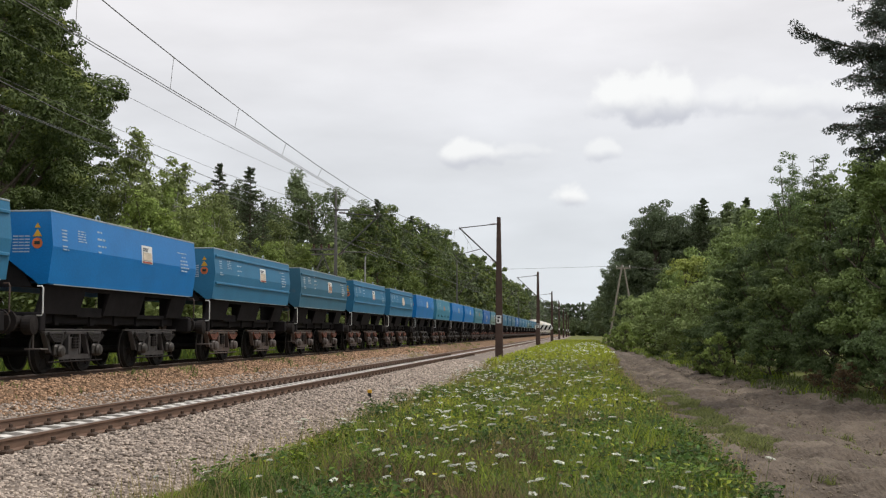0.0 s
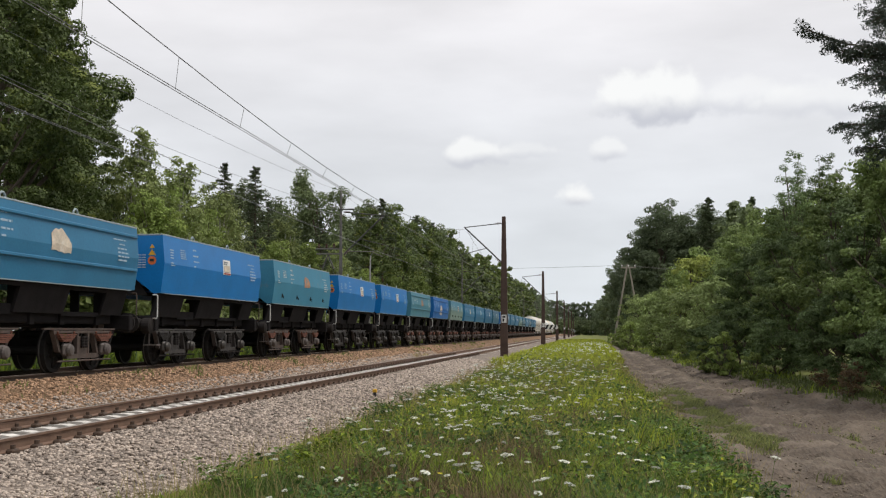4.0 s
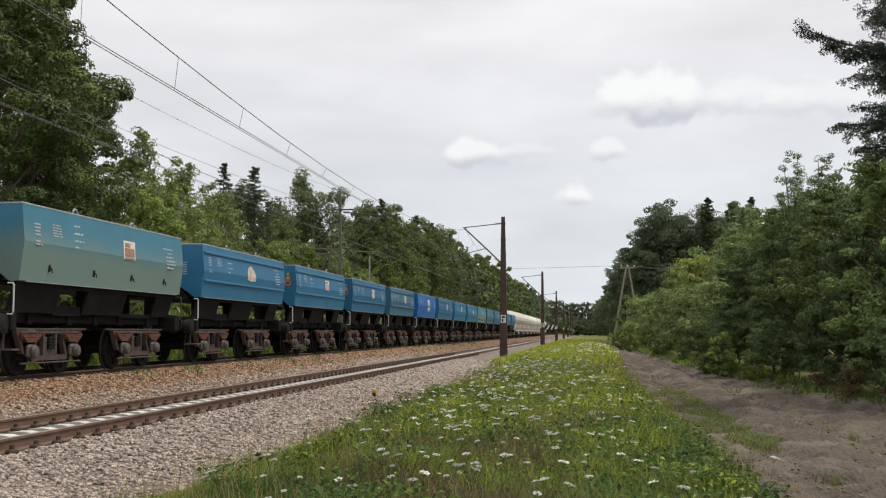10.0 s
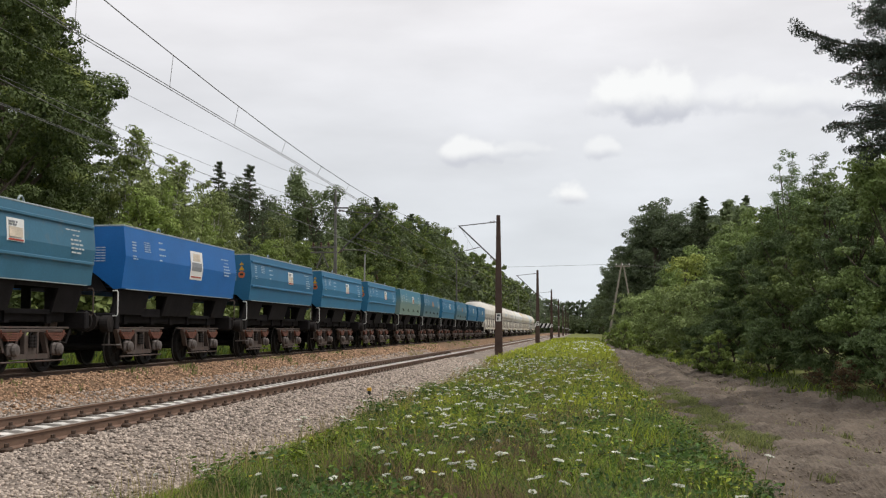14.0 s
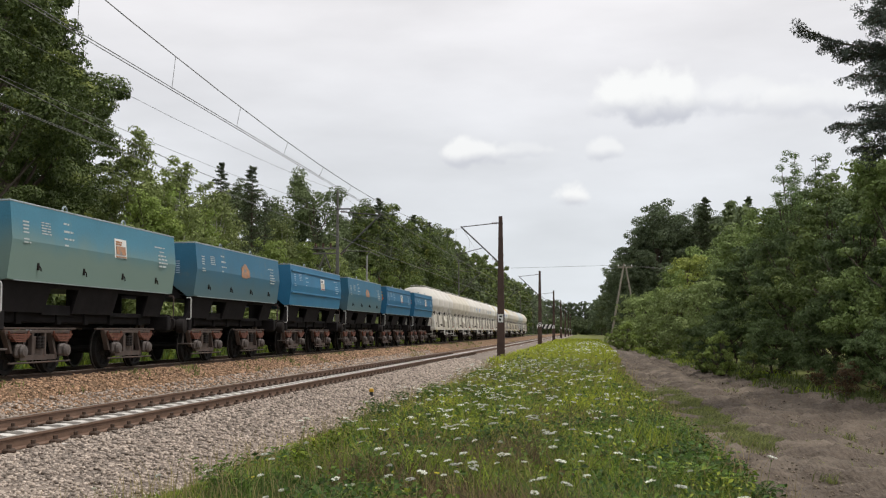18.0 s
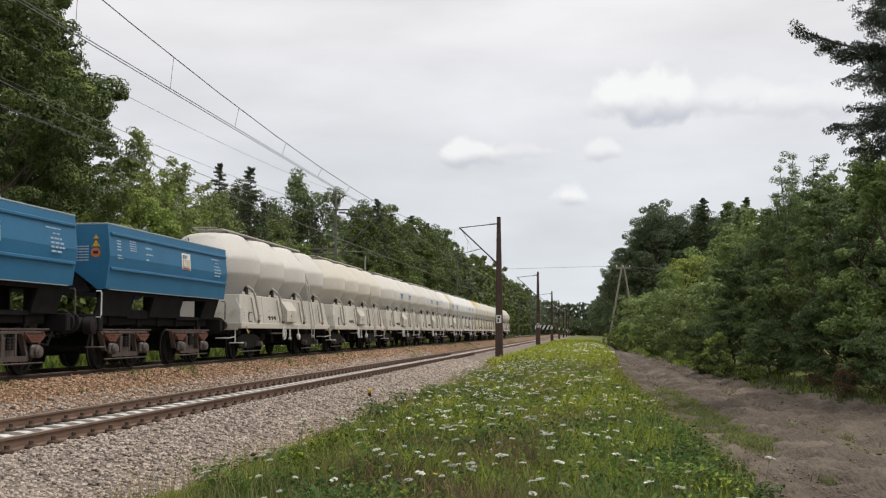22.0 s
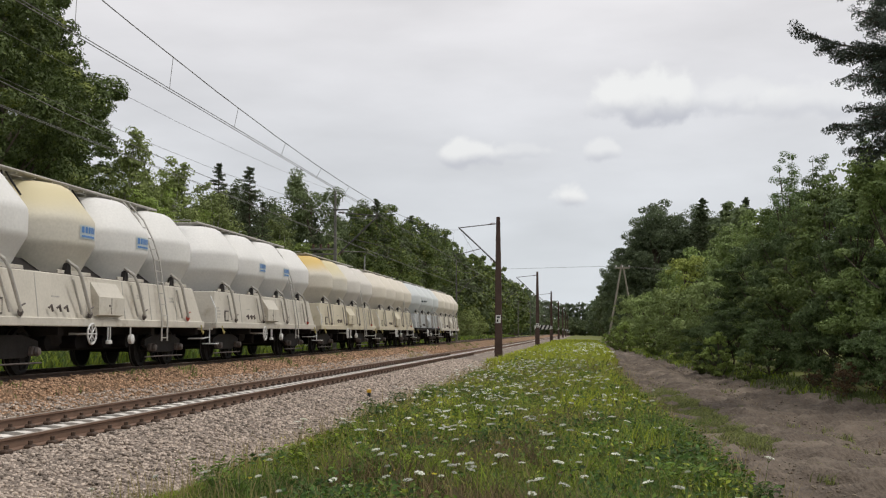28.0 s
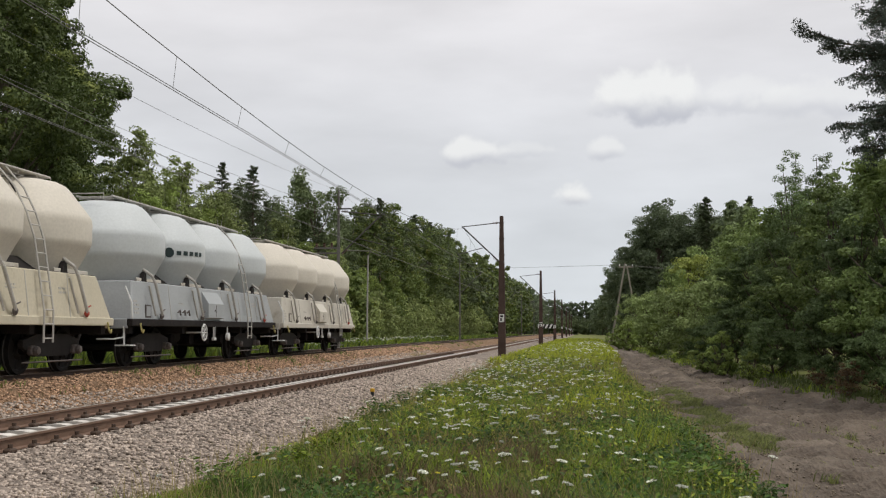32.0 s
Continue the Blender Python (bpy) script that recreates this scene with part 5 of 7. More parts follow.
    for y in (0.1, L - 0.14):
        bm = B()
        prism(bm, ((-0.1, 1.2), (0.1, 1.2), (0.1, 2.38), (-0.1, 2.38)), y, y + 0.06)
        part("end_post", bm, M["soot"], w)
        bm = B()
        prism(bm, ((-1.0, 1.72), (1.0, 1.72), (0.8, 2.02), (0.34, 2.38), (-0.34, 2.38), (-0.8, 2.02)), y, y + 0.06)
        part("end_bulkhead", bm, M["soot"], w)
    for y in (0.75, 3.5, 4.9, 7.3):
        for s in (1,):
            bm = B()
            prism(bm, ((s * 0.85, 1.2), (s * 1.05, 1.2), (s * 1.12, 1.74), (s * 0.85, 1.97)), y, y + 0.1)
            part("frame_rib", bm, M["soot"], w)
    # black chute sheets on the near side leave two gaps
    for ya, yb in ((0.12, 2.0), (3.25, 5.3), (7.1, L - 0.12)):
        bm = B()
        prism(bm, ((1.04, 1.2), (1.10, 1.2), (1.27, 1.77), (1.21, 1.77)), ya, yb)
        part("chute_plate", bm, M["soot"], w)
    for ya, yb, low in ((2.0, 3.25, 1.36), (5.3, 7.1, 1.25)):
        bm = B()
        prism(bm, ((1.19, 1.68), (1.25, 1.68), (1.27, 1.77), (1.21, 1.77)), ya, yb)
        part("chute_lip", bm, M["soot"], w)
        bm = B()
        box(bm, 1.0, 1.06, ya, yb, 1.16, low)
        part("chute_sill", bm, M["soot"], w)
    bm = B()
    box(bm, 0.7, 0.95, 0.3, L - 0.3, 1.0, 1.24, 0.03)
    part("side_member", bm, M["soot"], w)
    for s in (-1, 1):
        bm = B()
        tube(bm, [(s * 0.8, 0.2, 1.9), (s * 0.8, L - 0.2, 1.9)], 0.05, 8)
        part("discharge_shaft", bm, M["soot"], w)
    bm = B()
    tube(bm, [(0.55, 7.55, 0.98), (0.55, 8.1, 0.98)], 0.21, 14)
    box(bm, 0.3, 0.8, 7.7, 7.9, 0.9, 1.25)
    part("brake_cylinder", bm, M["bogie"], w)
    bm = B()
    lathe(bm, ((0.05, 1.0), (0.17, 1.01), (0.19, 1.04), (0.19, 1.22), (0.1, 1.25)), 20, (-0.2, 0.98), axis="x")
    part("brake_drum", bm, M["black"], w)
    for s, y in ((1, -0.16), (1, L + 0.16), (-1, -0.16), (-1, L + 0.16)):
        bm = B()
        tube(bm, [(s * 1.24, y, 1.72), (s * 1.34, y, 1.72), (s * 1.36, y, 1.68), (s * 1.36, y, 1.20), (s * 1.34, y, 1.16), (s * 1.24, y, 1.16)], 0.016, 6)
        part("grab_handle", bm, M["chrome"] if y < 0 else M["bogie"], w, "pale bent grab handle" if y < 0 else "")
    for s in (-1, 1):
        bm = B()
        box(bm, s * 1.0, s * 1.34, -0.15, 0.15, 0.50, 0.53, 0.005)
        tube(bm, [(s * 1.1, 0.0, 0.52), (s * 1.1, 0.0, 1.0)], 0.02, 5)
        part("step", bm, M["axlebox"], w, "worn metal step")
    draw_gear(w, y0, y1)
    for y in (2.0, 6.45):
        make_bogie(w, y, 1.82, M["bogie"], "plate")
    return w


def cement_wagon():
    """A four-silo powder wagon with a panelled lower body."""
    w = thing("cement_wagon", "off-white four-silo cement wagon dusted with cement", "freight wagon")
    L = 12.1
    # lower body: panelled sides that lean inwards, sloping ends
    z0, z1 = 1.10, 2.0
    bm = B()
    low = [bm.verts.new(p) for p in ((-1.39, 0, z0), (1.39, 0, z0), (1.39, L, z0), (-1.39, L, z0))]
    high = [bm.verts.new(p) for p in ((-1.28, 0.22, z1), (1.28, 0.22, z1), (1.28, L - 0.55, z1), (-1.28, L - 0.55, z1))]
    for i in range(4):
        bm.faces.new((low[i], low[(i + 1) % 4], high[(i + 1) % 4], high[i]))
    bm.faces.new(list(reversed(low)))
    bm.faces.new(high)
    bmesh.ops.recalc_face_normals(bm, faces=bm.faces)
    bmesh.ops.bevel(bm, geom=list(bm.edges), offset=0.02, segments=1, affect="EDGES")
    part("lower_body", bm, M["skirt"], w)
    # unseen dark plate, added to keep bounced light off the silo cones
    bm = B()
    box(bm, -1.25, 1.25, 0.26, L - 0.6, z1 + 0.002, z1 + 0.012)
    part("deck", bm, M["darkdeck"], w, "dark deck plate added to cut light bounced onto the silos")
    # seams between the panels
    for y in (2.55, 4.75, 6.75, 8.35, 10.1):
        bm = B()
        prism(bm, ((1.392, z0 + 0.02), (1.398, z0 + 0.02), (1.288, z1 - 0.03), (1.282, z1 - 0.03)), y, y + 0.03)
        part("panel_seam", bm, M["pipe"], w)
    for s in (-1, 1):
        bm = B()
        box(bm, s * 1.30, s * 1.435, -0.05, L + 0.05, 0.95, 1.12, 0.015)
        part("side_sill", bm, M["skirt"], w)
    for y in (-0.05, L - 0.05):
        bm = B()
        box(bm, -1.3, 1.3, y, y + 0.1, 0.9, 1.12, 0.015)
        part("end_beam", bm, M["skirt"], w)
    # four silos
    c0, step = 1.56, 3.0
    rings = ((1.08, 1.80), (1.12, 1.98), (1.385, 2.48), (1.435, 2.565), (1.468, 2.64), (1.475, 2.70), (1.475, 3.06), (1.465, 3.14), (1.42, 3.22), (1.03, 3.73), (0.93, 3.83), (0.79, 3.90), (0.55, 3.95), (0.30, 3.975), (0.12, 3.98))
    bm = B()
    lathe(bm, rings, 40)
    silo = bm_mesh("silo", bm, M["cement"], True)
    bm = B()
    lathe(bm, ((0.26, 3.95), (0.26, 3.995), (0.22, 4.01), (0.05, 4.02)), 20)
    hatch = bm_mesh("hatch", bm, M["pipe"])
    for i in range(4):
        y = c0 + step * i
        s = part("silo", silo, None, w, at=pose(0, y, 0))
        part("hatch", hatch, None, s)
    bm = B()
    prism(bm, ((-0.9, 1.98), (0.9, 1.98), (0.6, 2.3), (-0.6, 2.3)), 1.6, L - 1.6)
    part("saddle", bm, M["lowbogie"], w)
    for i in range(4):
        bm = B()
        y = c0 + step * i
        box(bm, 1.16, 1.20, y - 0.80, y + 0.75, 1.99, 2.09, 0.01)
        part("saddle_plate", bm, M["skirt"], w)
        bm = B()
        prism(bm, ((y - 0.55, 2.0), (y - 0.3, 2.0), (y - 0.33, 2.2), (y - 0.45, 2.24)), 1.14, 1.24, axis="x")
        part("pipe_bracket", bm, M["lowbogie"], w)
    # roof walkway, a slim deck on posts
    bm = B()
    for x in (-0.42, -0.13, 0.16):
        box(bm, x, x + 0.25, 1.05, L - 1.1, 4.03, 4.055)
    for i in range(13):
        box(bm, -0.43, 0.42, 1.1 + i * 0.78, 1.16 + i * 0.78, 3.99, 4.03)
    part("walkway", bm, M["pipe"], w, "narrow grated roof walkway")
    bm = B()
    tube(bm, [(0.44, 1.0, 4.055), (0.44, L - 1.1, 4.055)], 0.026, 6)
    tube(bm, [(-0.44, 1.0, 4.055), (-0.44, L - 1.1, 4.055)], 0.026, 6)
    for yy in (0.62, L - 0.95):
        tube(bm, [(-0.4, yy, 3.93), (-0.4, yy, 4.07), (0.4, yy, 4.07), (0.4, yy, 3.93)], 0.014, 5)
    part("walkway_rail", bm, M["pipe"], w)
    for i in range(3):
        y = c0 + step * (i + 0.5)
        bm = B()
        for d in (-0.32, 0.32):
            for x in (-0.35, 0.35):
                tube(bm, [(x, y + 0.25 * d, 4.0), (x * 1.6, y + d, 3.55)], 0.022, 5)
        part("walkway_strut", bm, M["lowbogie"], w)
    # ladder
    yl = 8.95
    bm = B()
    for d in (-0.19, 0.19):
        tube(bm, [(1.50, yl + d, 0.62), (1.50, yl + d, 1.2), (1.27, yl + d, 2.6), (1.10, yl + d, 3.1), (0.84, yl + d, 3.6), (0.45, yl + d, 4.03)], 0.02, 6)
    for k in range(11):
        z = 0.7 + k * 0.27
        x = float(np.interp(z, (0.62, 1.2, 2.6, 3.1, 3.6), (1.50, 1.50, 1.27, 1.10, 0.84)))
        tube(bm, [(x, yl - 0.19, z), (x, yl + 0.19, z)], 0.014, 5)
    part("ladder", bm, M["pipe"], w, "steel ladder up to the walkway")
    # hoses down the panels
    for i in range(4):
        y = 1.32 + step * i
        bm = B()
        tube(bm, [(1.20, y - 0.2, 2.30), (1.40, y - 0.12, 2.14), (1.45, y - 0.04, 1.98), (1.48, y + 0.34, 1.30), (1.46, y + 0.40, 1.20)], 0.036, 8)
        part("discharge_pipe", bm, M["pipe"], w)
        bm = B()
        tube(bm, [(1.43, y - 0.38, 1.9), (1.45, y + 0.02, 1.2)], 0.025, 6)
        part("stay_rod", bm, M["pipe"], w)
        bm = B()
        lathe(bm, ((0.02, 1.42), (0.075, 1.43), (0.085, 1.46), (0.03, 1.50)), 10, (y + 0.42, 1.2), axis="x")
        tube(bm, [(1.47, y + 0.34, 1.3), (1.47, y + 0.56, 1.36)], 0.016, 5)
        part("valve", bm, M["red"] if i == 3 else M["axlebox"], w, "red painted valve" if i == 3 else "")
    # cupboard, small doors, plates, wheel
    bm = B()
    prism(bm, ((1.34, 1.16), (1.51, 1.2), (1.51, 1.58), (1.30, 1.90)), 5.05, 6.4)
    part("valve_cupboard", bm, M["skirt"], w)
    bm = B()
    box(bm, 1.51, 1.516, 5.70, 5.72, 1.22, 1.56)
    box(bm, 1.51, 1.53, 5.58, 5.62, 1.38, 1.42)
    part("cupboard_seam", bm, M["axlebox"], w)
    bm = B()
    box(bm, 1.37, 1.392, 0.86, 1.2, 1.15, 1.46, 0.004)
    part("plate_holder", bm, M["axlebox"], w)
    bm = B()
    box(bm, 1.392, 1.398, 0.90, 1.16, 1.19, 1.42)
    part("plate", bm, M["skirt"], w)
    for y, z, wd, ht, ln in ((0.22, 1.55, 0.35, 0.36, 4), (3.2, 1.55, 0.5, 0.06, 1), (7.6, 1.7, 0.4, 0.12, 2), (9.7, 1.7, 0.4, 0.16, 2)):
        bm = B()
        bars(bm, 1.392 - 0.122 * (z - 1.1), y, z, wd, ht, ln, 0.5, int(y * 9), tilt=-0.122)
        part("stencil_lettering", bm, M["pipe"], w, "faded grey stencilled lettering")
    for y in (2.95, 3.3, 3.62):
        bm = B()
        tube(bm, [(1.41, y, 1.30), (1.45, y + 0.04, 1.36), (1.45, y + 0.10, 1.24)], 0.025, 5)
        part("latch", bm, M["axlebox"], w)
    bm = B()
    ring = [(1.50, 4.75 + 0.21 * math.cos(t), 0.80 + 0.21 * math.sin(t)) for t in np.linspace(0, 2 * math.pi, 17)]
    tube(bm, ring, 0.022, 6)
    for k in range(4):
        a = math.pi * k / 4
        tube(bm, [(1.5, 4.75 + 0.2 * math.cos(a), 0.8 + 0.2 * math.sin(a)), (1.5, 4.75 - 0.2 * math.cos(a), 0.8 - 0.2 * math.sin(a))], 0.014, 5)
    tube(bm, [(1.0, 4.75, 0.8), (1.52, 4.75, 0.8)], 0.025, 6)
    part("brake_wheel", bm, M["chrome"], w, "pale spoked handbrake wheel")
    bm = B()
    for y in (5.75, 5.87):
        tube(bm, [(1.42, y, 0.98), (1.42, y, 0.62)], 0.016, 5)
    box(bm, 1.38, 1.46, 5.72, 5.9, 0.58, 0.66, 0.01)
    part("changeover_lever", bm, M["chrome"], w)
    bm = B()
    tube(bm, [(1.42, 7.0, 0.98), (1.42, 7.0, 0.72)], 0.02, 5)
    lathe(bm, ((0.05, 1.36), (0.11, 1.38), (0.11, 1.46), (0.04, 1.48)), 12, (7.05, 0.68), axis="x")
    part("air_gauge", bm, M["chrome"], w)
    for y in (0.35, L - 0.35):
        bm = B()
        tube(bm, [(1.47, y, 1.02), (1.5, y, 0.86), (1.5, y + 0.09, 0.80), (1.5, y + 0.13, 0.87)], 0.022, 6)
        part("tow_hook", bm, M["hook"], w, "yellow painted rope hook")
    bm = B()
    tube(bm, [(1.42, -0.02, 1.12), (1.38, 0.02, 1.5), (1.2, 0.08, 1.86)], 0.02, 5)
    tube(bm, [(1.25, -0.1, 0.95), (1.25, -0.1, 0.7), (1.1, -0.3, 0.66), (0.7, -0.3, 0.66)], 0.02, 5)
    part("shunter_rail", bm, M["chrome"], w)
    bm = B()
    box(bm, 1.05, 1.42, -0.1, 0.22, 0.50, 0.53, 0.005)
    tube(bm, [(1.2, 0.06, 0.52), (1.2, 0.06, 0.98)], 0.02, 5)
    part("step", bm, M["chrome"], w, "worn metal step")
    bm = B()
    for s in (-1, 1):
        box(bm, s * 0.35, s * 0.6, 0.0, L, 0.74, 1.1, 0.02)
    for y in (0.1, 3.6, 6.1, 8.6, L - 0.3):
        box(bm, -1.3, 1.3, y, y + 0.2, 0.78, 1.05)
    box(bm, -0.8, 0.8, 3.9, 4.9, 0.55, 0.95, 0.06)
    box(bm, -1.0, 0.2, 6.6, 8.2, 0.55, 0.9, 0.06)
    part("underframe", bm, M["black"], w, "sooty black steel underframe")
    bm = B()
    box(bm, -0.95, 0.55, 3.55, 8.7, 0.44, 0.78, 0.05)
    for y in (4.0, 5.4, 6.8, 8.1):
        tube(bm, [(0.3, y, 0.62), (0.9, y, 0.62)], 0.15, 12)
    part("brake_gear", bm, M["soot"], w)
    draw_gear(w, -0.05, L + 0.05)
    for y in (2.1, 10.1):
        make_bogie(w, y, 1.85, M["lowbogie"], "low")
    return w


def dress(wagon, swaps):
    """Gives named parts of one wagon a material of their own."""
    for o in wagon.children_recursive:
        base = o.name.split(".")[0]
        if base in swaps and o.material_slots:
            o.material_slots[0].link = "OBJECT"
            o.material_slots[0].material = M[swaps[base]]


def drop(wagon, names):
    for o in list(wagon.children_recursive):
        if o.name.split(".")[0] in names:
            bpy.data.objects.remove(o)


PAINT_WORDS = {"bright": "fresh bright blue", "mid": "worn mid blue", "deep": "dull deep blue", "royal": "royal blue", "teal": "faded teal blue", "greenish": "faded grey-green", "grey": "dull grey-teal", "paleteal": "pale teal", "greyfade": "grey-faded blue"}
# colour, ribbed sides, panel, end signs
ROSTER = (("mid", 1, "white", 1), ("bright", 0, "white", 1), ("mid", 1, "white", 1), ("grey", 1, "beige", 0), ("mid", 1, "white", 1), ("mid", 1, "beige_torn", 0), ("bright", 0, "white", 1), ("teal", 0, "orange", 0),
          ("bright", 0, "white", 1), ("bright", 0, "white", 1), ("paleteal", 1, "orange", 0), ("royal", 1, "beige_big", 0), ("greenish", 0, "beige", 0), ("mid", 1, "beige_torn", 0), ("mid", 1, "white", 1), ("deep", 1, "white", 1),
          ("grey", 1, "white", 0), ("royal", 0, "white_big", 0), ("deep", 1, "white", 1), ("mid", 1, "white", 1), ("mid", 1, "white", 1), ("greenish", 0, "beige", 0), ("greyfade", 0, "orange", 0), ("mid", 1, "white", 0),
          ("greyfade", 0, "orange", 0), ("deep", 1, "white", 1), ("deep", 1, "white", 1))
WAGONS = []


def torn_panel(w, y0, y1, z0, z1, seed, mat, printed):
    """A peeling printed patch with an uneven upper edge."""
    r = random.Random(seed)
    bm = B()
    n = 9
    low, high = [], []
    for i in range(n):
        t = i / (n - 1)
        peak = z0 + (z1 - z0) * (0.62 + 0.38 * (1 - abs(2 * t - 0.8) ** 1.4) + r.uniform(-0.1, 0.06))
        y = y0 + (y1 - y0) * t
        for row, z in ((low, z0 + r.uniform(0, 0.05)), (high, max(z0 + 0.1, min(z1, peak)))):
            row.append((y, z))
    strips = [[(y, a + (b - a) * k / 3) for (y, a), (_, b) in zip(low, high)] for k in range(4)]
    grid = [[bm.verts.new((float(side_x(z)) + 0.012, y, z)) for y, z in row] for row in strips]
    for a, b in zip(grid, grid[1:]):
        for i in range(n - 1):
            bm.faces.new((a[i], a[i + 1], b[i + 1], b[i]))
    p = part("torn_panel", bm, M[mat], w, "peeling weathered printed patch")
    if printed:
        for k in range(6):
            bm = B()
            y = y0 + 0.08 + (y1 - y0 - 0.16) * k / 6
            box(bm, float(side_x(z0 + 0.3)) + 0.012, float(side_x(z0 + 0.3)) + 0.02, y, y + 0.07 + 0.03 * (k % 2), z0 + 0.22, z0 + 0.44)
            part("panel_print", bm, M["panelgrey"], p)


def side_sheet(parent, name, y0, y1, z0, z1, mat, lift, label=""):
    """A thin flat sheet that follows the bent side of a hopper."""
    bm = B()
    zs = [z0] + [z for z in (2.5,) if z0 < z < z1] + [z1]
    rows = [[bm.verts.new((float(side_x(z)) + d, y, z)) for y, d in ((y0, lift), (y1, lift), (y1, lift - 0.006), (y0, lift - 0.006))] for z in zs]
    for a, b in zip(rows, rows[1:]):
        for k in range(4):
            bm.faces.new((a[k], a[(k + 1) % 4], b[(k + 1) % 4], b[k]))
    bm.faces.new(list(reversed(rows[0])))
    bm.faces.new(rows[-1])
    bmesh.ops.recalc_face_normals(bm, faces=bm.faces)
    return part(name, bm, M[mat], parent, label)


def build_train():
    plain, ribbed = hopper_wagon(False), hopper_wagon(True)
    bm = B()
    box(bm, -0.01, 0.03, -0.03, 0.03, -0.07, 0.07, 0.01)
    tube(bm, [(0.02, 0, 0.02), (0.06, 0.0, -0.02), (0.06, 0.03, -0.09)], 0.014, 5)
    hook = bm_mesh("side_hook", bm, M["black"])
    for i, (col, rib, panel, signs) in enumerate(ROSTER):
        y = FIRST + PITCH * (i - 1)
        tpl = ribbed if rib else plain
        m = pose(FAR_X, y, FAR_Z)
        w = copy_thing(tpl, m)
        # the pale top rim has the sky's reflection put into its colour
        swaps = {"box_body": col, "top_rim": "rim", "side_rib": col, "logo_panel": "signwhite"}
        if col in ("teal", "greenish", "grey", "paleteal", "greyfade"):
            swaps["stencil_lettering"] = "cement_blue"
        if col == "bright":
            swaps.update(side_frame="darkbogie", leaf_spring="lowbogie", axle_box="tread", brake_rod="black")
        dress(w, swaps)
        if panel == "white_big":
            drop(w, ("panel_print", "logo_panel"))
            board = side_sheet(w, "logo_panel", 4.35, 5.3, 2.17, 2.92, "signwhite", 0.008, "tall white panel with a printed mark")
            side_sheet(board, "panel_print", 4.43, 5.2, 2.40, 2.62, "panelgrey", 0.014)
            side_sheet(board, "panel_print", 4.55, 5.1, 2.66, 2.86, "beige", 0.014)
            side_sheet(board, "panel_print", 4.43, 5.2, 2.22, 2.26, "red", 0.014)
        elif panel == "beige":
            dress(w, {"panel_print": "orange"})
        elif panel != "white":
            drop(w, ("panel_print", "logo_panel"))
            if panel == "beige_big":
                torn_panel(w, 3.35, 4.5, 1.99, 2.74, i, "beige", True)
            else:
                torn_panel(w, 4.0, 4.85, 2.36 if panel == "beige_torn" else 2.42, 2.86, i, panel.split("_")[0], False)
        if not rib and col != "bright" and col != "royal":
            for y_hook in (1.1, 3.1, 5.1, 7.1):
                part("side_hook", hook, None, w, "small black side hook", at=pose(float(side_x(2.05)), y_hook, 2.05))
        if not signs:
            drop(w, ("warning_sign", "sign_print"))
        tagged(w, f"{PAINT_WORDS[col]} steel hopper wagon with {'ribbed' if rib else 'smooth'} sides on black underframe", "freight wagon", "hopper wagons of the train")
        WAGONS.append((w, y))
    for tpl in (plain, ribbed):
        for o in (*tpl.children_recursive, tpl):
            bpy.data.objects.remove(o)
    tpl = cement_wagon()
    looks = (("cement", "skirt", 0), ("cement_cream", "skirt", 0), ("cement", "skirt", 1), ("cement", "skirt", 1), ("cement_white", "skirt", 1), ("cement_white", "skirt", 1), ("cement", "skirt_cream", 0),
             ("cement_cream", "skirt_cream", 0), ("cement_blue", "skirt_blue", 2), ("cement_cream", "skirt", 0))
    words = {"cement": "off-white", "cement_cream": "cream-coloured", "cement_white": "white", "cement_yellow": "yellow-stained white", "cement_blue": "pale blue-grey"}
    for i, (silo, skirt, mark) in enumerate(looks):
        y = CEMENT_FIRST + CEMENT_PITCH * i
        w = copy_thing(tpl, pose(FAR_X, y, FAR_Z))
        dress(w, {"silo": silo, "lower_body": skirt, "side_sill": skirt if i != 8 else "black", "end_beam": skirt, "valve_cupboard": skirt, "plate": skirt})
        if i == 6:
            for k, o in enumerate(sorted((c for c in w.children if c.name.startswith("silo")), key=lambda c: c.matrix_basis.translation.y)):
                if k < 2:
                    o.material_slots[0].material = M["cement_stained" if k == 0 else "cement_yellow"]
        if i == 4:
            for k, o in enumerate(sorted((c for c in w.children if c.name.startswith("silo")), key=lambda c: c.matrix_basis.translation.y)):
                if k == 1:
                    o.material_slots[0].material = M["cement_yellow"]
        silo_mark(w, mark)
        tagged(w, f"{words[silo]} four-silo cement wagon with dusty panelled sides", "freight wagon", "cement wagons of the train")
        WAGONS.append((w, y))
    for o in (*tpl.children_recursive, tpl):
        bpy.data.objects.remove(o)


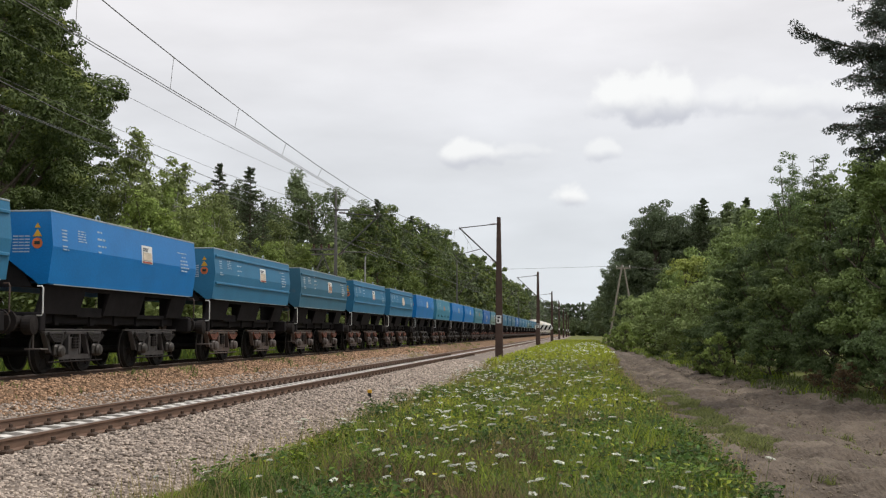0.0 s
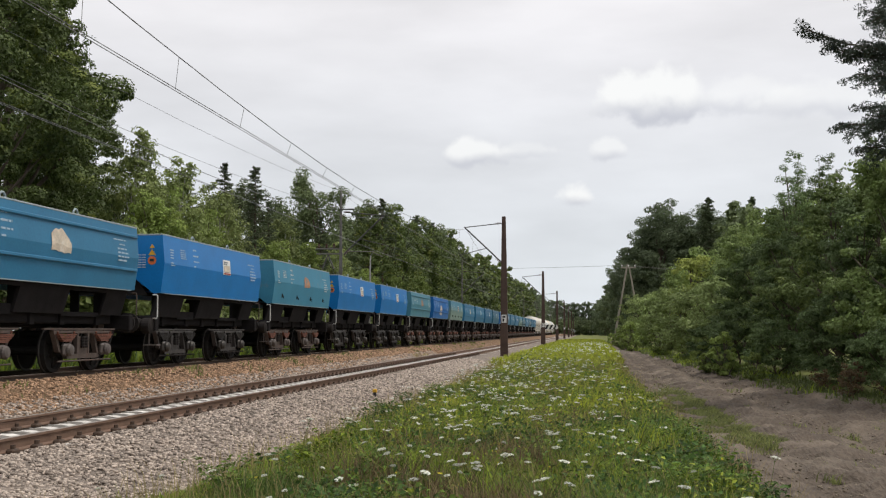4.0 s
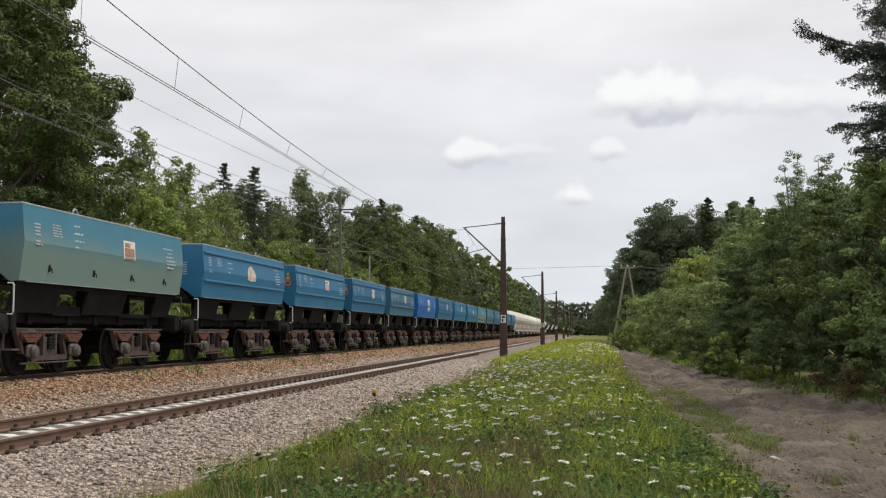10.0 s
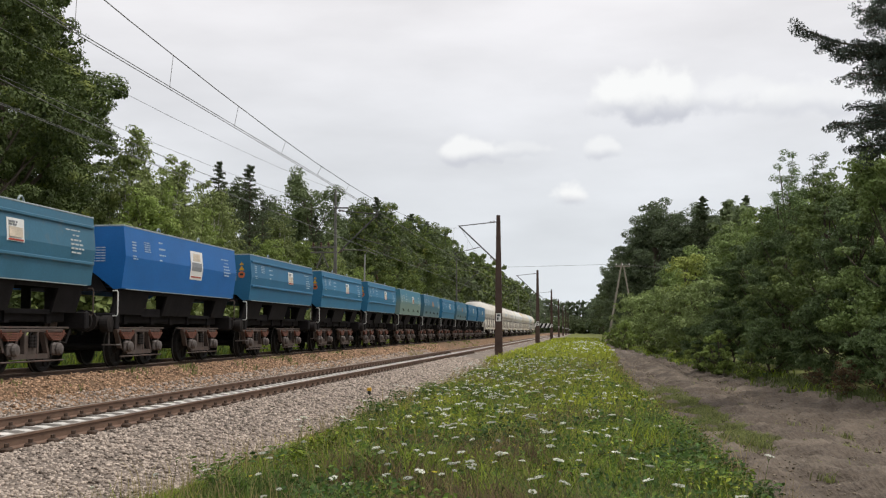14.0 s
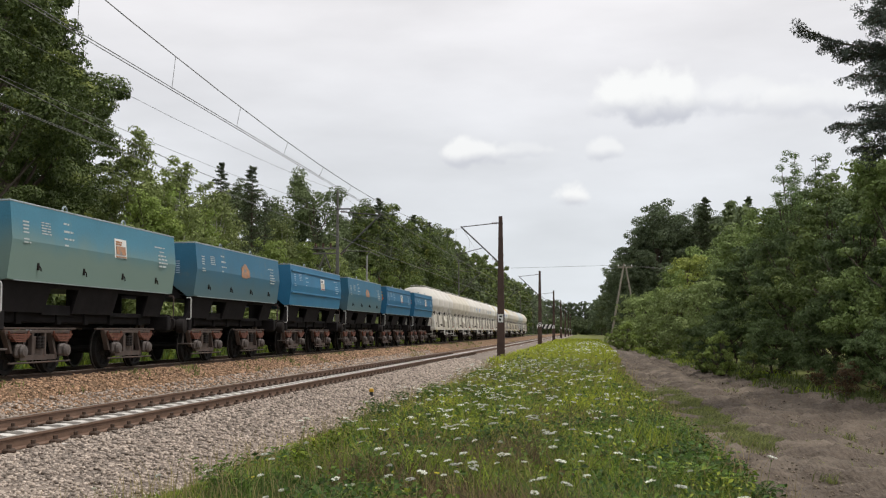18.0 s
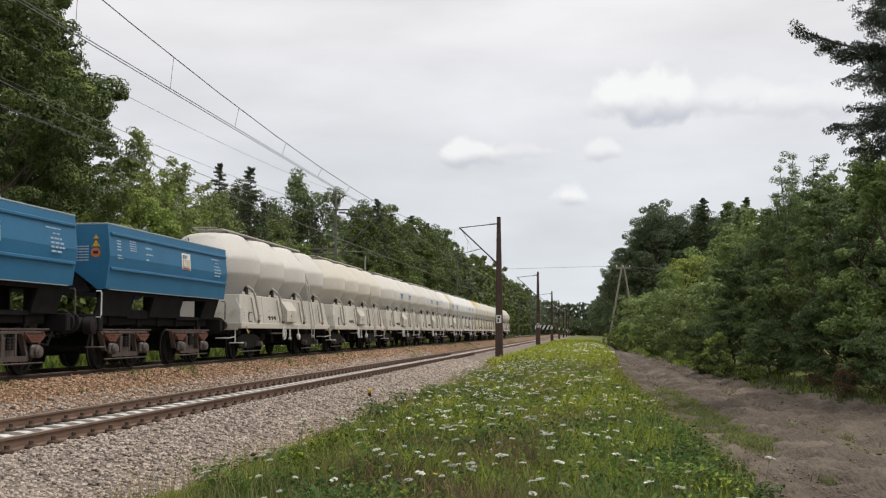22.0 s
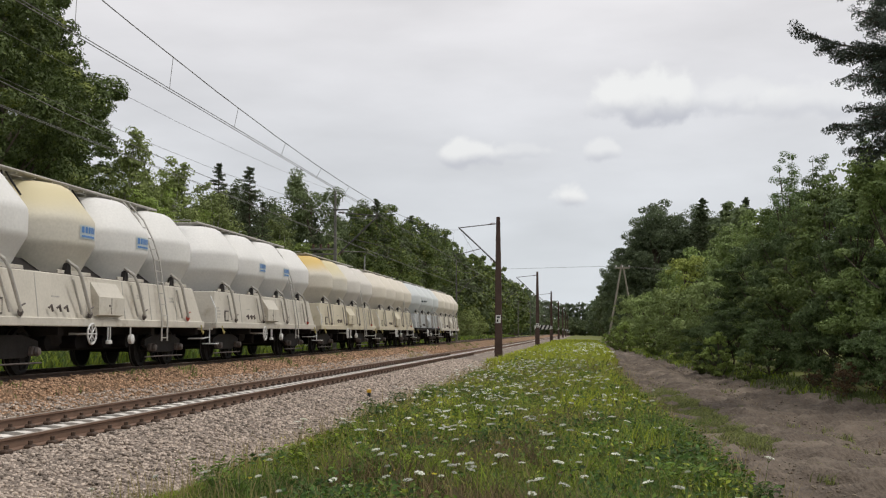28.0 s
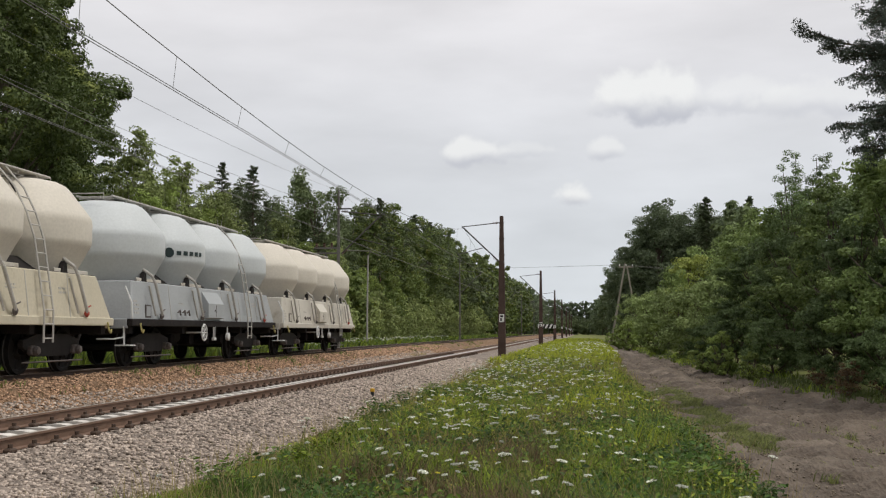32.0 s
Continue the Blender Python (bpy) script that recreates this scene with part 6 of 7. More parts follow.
def silo_mark(w, mark):
    """Printed marks on the silo bellies, as plain shapes."""
    def curved(bm, yc, a0, a1, z0, z1, r=1.484):
        n = 5
        rows = []
        for z in (z0, z1):
            rows.append([bm.verts.new((r * math.cos(radians(a)), yc + r * math.sin(radians(a)), z)) for a in np.linspace(a0, a1, n)])
        for a in range(n - 1):
            bm.faces.new((rows[0][a], rows[0][a + 1], rows[1][a + 1], rows[1][a]))
    c0, step = 1.56, 3.0
    if mark == 1:
        for k in (1, 2):
            yc = c0 + step * k
            bm = B()
            curved(bm, yc, -14, 13, 2.75, 3.03)
            plate = part("printed_mark", bm, M["markpale"], w, "pale blue printed mark")
            bm = B()
            for j in range(5):
                curved(bm, yc, -12 + 4.9 * j, -8.6 + 4.9 * j, 2.87, 3.0, 1.49)
            curved(bm, yc, -12, 11, 2.78, 2.82, 1.49)
            part("mark_bars", bm, M["logo_blue"], plate)
    elif mark == 2:
        yc = c0 + step
        bm = B()
        for j in range(8):
            x0, x1 = -1 + j / 4, -0.75 + j / 4
            half = 0.13 * math.sqrt(1 - ((x0 + x1) / 2) ** 2)
            curved(bm, yc, -49 + 5 * x0, -49 + 5 * x1, 2.86 - half, 2.86 + half)
        part("printed_mark", bm, M["logo_dark"], w, "round dark teal emblem")
        bm = B()
        for j in range(5):
            curved(bm, yc, -41 + 8 * j, -35.5 + 8 * j, 2.80, 2.91)
        part("printed_mark", bm, M["logo_dark"], w, "dark teal printed bars")


build_train()

# ---- overhead line and trackside things ----


def ribbon(name, bm, mat, label, category="overhead wire", group=""):
    ob = new(name, bm_mesh(name, bm, mat))
    return tagged(ob, label, category, group)


NEAR_MASTS = [-72.0, 0.0] + [73.0 + 67 * i for i in range(7)]
FAR_MASTS = [65.5 + 66 * i for i in range(-2, 7)]
CONTACT, CARRIER = 5.74, 7.82


def mast(x, y, side, label, mat, top=8.6, thick=1.0):
    """A tapering steel mast with a hinged bracket that carries the wires over the track."""
    z = float(ground_z(np.array(x), np.array(y))) - 0.02
    m = thing("catenary_mast", label, "catenary mast", pose(x, y, z), "catenary masts")
    h = top - z
    bm = B()
    rings = []
    for zz, a in ((0, 0.25 * thick), (h * 0.55, 0.19 * thick), (h, 0.12 * thick)):
        rings.append([bm.verts.new((sx * a, sy * a * 0.7, zz)) for sx, sy in ((-1, -1), (1, -1), (1, 1), (-1, 1))])
    for a, b in zip(rings, rings[1:]):
        for k in range(4):
            bm.faces.new((a[k], a[(k + 1) % 4], b[(k + 1) % 4], b[k]))
    bm.faces.new(list(reversed(rings[0])))
    bm.faces.new(rings[-1])
    bmesh.ops.bevel(bm, geom=[e for e in bm.edges if abs(e.verts[0].co.z - e.verts[1].co.z) > 1], offset=0.03, segments=1, affect="EDGES")
    part("mast_shaft", bm, mat, m)
    for i in range(9):
        bm = B()
        zz = 0.5 + i * (h - 1) / 8
        a = float(np.interp(zz, (0, h * 0.55, h), (0.25, 0.19, 0.12))) * thick
        box(bm, -a - 0.012, a + 0.012, -a * 0.7 - 0.014, a * 0.7 + 0.014, zz, zz + 0.09)
        part("batten", bm, mat, m)
    bm = B()
    box(bm, -0.42, 0.42, -0.36, 0.36, -0.3, 0.12, 0.04)
    part("footing", bm, M["concrete"], m)
    reach = side * 2.45
    zc, zt = CONTACT - z, CARRIER - z
    if side > 0:
        zc, zt = zc + 0.06, zt + 0.06
    bm = B()
    tube(bm, [(side * 0.15, 0, zt + 0.35), (reach, 0, zt + 0.12)], 0.03, 8)
    tube(bm, [(side * 0.17, 0, zc - 0.05), (reach * 1.04, 0, zt + 0.14)], 0.045, 8)
    tube(bm, [(reach * 0.45, 0, zc + 0.85), (reach * 1.15, 0, zc + 0.42)], 0.025, 6)
    tube(bm, [(reach * 1.15, 0, zc + 0.42), (reach * 0.98, 0, zc + 0.02)], 0.018, 6)
    part("bracket", bm, M["darkmast"], m)
    for zz, dz in ((zt + 0.35, -0.02), (zc - 0.05, 0.35)):
        bm = B()
        for k in range(4):
            c = Vector((side * (0.22 + 0.09 * k), 0, zz + dz * 0.2 * k))
            tube(bm, [c, c + Vector((side * 0.03, 0, 0))], 0.075, 10)
        part("insulator", bm, M["insulator"], m)
    return m


def catenary(x, dz, masts, label):
    """Sagging carrier, twin contact wires and droppers."""
    sag = 1.84

    def carrier_at(a, b, t):
        return (x + 0.15 * math.sin(math.pi * t), a + (b - a) * t, CARRIER + dz - sag * 4 * t * (1 - t))
    bm = B()
    pts = []
    for a, b in zip(masts, masts[1:]):
        pts += [carrier_at(a, b, i / 16) for i in range(16)]
    tube(bm, pts, 0.0095, 5)
    ribbon("carrier_wire", bm, M["wire"], "sagging carrier cable above the " + label)
    for d in (-0.04, 0.04):
        bm = B()
        pts = [(x + (0.12 if i % 2 else -0.12) + d, y, CONTACT + dz) for i, y in enumerate(masts)]
        tube(bm, pts, 0.0075, 5)
        ribbon("contact_wire", bm, M["wire"], "taut contact wire above the " + label)
    bm = B()
    for k, (a, b) in enumerate(zip(masts, masts[1:])):
        n = round((b - a) / 4.1)
        for i in range(1, n):
            p = carrier_at(a, b, i / n)
            tube(bm, [(x + (0.12 if k % 2 else -0.12) * (1 - 2 * i / n), p[1], CONTACT + dz), p], 0.005, 4)
    tagged(ribbon("droppers", bm, M["wire"], "thin dropper wires above the " + label), kind="stuff")


def sign_plate(m, z, w, h, y):
    bm = B()
    box(bm, -w / 2, w / 2, y - 0.012, y, z, z + h, 0.004)
    p = part("number_plate", bm, M["signwhite"], m, "white plate with dark bars")
    bm = B()
    for i, (a, b) in enumerate(((0.62, 0.86), (0.14, 0.5))):
        box(bm, -w * 0.3, w * (0.3 if i == 0 else 0.02), y - 0.018, y - 0.012, z + h * a, z + h * b)
    part("plate_bars", bm, M["signblack"], p)


def overhead():
    for i, y in enumerate(NEAR_MASTS):
        m = mast(-5.17, y, -1, "brown rusty steel catenary mast beside the empty track", M["mast"])
        sign_plate(m, 2.35, 0.32, 0.5, -0.19)
    for y in FAR_MASTS:
        m = mast(-14.15, y, 1, "grey concrete catenary mast beside the wood", M["mastgrey"], 9.5, 0.45)
        if abs(y - 65.5) < 1:
            for zz in (5.75, 6.05):
                bm = B()
                box(bm, -1.45, 0.1, -0.06, 0.06, zz, zz + 0.09, 0.01)
                part("switch_beam", bm, M["mastgrey"], m)
            for a, b in ((-1.1, -0.75), (-0.4, -0.75)):
                bm = B()
                tube(bm, [(a, 0, 4.9), (b, 0, 5.75)], 0.045, 6)
                part("switch_strut", bm, M["mastgrey"], m)
            for xx in (-1.3, -0.85, -0.4):
                bm = B()
                lathe(bm, [(0.05 + 0.035 * (k % 2), 6.14 + 0.05 * k) for k in range(6)], 8, (xx, 0))
                part("insulator", bm, M["insulator"], m)
            bm = B()
            box(bm, -0.1, 0.75, -0.05, 0.05, 8.35, 8.43, 0.01)
            part("head_arm", bm, M["darkmast"], m)
    x, y = -15.2, 80.0
    z = float(ground_z(np.array(x), np.array(y)))
    p = thing("lamp_pole", "pale concrete pole with a horizontal arm beside the wood", "pole", pose(x, y, z))
    bm = B()
    tube(bm, [(0, 0, -0.3), (0.02, 0, 3.4), (0.06, 0, 6.6)], 0.075, 8, 0.05)
    part("shaft", bm, M["concrete"], p)
    bm = B()
    tube(bm, [(-1.5, 0, 6.95), (0.3, 0, 6.9)], 0.035, 6)
    part("arm", bm, M["mastgrey"], p)
    bm = B()
    tube(bm, [(0.06, 0, 6.6), (0.25, 0, 6.85), (0.95, 0, 6.55)], 0.035, 6)
    part("stay", bm, M["mastgrey"], p)
    catenary(NEAR_X, 0.0, NEAR_MASTS, "empty track")
    catenary(FAR_X, 0.06, FAR_MASTS, "occupied track")
    for x, z, label in ((-14.3, 9.5, "high feeder cable along the wood"), (-14.7, 8.5, "high feeder cable along the wood")):
        bm = B()
        pts = []
        for a, b in zip(FAR_MASTS, FAR_MASTS[1:]):
            pts += [(x, a + (b - a) * i / 10, z - 0.75 * 4 * (i / 10) * (1 - i / 10)) for i in range(10)]
        tube(bm, pts, 0.007, 4)
        ribbon("feeder_cable", bm, M["wire"], label)
    # wooden pole with a strut, and its wire across the line
    x, y = 4.0, 136.0
    z = float(ground_z(np.array(x), np.array(y)))
    p = thing("utility_pole", "grey wooden utility pole with a raking strut", "utility pole", pose(x, y, z))
    bm = B()
    tube(bm, [(-0.95, 0, -0.2), (0.85, 0, 9.6)], 0.15, 10, 0.10)
    part("pole", bm, M["wood"], p)
    bm = B()
    tube(bm, [(2.6, 0.4, -0.2), (1.05, 0, 9.2)], 0.13, 10, 0.09)
    part("strut", bm, M["wood"], p)
    bm = B()
    box(bm, 0.1, 1.8, -0.06, 0.06, 9.12, 9.26, 0.01)
    part("crossarm", bm, M["wood"], p)
    for dx in (0.2, 0.95, 1.7):
        bm = B()
        lathe(bm, ((0.02, 9.26), (0.02, 9.35), (0.05, 9.36), (0.055, 9.46), (0.02, 9.5)), 10, (dx, 0))
        part("insulator", bm, M["signwhite"], p)
    for dx in (0.2, 0.95):
        bm = B()
        tube(bm, [(x + dx + (-60 - x) * t, y + 4 * t, z + 9.45 - 0.35 * 4 * t * (1 - t)) for t in np.linspace(0, 1, 16)], 0.008, 4)
        ribbon("power_wire", bm, M["wire"], "thin power wire crossing the line")
        bm = B()
        tube(bm, [(x + dx + 40 * t, y + 6 * t, z + 9.45 - 1.0 * 4 * t * (1 - t)) for t in np.linspace(0, 1, 10)], 0.012, 4)
        ribbon("power_wire", bm, M["wire"], "thin power wire crossing the line")
    # striped board on a post
    x, y = -4.6, 141.5
    z = float(ground_z(np.array(x), np.array(y)))
    b = thing("striped_board", "black and white diagonally striped board on posts", "track sign", pose(x, y, z))
    for dx in (-0.9, 0.9):
        bm = B()
        tube(bm, [(dx, 0, -0.2), (dx, 0, 2.62)], 0.035, 8)
        part("post", bm, M["mast"], b)
    bm = B()
    box(bm, -1.0, 1.0, -0.05, -0.03, 2.05, 2.58)
    board = part("board", bm, M["signwhite"], b)
    for i in range(4):
        bm = B()
        x0 = -0.95 + 0.5 * i
        v = [bm.verts.new(q) for q in ((x0, -0.056, 2.055), (x0 + 0.25, -0.056, 2.055), (min(0.995, x0 + 0.52), -0.056, 2.575), (x0 + 0.27, -0.056, 2.575))]
        bm.faces.new(v)
        part("stripe", bm, M["signblack"], board)
    # yellow track marker in the ballast
    x, y = -5.1, 27.6
    z = float(near_bed(np.array(x), np.array(y)))
    k = thing("track_marker", "small yellow-topped marker post in the ballast", "marker post", pose(x, y, z))
    bm = B()
    tube(bm, [(0, 0, -0.1), (0, 0, 0.13)], 0.04, 8)
    part("stub", bm, M["signblack"], k)
    bm = B()
    box(bm, -0.055, 0.055, -0.04, 0.04, 0.12, 0.21, 0.02)
    part("cap", bm, M["yellow"], k)


overhead()

# ---- the verge: grass, weeds and flowers ----


def blades(name, x, y, height, width, lean, mat, label, z=None):
    """Bent grass blades, two faces each."""
    n = len(x)
    a = rng.random(n) * 6.283
    z = ground_z(x, y) if z is None else z
    d = np.stack([np.cos(a), np.sin(a), np.zeros(n)], 1)
    # broad side mostly towards the track of view
    s = np.stack([np.cos(a * 0.3), np.sin(a * 0.3), np.zeros(n)], 1)
    base = np.stack([x, y, z - 0.01], 1)
    mid = base + d * (lean * height * 0.3)[:, None] + np.array((0, 0, 1.0)) * (height * 0.6)[:, None]
    tip = base + d * (lean * height)[:, None] + np.array((0, 0, 1.0)) * (height * np.sqrt(np.maximum(0.1, 1 - 0.5 * lean ** 2)))[:, None]
    w = (width * 0.5)[:, None]
    v = np.stack([base - s * w, base + s * w, mid + s * w * 0.8, mid - s * w * 0.8, tip], 1).reshape(-1, 3)
    f = (np.array([[0, 1, 2], [0, 2, 3], [3, 2, 4]])[None] + 5 * np.arange(n)[:, None, None]).reshape(-1, 3)
    return tagged(new(name, quick_mesh(name, v, f, [mat])), label, "grass", kind="stuff")


def strip(n, x0, x1, y0, y1, power=2.2):
    y = y0 + (y1 - y0) * rng.random(n) ** power
    return x0 + (x1 - x0) * rng.random(n), y


def verge_edges(y):
    lo = np.interp(y, (8, 11, 20, 32, 60, 90, 160), (-4.45, -4.4, -4.15, -4.25, -4.6, -4.5, -4.4)) + 0.25 * wave(y, y * 0.4, 1.3, 8)
    return lo, road_edges(y)[0] + 0.15


def scatter(n, y0, y1, power=2.0):
    y = y0 + (y1 - y0) * rng.random(n) ** power
    lo, hi = verge_edges(y)
    return lo + (hi - lo) * rng.random(n), y


def tufts(n, y0, y1, power):
    """Grass grows in clumps, with thinner places between."""
    x, y = scatter(int(n * 1.7), y0, y1, power)
    keep = rng.random(len(x)) < 0.35 + 0.65 * (0.5 + 0.5 * wave(x, y, 1.6, 12))
    return x[keep][:n], y[keep][:n]


def verge():
    x, y = tufts(95000, 7.6, 60, 1.9)
    far = 1 + (y - 9) / 28
    tall = 0.5 + 0.5 * wave(x, y, 0.8, 6)
    edge = np.clip((road_edges(y)[0] + 0.2 - x) / 0.7, 0.35, 1) * np.clip((x - verge_edges(y)[0]) / 1.4, 0.28, 1)
    high = (0.10 + 0.42 * rng.random(len(x)) * (0.25 + 1.2 * tall)) * edge
    # drier reddish grass in the middle of the verge, darker grass in damp patches
    dry = wave(x, y * 0.7, 0.9, 51) + 0.9 * np.exp(-((x + 0.9) / 1.1) ** 2 - ((y - 12.5) / 3.5) ** 2) + 0.25 * rng.normal(size=len(x)) + 0.6 * np.exp(-(x - verge_edges(y)[0]) / 0.5)
    damp = wave(x, y * 0.8, 1.0, 57) + 0.2 * rng.normal(size=len(x))
    sunny = wave(x, y * 0.5, 0.9, 63) + 0.25 * rng.normal(size=len(x)) + 0.4 * (y > 22) - 0.7 * (y < 16)
    kind = np.where(dry > 0.55, 2, np.where(damp > 0.22, 1, np.where(sunny > 0.2, 3, 0)))
    for k, mat, label in ((0, "grass", "uneven green meadow grass on the verge"), (1, "grass_dark", "dark green meadow grass in patches on the verge"), (2, "grass_brown", "reddish-brown seeding grass on the verge"), (3, "grass_light", "yellow-green meadow grass in patches on the verge")):
        q = kind == k
        blades("meadow_grass", x[q], y[q], high[q], 0.009 * far[q] * (0.7 + 0.6 * rng.random(q.sum())), 0.2 + 0.6 * rng.random(q.sum()), LEAF[mat], label)
    x, y = tufts(26000, 55, 200, 1.4)
    blades("meadow_grass", x, y, 0.2 + 0.35 * rng.random(len(x)), 0.035 + 0.0006 * y, 0.2 + 0.5 * rng.random(len(x)), LEAF["grass_light"], "tall green meadow grass further along the verge")
    x, y = tufts(9000, 7.6, 70, 1.8)
    blades("dry_grass", x, y, 0.25 + 0.3 * rng.random(len(x)), 0.006 * (1 + (y - 9) / 28), 0.1 + 0.5 * rng.random(len(x)), LEAF["dry"], "dry straw-coloured grass stalks on the verge")
    # broad weeds in patches of their own colour and height
    for name, mat, seed, n, low, tall, size, limit, label in (
            ("verge_weeds", "weed", 21, 46000, 0.03, 0.40, 0.058, -0.1, "leafy green weeds among the grass"),
            ("verge_weeds", "weed_dark", 27, 60000, 0.03, 0.50, 0.06, 0.3, "patches of tall dark green weeds on the verge"),
            ("verge_weeds", "weed_light", 33, 46000, 0.08, 0.46, 0.048, 0.1, "patches of yellow-green weeds on the verge"),
            ("withered_weeds", "weed_brown", 39, 26000, 0.02, 0.34, 0.045, 0.15, "brown withered weeds low in the grass")):
        x, y = scatter(n, 7.6, 75, 1.9)
        keep = wave(x, y * 0.8, 0.8, seed) + 0.5 * wave(x, y, 2.6, seed + 1) + 0.25 * rng.normal(size=len(x)) > limit
        keep &= ((y > 11) | (x > -2.5)) & (x > verge_edges(y)[0] + 0.9 + 0.5 * rng.random(len(x)))
        if mat == "weed_light":
            keep &= (y > 15) | (wave(x, y, 2.2, 91) > 0.45)
        if mat == "weed_dark":
            keep |= (y < 17) & (x > -0.3) & (rng.random(len(x)) < 0.5)
        keep &= rng.random(len(x)) > np.clip((y - 16) / 26, 0, 0.75)
        x, y = x[keep], y[keep]
        top = tall * (0.55 + 0.45 * wave(x, y, 1.9, seed + 2)) * np.clip((road_edges(y)[0] + 0.2 - x) / 0.6, 0.3, 1)
        pts = np.stack([x, y, ground_z(x, y) + low + top * rng.random(len(x)) ** 0.7], 1)
        nrm = rng.normal(size=(len(x), 3)) * 0.6 + np.array((0, -0.4, 1.0))
        tagged(new(name, leaf_mesh(name, pts, nrm, size * (1 + (y - 9) / 45), LEAF[mat])), label, "weeds", kind="stuff")
    # grass on the road's crown, at the hedge foot, beyond the tracks
    y = 16.2 + 18 * rng.random(44000)
    x = np.interp(y, (16, 17.7, 22, 33), (3.15, 2.85, 2.35, 1.9)) + rng.normal(size=len(y)) * 0.36
    keep = wave(x, y, 1.4, 31) + 0.4 * rng.normal(size=len(x)) > -0.35 + 0.5 * (y < 17)
    blades("road_grass", x[keep], y[keep], 0.03 + 0.09 * rng.random(keep.sum()), 0.012 + 0.01 * rng.random(keep.sum()), 0.4 + 0.6 * rng.random(keep.sum()), LEAF["grass_worn"], "short worn grass growing on the dirt track")
    n = 60
    cx, cy = 2.0 + 3.6 * rng.random(n), 11.5 + 30 * rng.random(n) ** 1.3
    x, y = np.repeat(cx, 26) + rng.normal(size=26 * n) * 0.06, np.repeat(cy, 26) + rng.normal(size=26 * n) * 0.08
    blades("road_tufts", x, y, 0.04 + 0.12 * rng.random(len(x)), 0.010 + 0.008 * rng.random(len(x)), 0.5 + 0.5 * rng.random(len(x)), LEAF["grass_worn"], "small tufts of grass on the dirt track")
    x, y = strip(1300, 1.7, 6.6, 10.5, 60, 1.7)
    keep = wave(x, y * 0.4, 1.5, 71) + 0.3 * rng.normal(size=len(x)) > 0.1
    pts = np.stack([x, y, ground_z(x, y) + 0.06], 1)[keep]
    tagged(new("leaf_litter", leaf_mesh("leaf_litter", pts, np.array((0, 0, 1.0)) + rng.normal(size=pts.shape) * 0.3, 0.05 + 0.0008 * y[keep], LEAF["litter"])), "fallen brown leaves and twigs on the dirt track", "leaf litter", kind="stuff")
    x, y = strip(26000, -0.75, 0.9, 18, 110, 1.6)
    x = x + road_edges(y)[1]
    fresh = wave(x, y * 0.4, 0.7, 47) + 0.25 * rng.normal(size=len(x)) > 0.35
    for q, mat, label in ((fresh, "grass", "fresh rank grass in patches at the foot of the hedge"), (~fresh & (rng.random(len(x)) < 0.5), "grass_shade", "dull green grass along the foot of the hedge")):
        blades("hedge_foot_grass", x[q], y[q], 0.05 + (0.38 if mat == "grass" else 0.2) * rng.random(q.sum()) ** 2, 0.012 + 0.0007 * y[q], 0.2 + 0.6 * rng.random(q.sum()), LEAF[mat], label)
    x, y = strip(14000, -17.5, -14.7, 24, 260, 1.5)
    blades("trackside_grass", x, y, 0.2 + 0.6 * rng.random(len(x)), 0.03 + 0.0007 * y, 0.2 + 0.5 * rng.random(len(x)), LEAF["grass_dark"], "dark rank grass between the line and the wood")
    x, y = strip(16000, -17.5, -14.7, 24, 260, 1.5)
    blades("trackside_grass", x, y, 0.2 + 0.6 * rng.random(len(x)), 0.03 + 0.0007 * y, 0.2 + 0.5 * rng.random(len(x)), LEAF["grass"], "tall grass between the line and the wood")
    x, y = strip(9000, -10.5, -9.5, 17, 110, 1.5)
    keep = wave(x, y * 0.5, 1.3, 83) + 0.3 * rng.normal(size=len(x)) > 0.55
    blades("ballast_weeds", x[keep], y[keep], 0.04 + 0.14 * rng.random(keep.sum()), 0.012 + 0.0006 * y[keep], 0.3 + 0.6 * rng.random(keep.sum()), LEAF["grass_worn"], "sparse weeds in the ochre ballast", z=far_bed(x[keep], y[keep]))
    x, y = strip(3500, -9.6, -8.9, 45, 160, 1.2)
    keep = wave(x, y * 0.3, 0.8, 41) > 0.35
    blades("ballast_grass", x[keep], y[keep], 0.1 + 0.25 * rng.random(keep.sum()), 0.03 + 0.02 * rng.random(keep.sum()), 0.3 + 0.5 * rng.random(keep.sum()), LEAF["dry"], "dry grass between the two tracks", z=np.full(keep.sum(), -0.15))


def umbel(seed):
    """A wild carrot: thin stem, flat white head of many small florets."""
    r = np.random.default_rng(seed)
    p = thing("wild_carrot", "wild carrot with a flat white flower head in the grass", "wildflower")
    h = 0.38 + 0.18 * r.random()
    bm = B()
    tube(bm, [(0, 0, -0.02), (0.02, 0.01, h * 0.5), (0.0, 0.0, h)], 0.005, 4, 0.003)
    for k in range(6):
        a = k * 1.047
        tube(bm, [(0, 0, h), (0.035 * math.cos(a), 0.035 * math.sin(a), h + 0.035)], 0.002, 3)
    part("stem", bm, LEAF["weed"], p)
    n = 54
    rr, a = 0.06 * np.sqrt(r.random(n)), r.random(n) * 6.283
    pts = np.stack([rr * np.cos(a), rr * np.sin(a), h + 0.045 - 3.0 * rr ** 2 + 0.006 * r.random(n)], 1)
    part("flower_head", leaf_mesh("flower_head", pts, np.array((0, 0, 1.0)) + r.normal(size=(n, 3)) * 0.22, 0.026, LEAF["umbel"], 0.9, r=r), None, p)
    return p


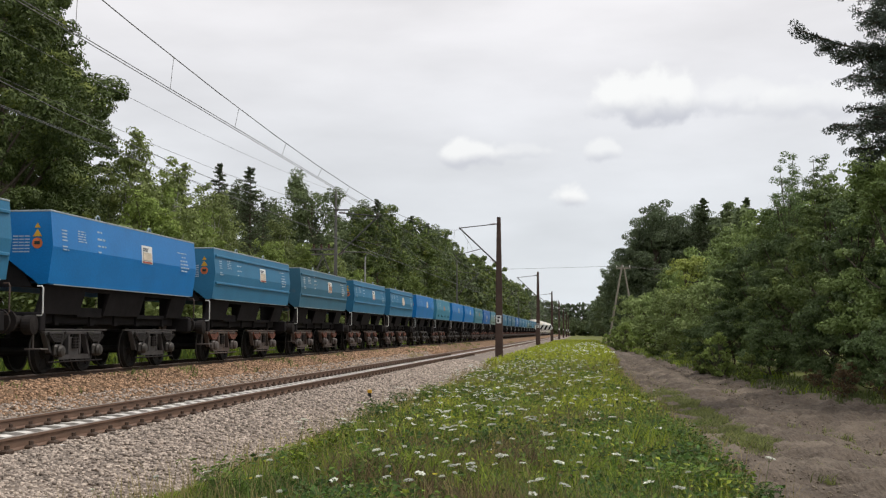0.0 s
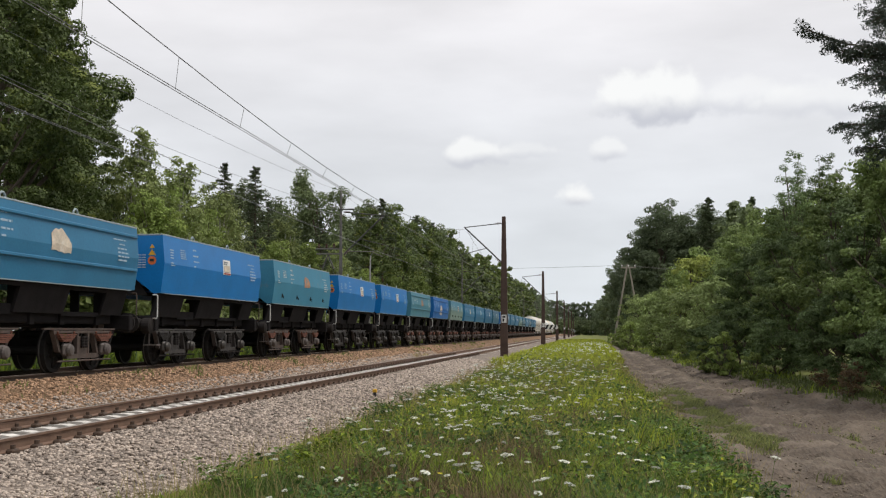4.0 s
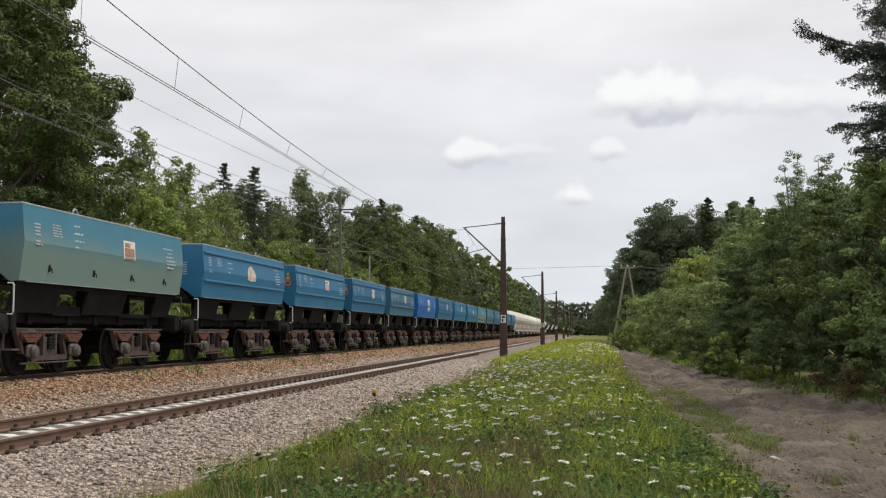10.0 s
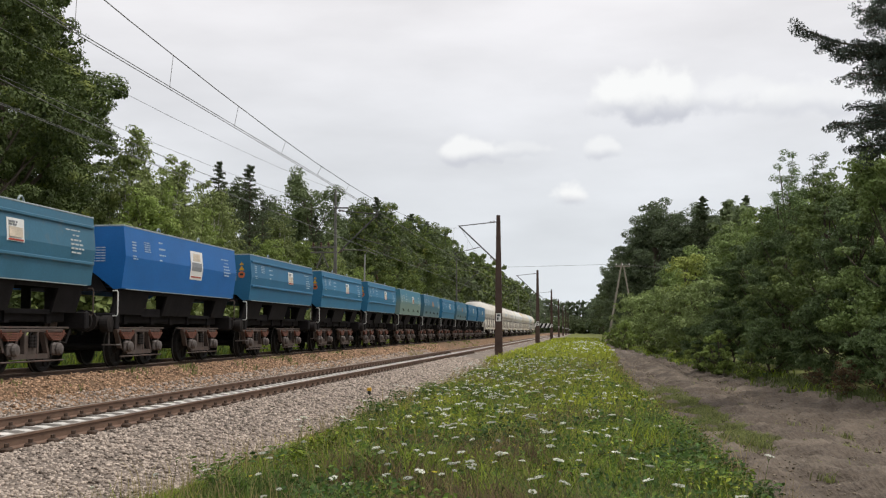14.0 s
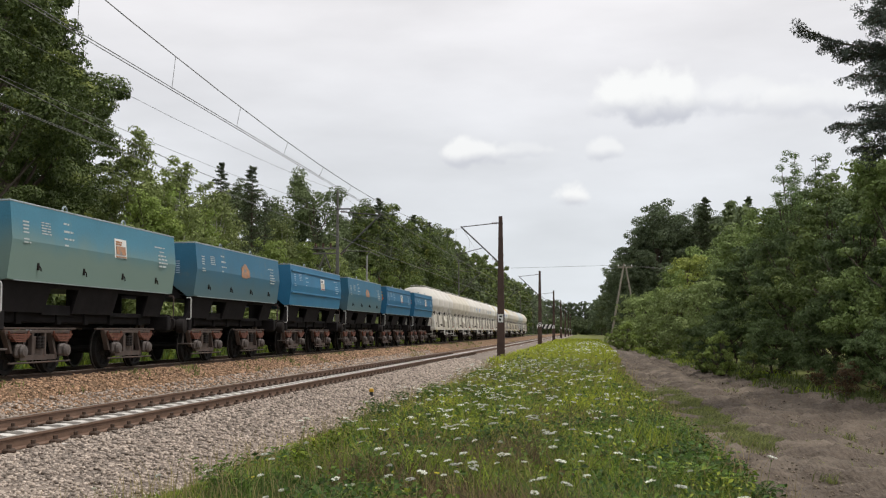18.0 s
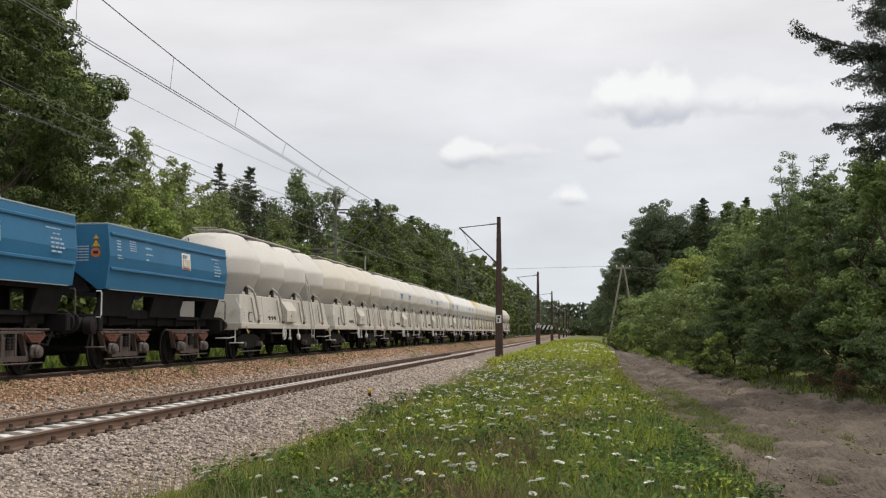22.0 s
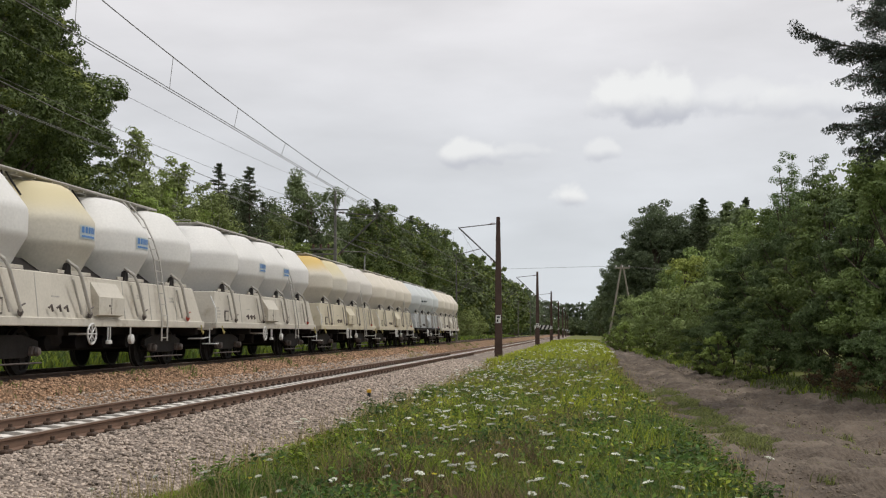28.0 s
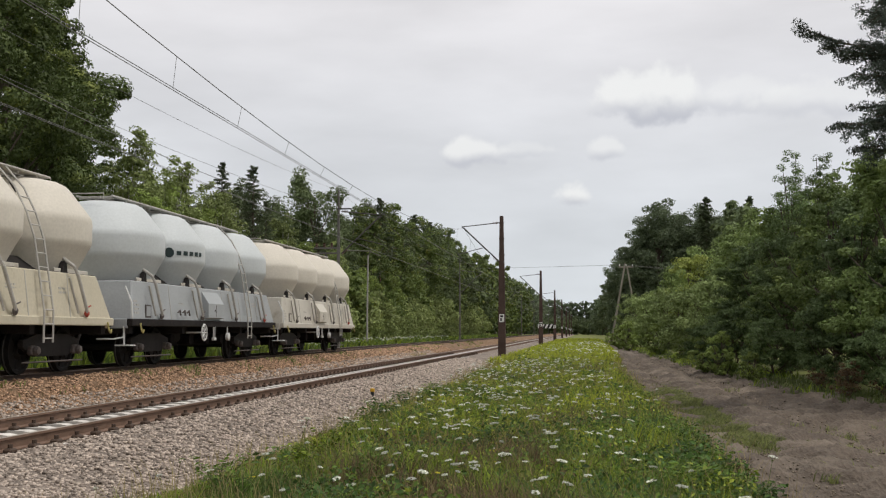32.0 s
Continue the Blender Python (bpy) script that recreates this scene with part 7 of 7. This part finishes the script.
def flowers():
    r = random.Random(3)
    def spot(near, far_y, power):
        y = near + (far_y - near) * r.random() ** power
        lo, hi = verge_edges(np.array([y]))
        mid = float(np.interp(y, (10, 13, 20, 40), (-0.9, -1.1, -1.3, -1.6)))
        x = min(float(hi[0]) - 0.3, max(float(lo[0]) + 0.3, r.gauss(mid - 0.1, 1.2)))
        return x, y
    kinds = [umbel(k) for k in (1, 2, 3)]
    tags = "wild carrots on the verge"
    for i in range(290):
        x, y = spot(8.8, 44, 1.6)
        z = float(ground_z(np.array(x), np.array(y)))
        ob = kinds[i] if i < 3 else copy_thing(kinds[i % 3], pose(x, y, z))
        s = r.uniform(0.45, 0.95) * (0.8 if y < 14 else 1.0)
        ob.matrix_basis = pose(x, y, z, r.uniform(-16, 16), r.uniform(-16, 16), r.uniform(0, 360)) @ Matrix.Diagonal((s, s, r.uniform(0.75, 1.15), 1))
        tagged(ob, group=tags)
    def heads(name, n, y0, y1, size, mat, label, xs=None, hz=0.4, bunch=9):
        P, Q = [], []
        for _ in range(n):
            x, y = spot(y0, y1, 0.8) if xs is None else (r.uniform(*xs), r.uniform(y0, y1))
            z = float(ground_z(np.array(x), np.array(y))) + hz * r.uniform(0.7, 1.2)
            for _ in range(bunch):
                P.append((x + r.gauss(0, 0.03), y + r.gauss(0, 0.03), z + r.gauss(0, 0.008)))
        P = np.array(P)
        me = leaf_mesh(name, P, np.array((0, -0.2, 1.0)) + rng.normal(size=P.shape) * 0.35, size, mat, 0.9)
        tagged(new(name, me), label, "wildflowers", kind="stuff")
    heads("distant_flowers", 260, 34, 130, 0.042, LEAF["umbel"], "many small white flower heads further along the verge")
    heads("meadow_flowers", 300, 13, 50, 0.028, LEAF["umbel"], "scattered small white flower heads among the grass", None, 0.46, 12)
    heads("distant_flowers", 150, 60, 130, 0.06, LEAF["umbel"], "white flowers at the far end of the verge", (-0.5, 2.0), 0.5)
    heads("wood_edge_flowers", 500, 55, 130, 0.06, LEAF["umbel"], "pale flowers between the line and the wood", (-16.6, -15), 0.6)
    heads("yellow_flowers", 380, 10, 40, 0.022, LEAF["yellowflower"], "small yellow flowers among the grass", None, 0.3, 5)


def weed_clump(seed, mat, h, label, name="weed_clump", n=260, leaf=0.06, spread=0.24):
    """A leafy weed: arching stems with leaves along them."""
    r = np.random.default_rng(seed)
    p = thing(name, label, "weed")
    bm = B()
    pts, nrm = [], []
    for k in range(9):
        a, reach = r.random() * 6.283, spread * r.uniform(0.4, 1.2)
        d = np.array((math.cos(a), math.sin(a), 0))
        top = h * r.uniform(0.6, 1.1)
        way = [(0, 0, -0.02), tuple(d * reach * 0.4 + (0, 0, top * 0.62)), tuple(d * reach + (0, 0, top))]
        tube(bm, way, 0.004, 3, 0.002)
        t = r.random(n // 9) ** 0.7
        q = (d * reach)[None] * (t ** 1.5)[:, None] + np.array((0, 0, 1.0)) * (top * t)[:, None]
        off = r.normal(size=q.shape) * (0.055, 0.055, 0.02)
        pts.append(q + off)
        nrm.append(off * 4 + np.array((0, 0, 0.8)) + r.normal(size=q.shape) * 0.4)
    tagged(part("stem", bm, LEAF["weed_dark"], p), kind="stuff")
    part("leaves", leaf_mesh("leaves", np.concatenate(pts), np.concatenate(nrm), leaf, mat, 0.5, r=r), None, p)
    return p


def weeds():
    r = random.Random(9)
    kinds = (weed_clump(1, LEAF["weed_dark"], 0.42, "dark green leafy weed at the edge of the verge"), weed_clump(2, LEAF["weed"], 0.36, "mid-green leafy weed at the edge of the verge"),
             weed_clump(3, LEAF["grass"], 0.40, "yellow-green leafy weed on the verge"), weed_clump(4, LEAF["weed"], 0.55, "tall green weed standing out of the grass"))
    seen = set()
    for i in range(230):
        k = i % 4
        if i % 2 and i < 130:
            k = 0 if r.random() < 0.6 else 1
            y = 10.4 + 9 * r.random()
            x = 1.45 - abs(r.gauss(0, 0.55))
        else:
            y = 10.5 + 28 * r.random() ** 1.4
            x = r.uniform(-4.0, 1.35)
        z = float(ground_z(np.array(x), np.array(y)))
        ob = kinds[k] if k not in seen else copy_thing(kinds[k], pose(x, y, z))
        seen.add(k)
        s = r.uniform(0.6, 1.15)
        ob.matrix_basis = pose(x, y, z, r.uniform(-8, 8), r.uniform(-8, 8), r.uniform(0, 360)) @ Matrix.Diagonal((s * 1.2, s * 1.2, s * r.uniform(0.6, 0.95), 1))
        tagged(ob, group="leafy weeds on the verge")


verge()
weeds()
flowers()

# ---- what moves ----


def motions():
    ticks = [0.5 * i for i in range(65)]
    for wagon, y in WAGONS:
        walk(wagon, [(t, pose(FAR_X, y - run(t), FAR_Z)) for t in ticks])
    # all wheels turn alike: one set of keys serves every wheelset
    sets = [o for w, _ in WAGONS for o in w.children_recursive if o.name.split(".")[0] == "wheelset"]
    spins = [(i / 30, pose(0, 0, 0, math.degrees(run(i / 30)) / 0.46)) for i in range(961)]
    walk(sets[0], spins)
    keys = sets[0].animation_data
    for o in sets[1:]:
        o.rotation_mode = "QUATERNION"
        d = o.animation_data_create()
        d.action, d.action_slot = keys.action, keys.action_slot


motions()
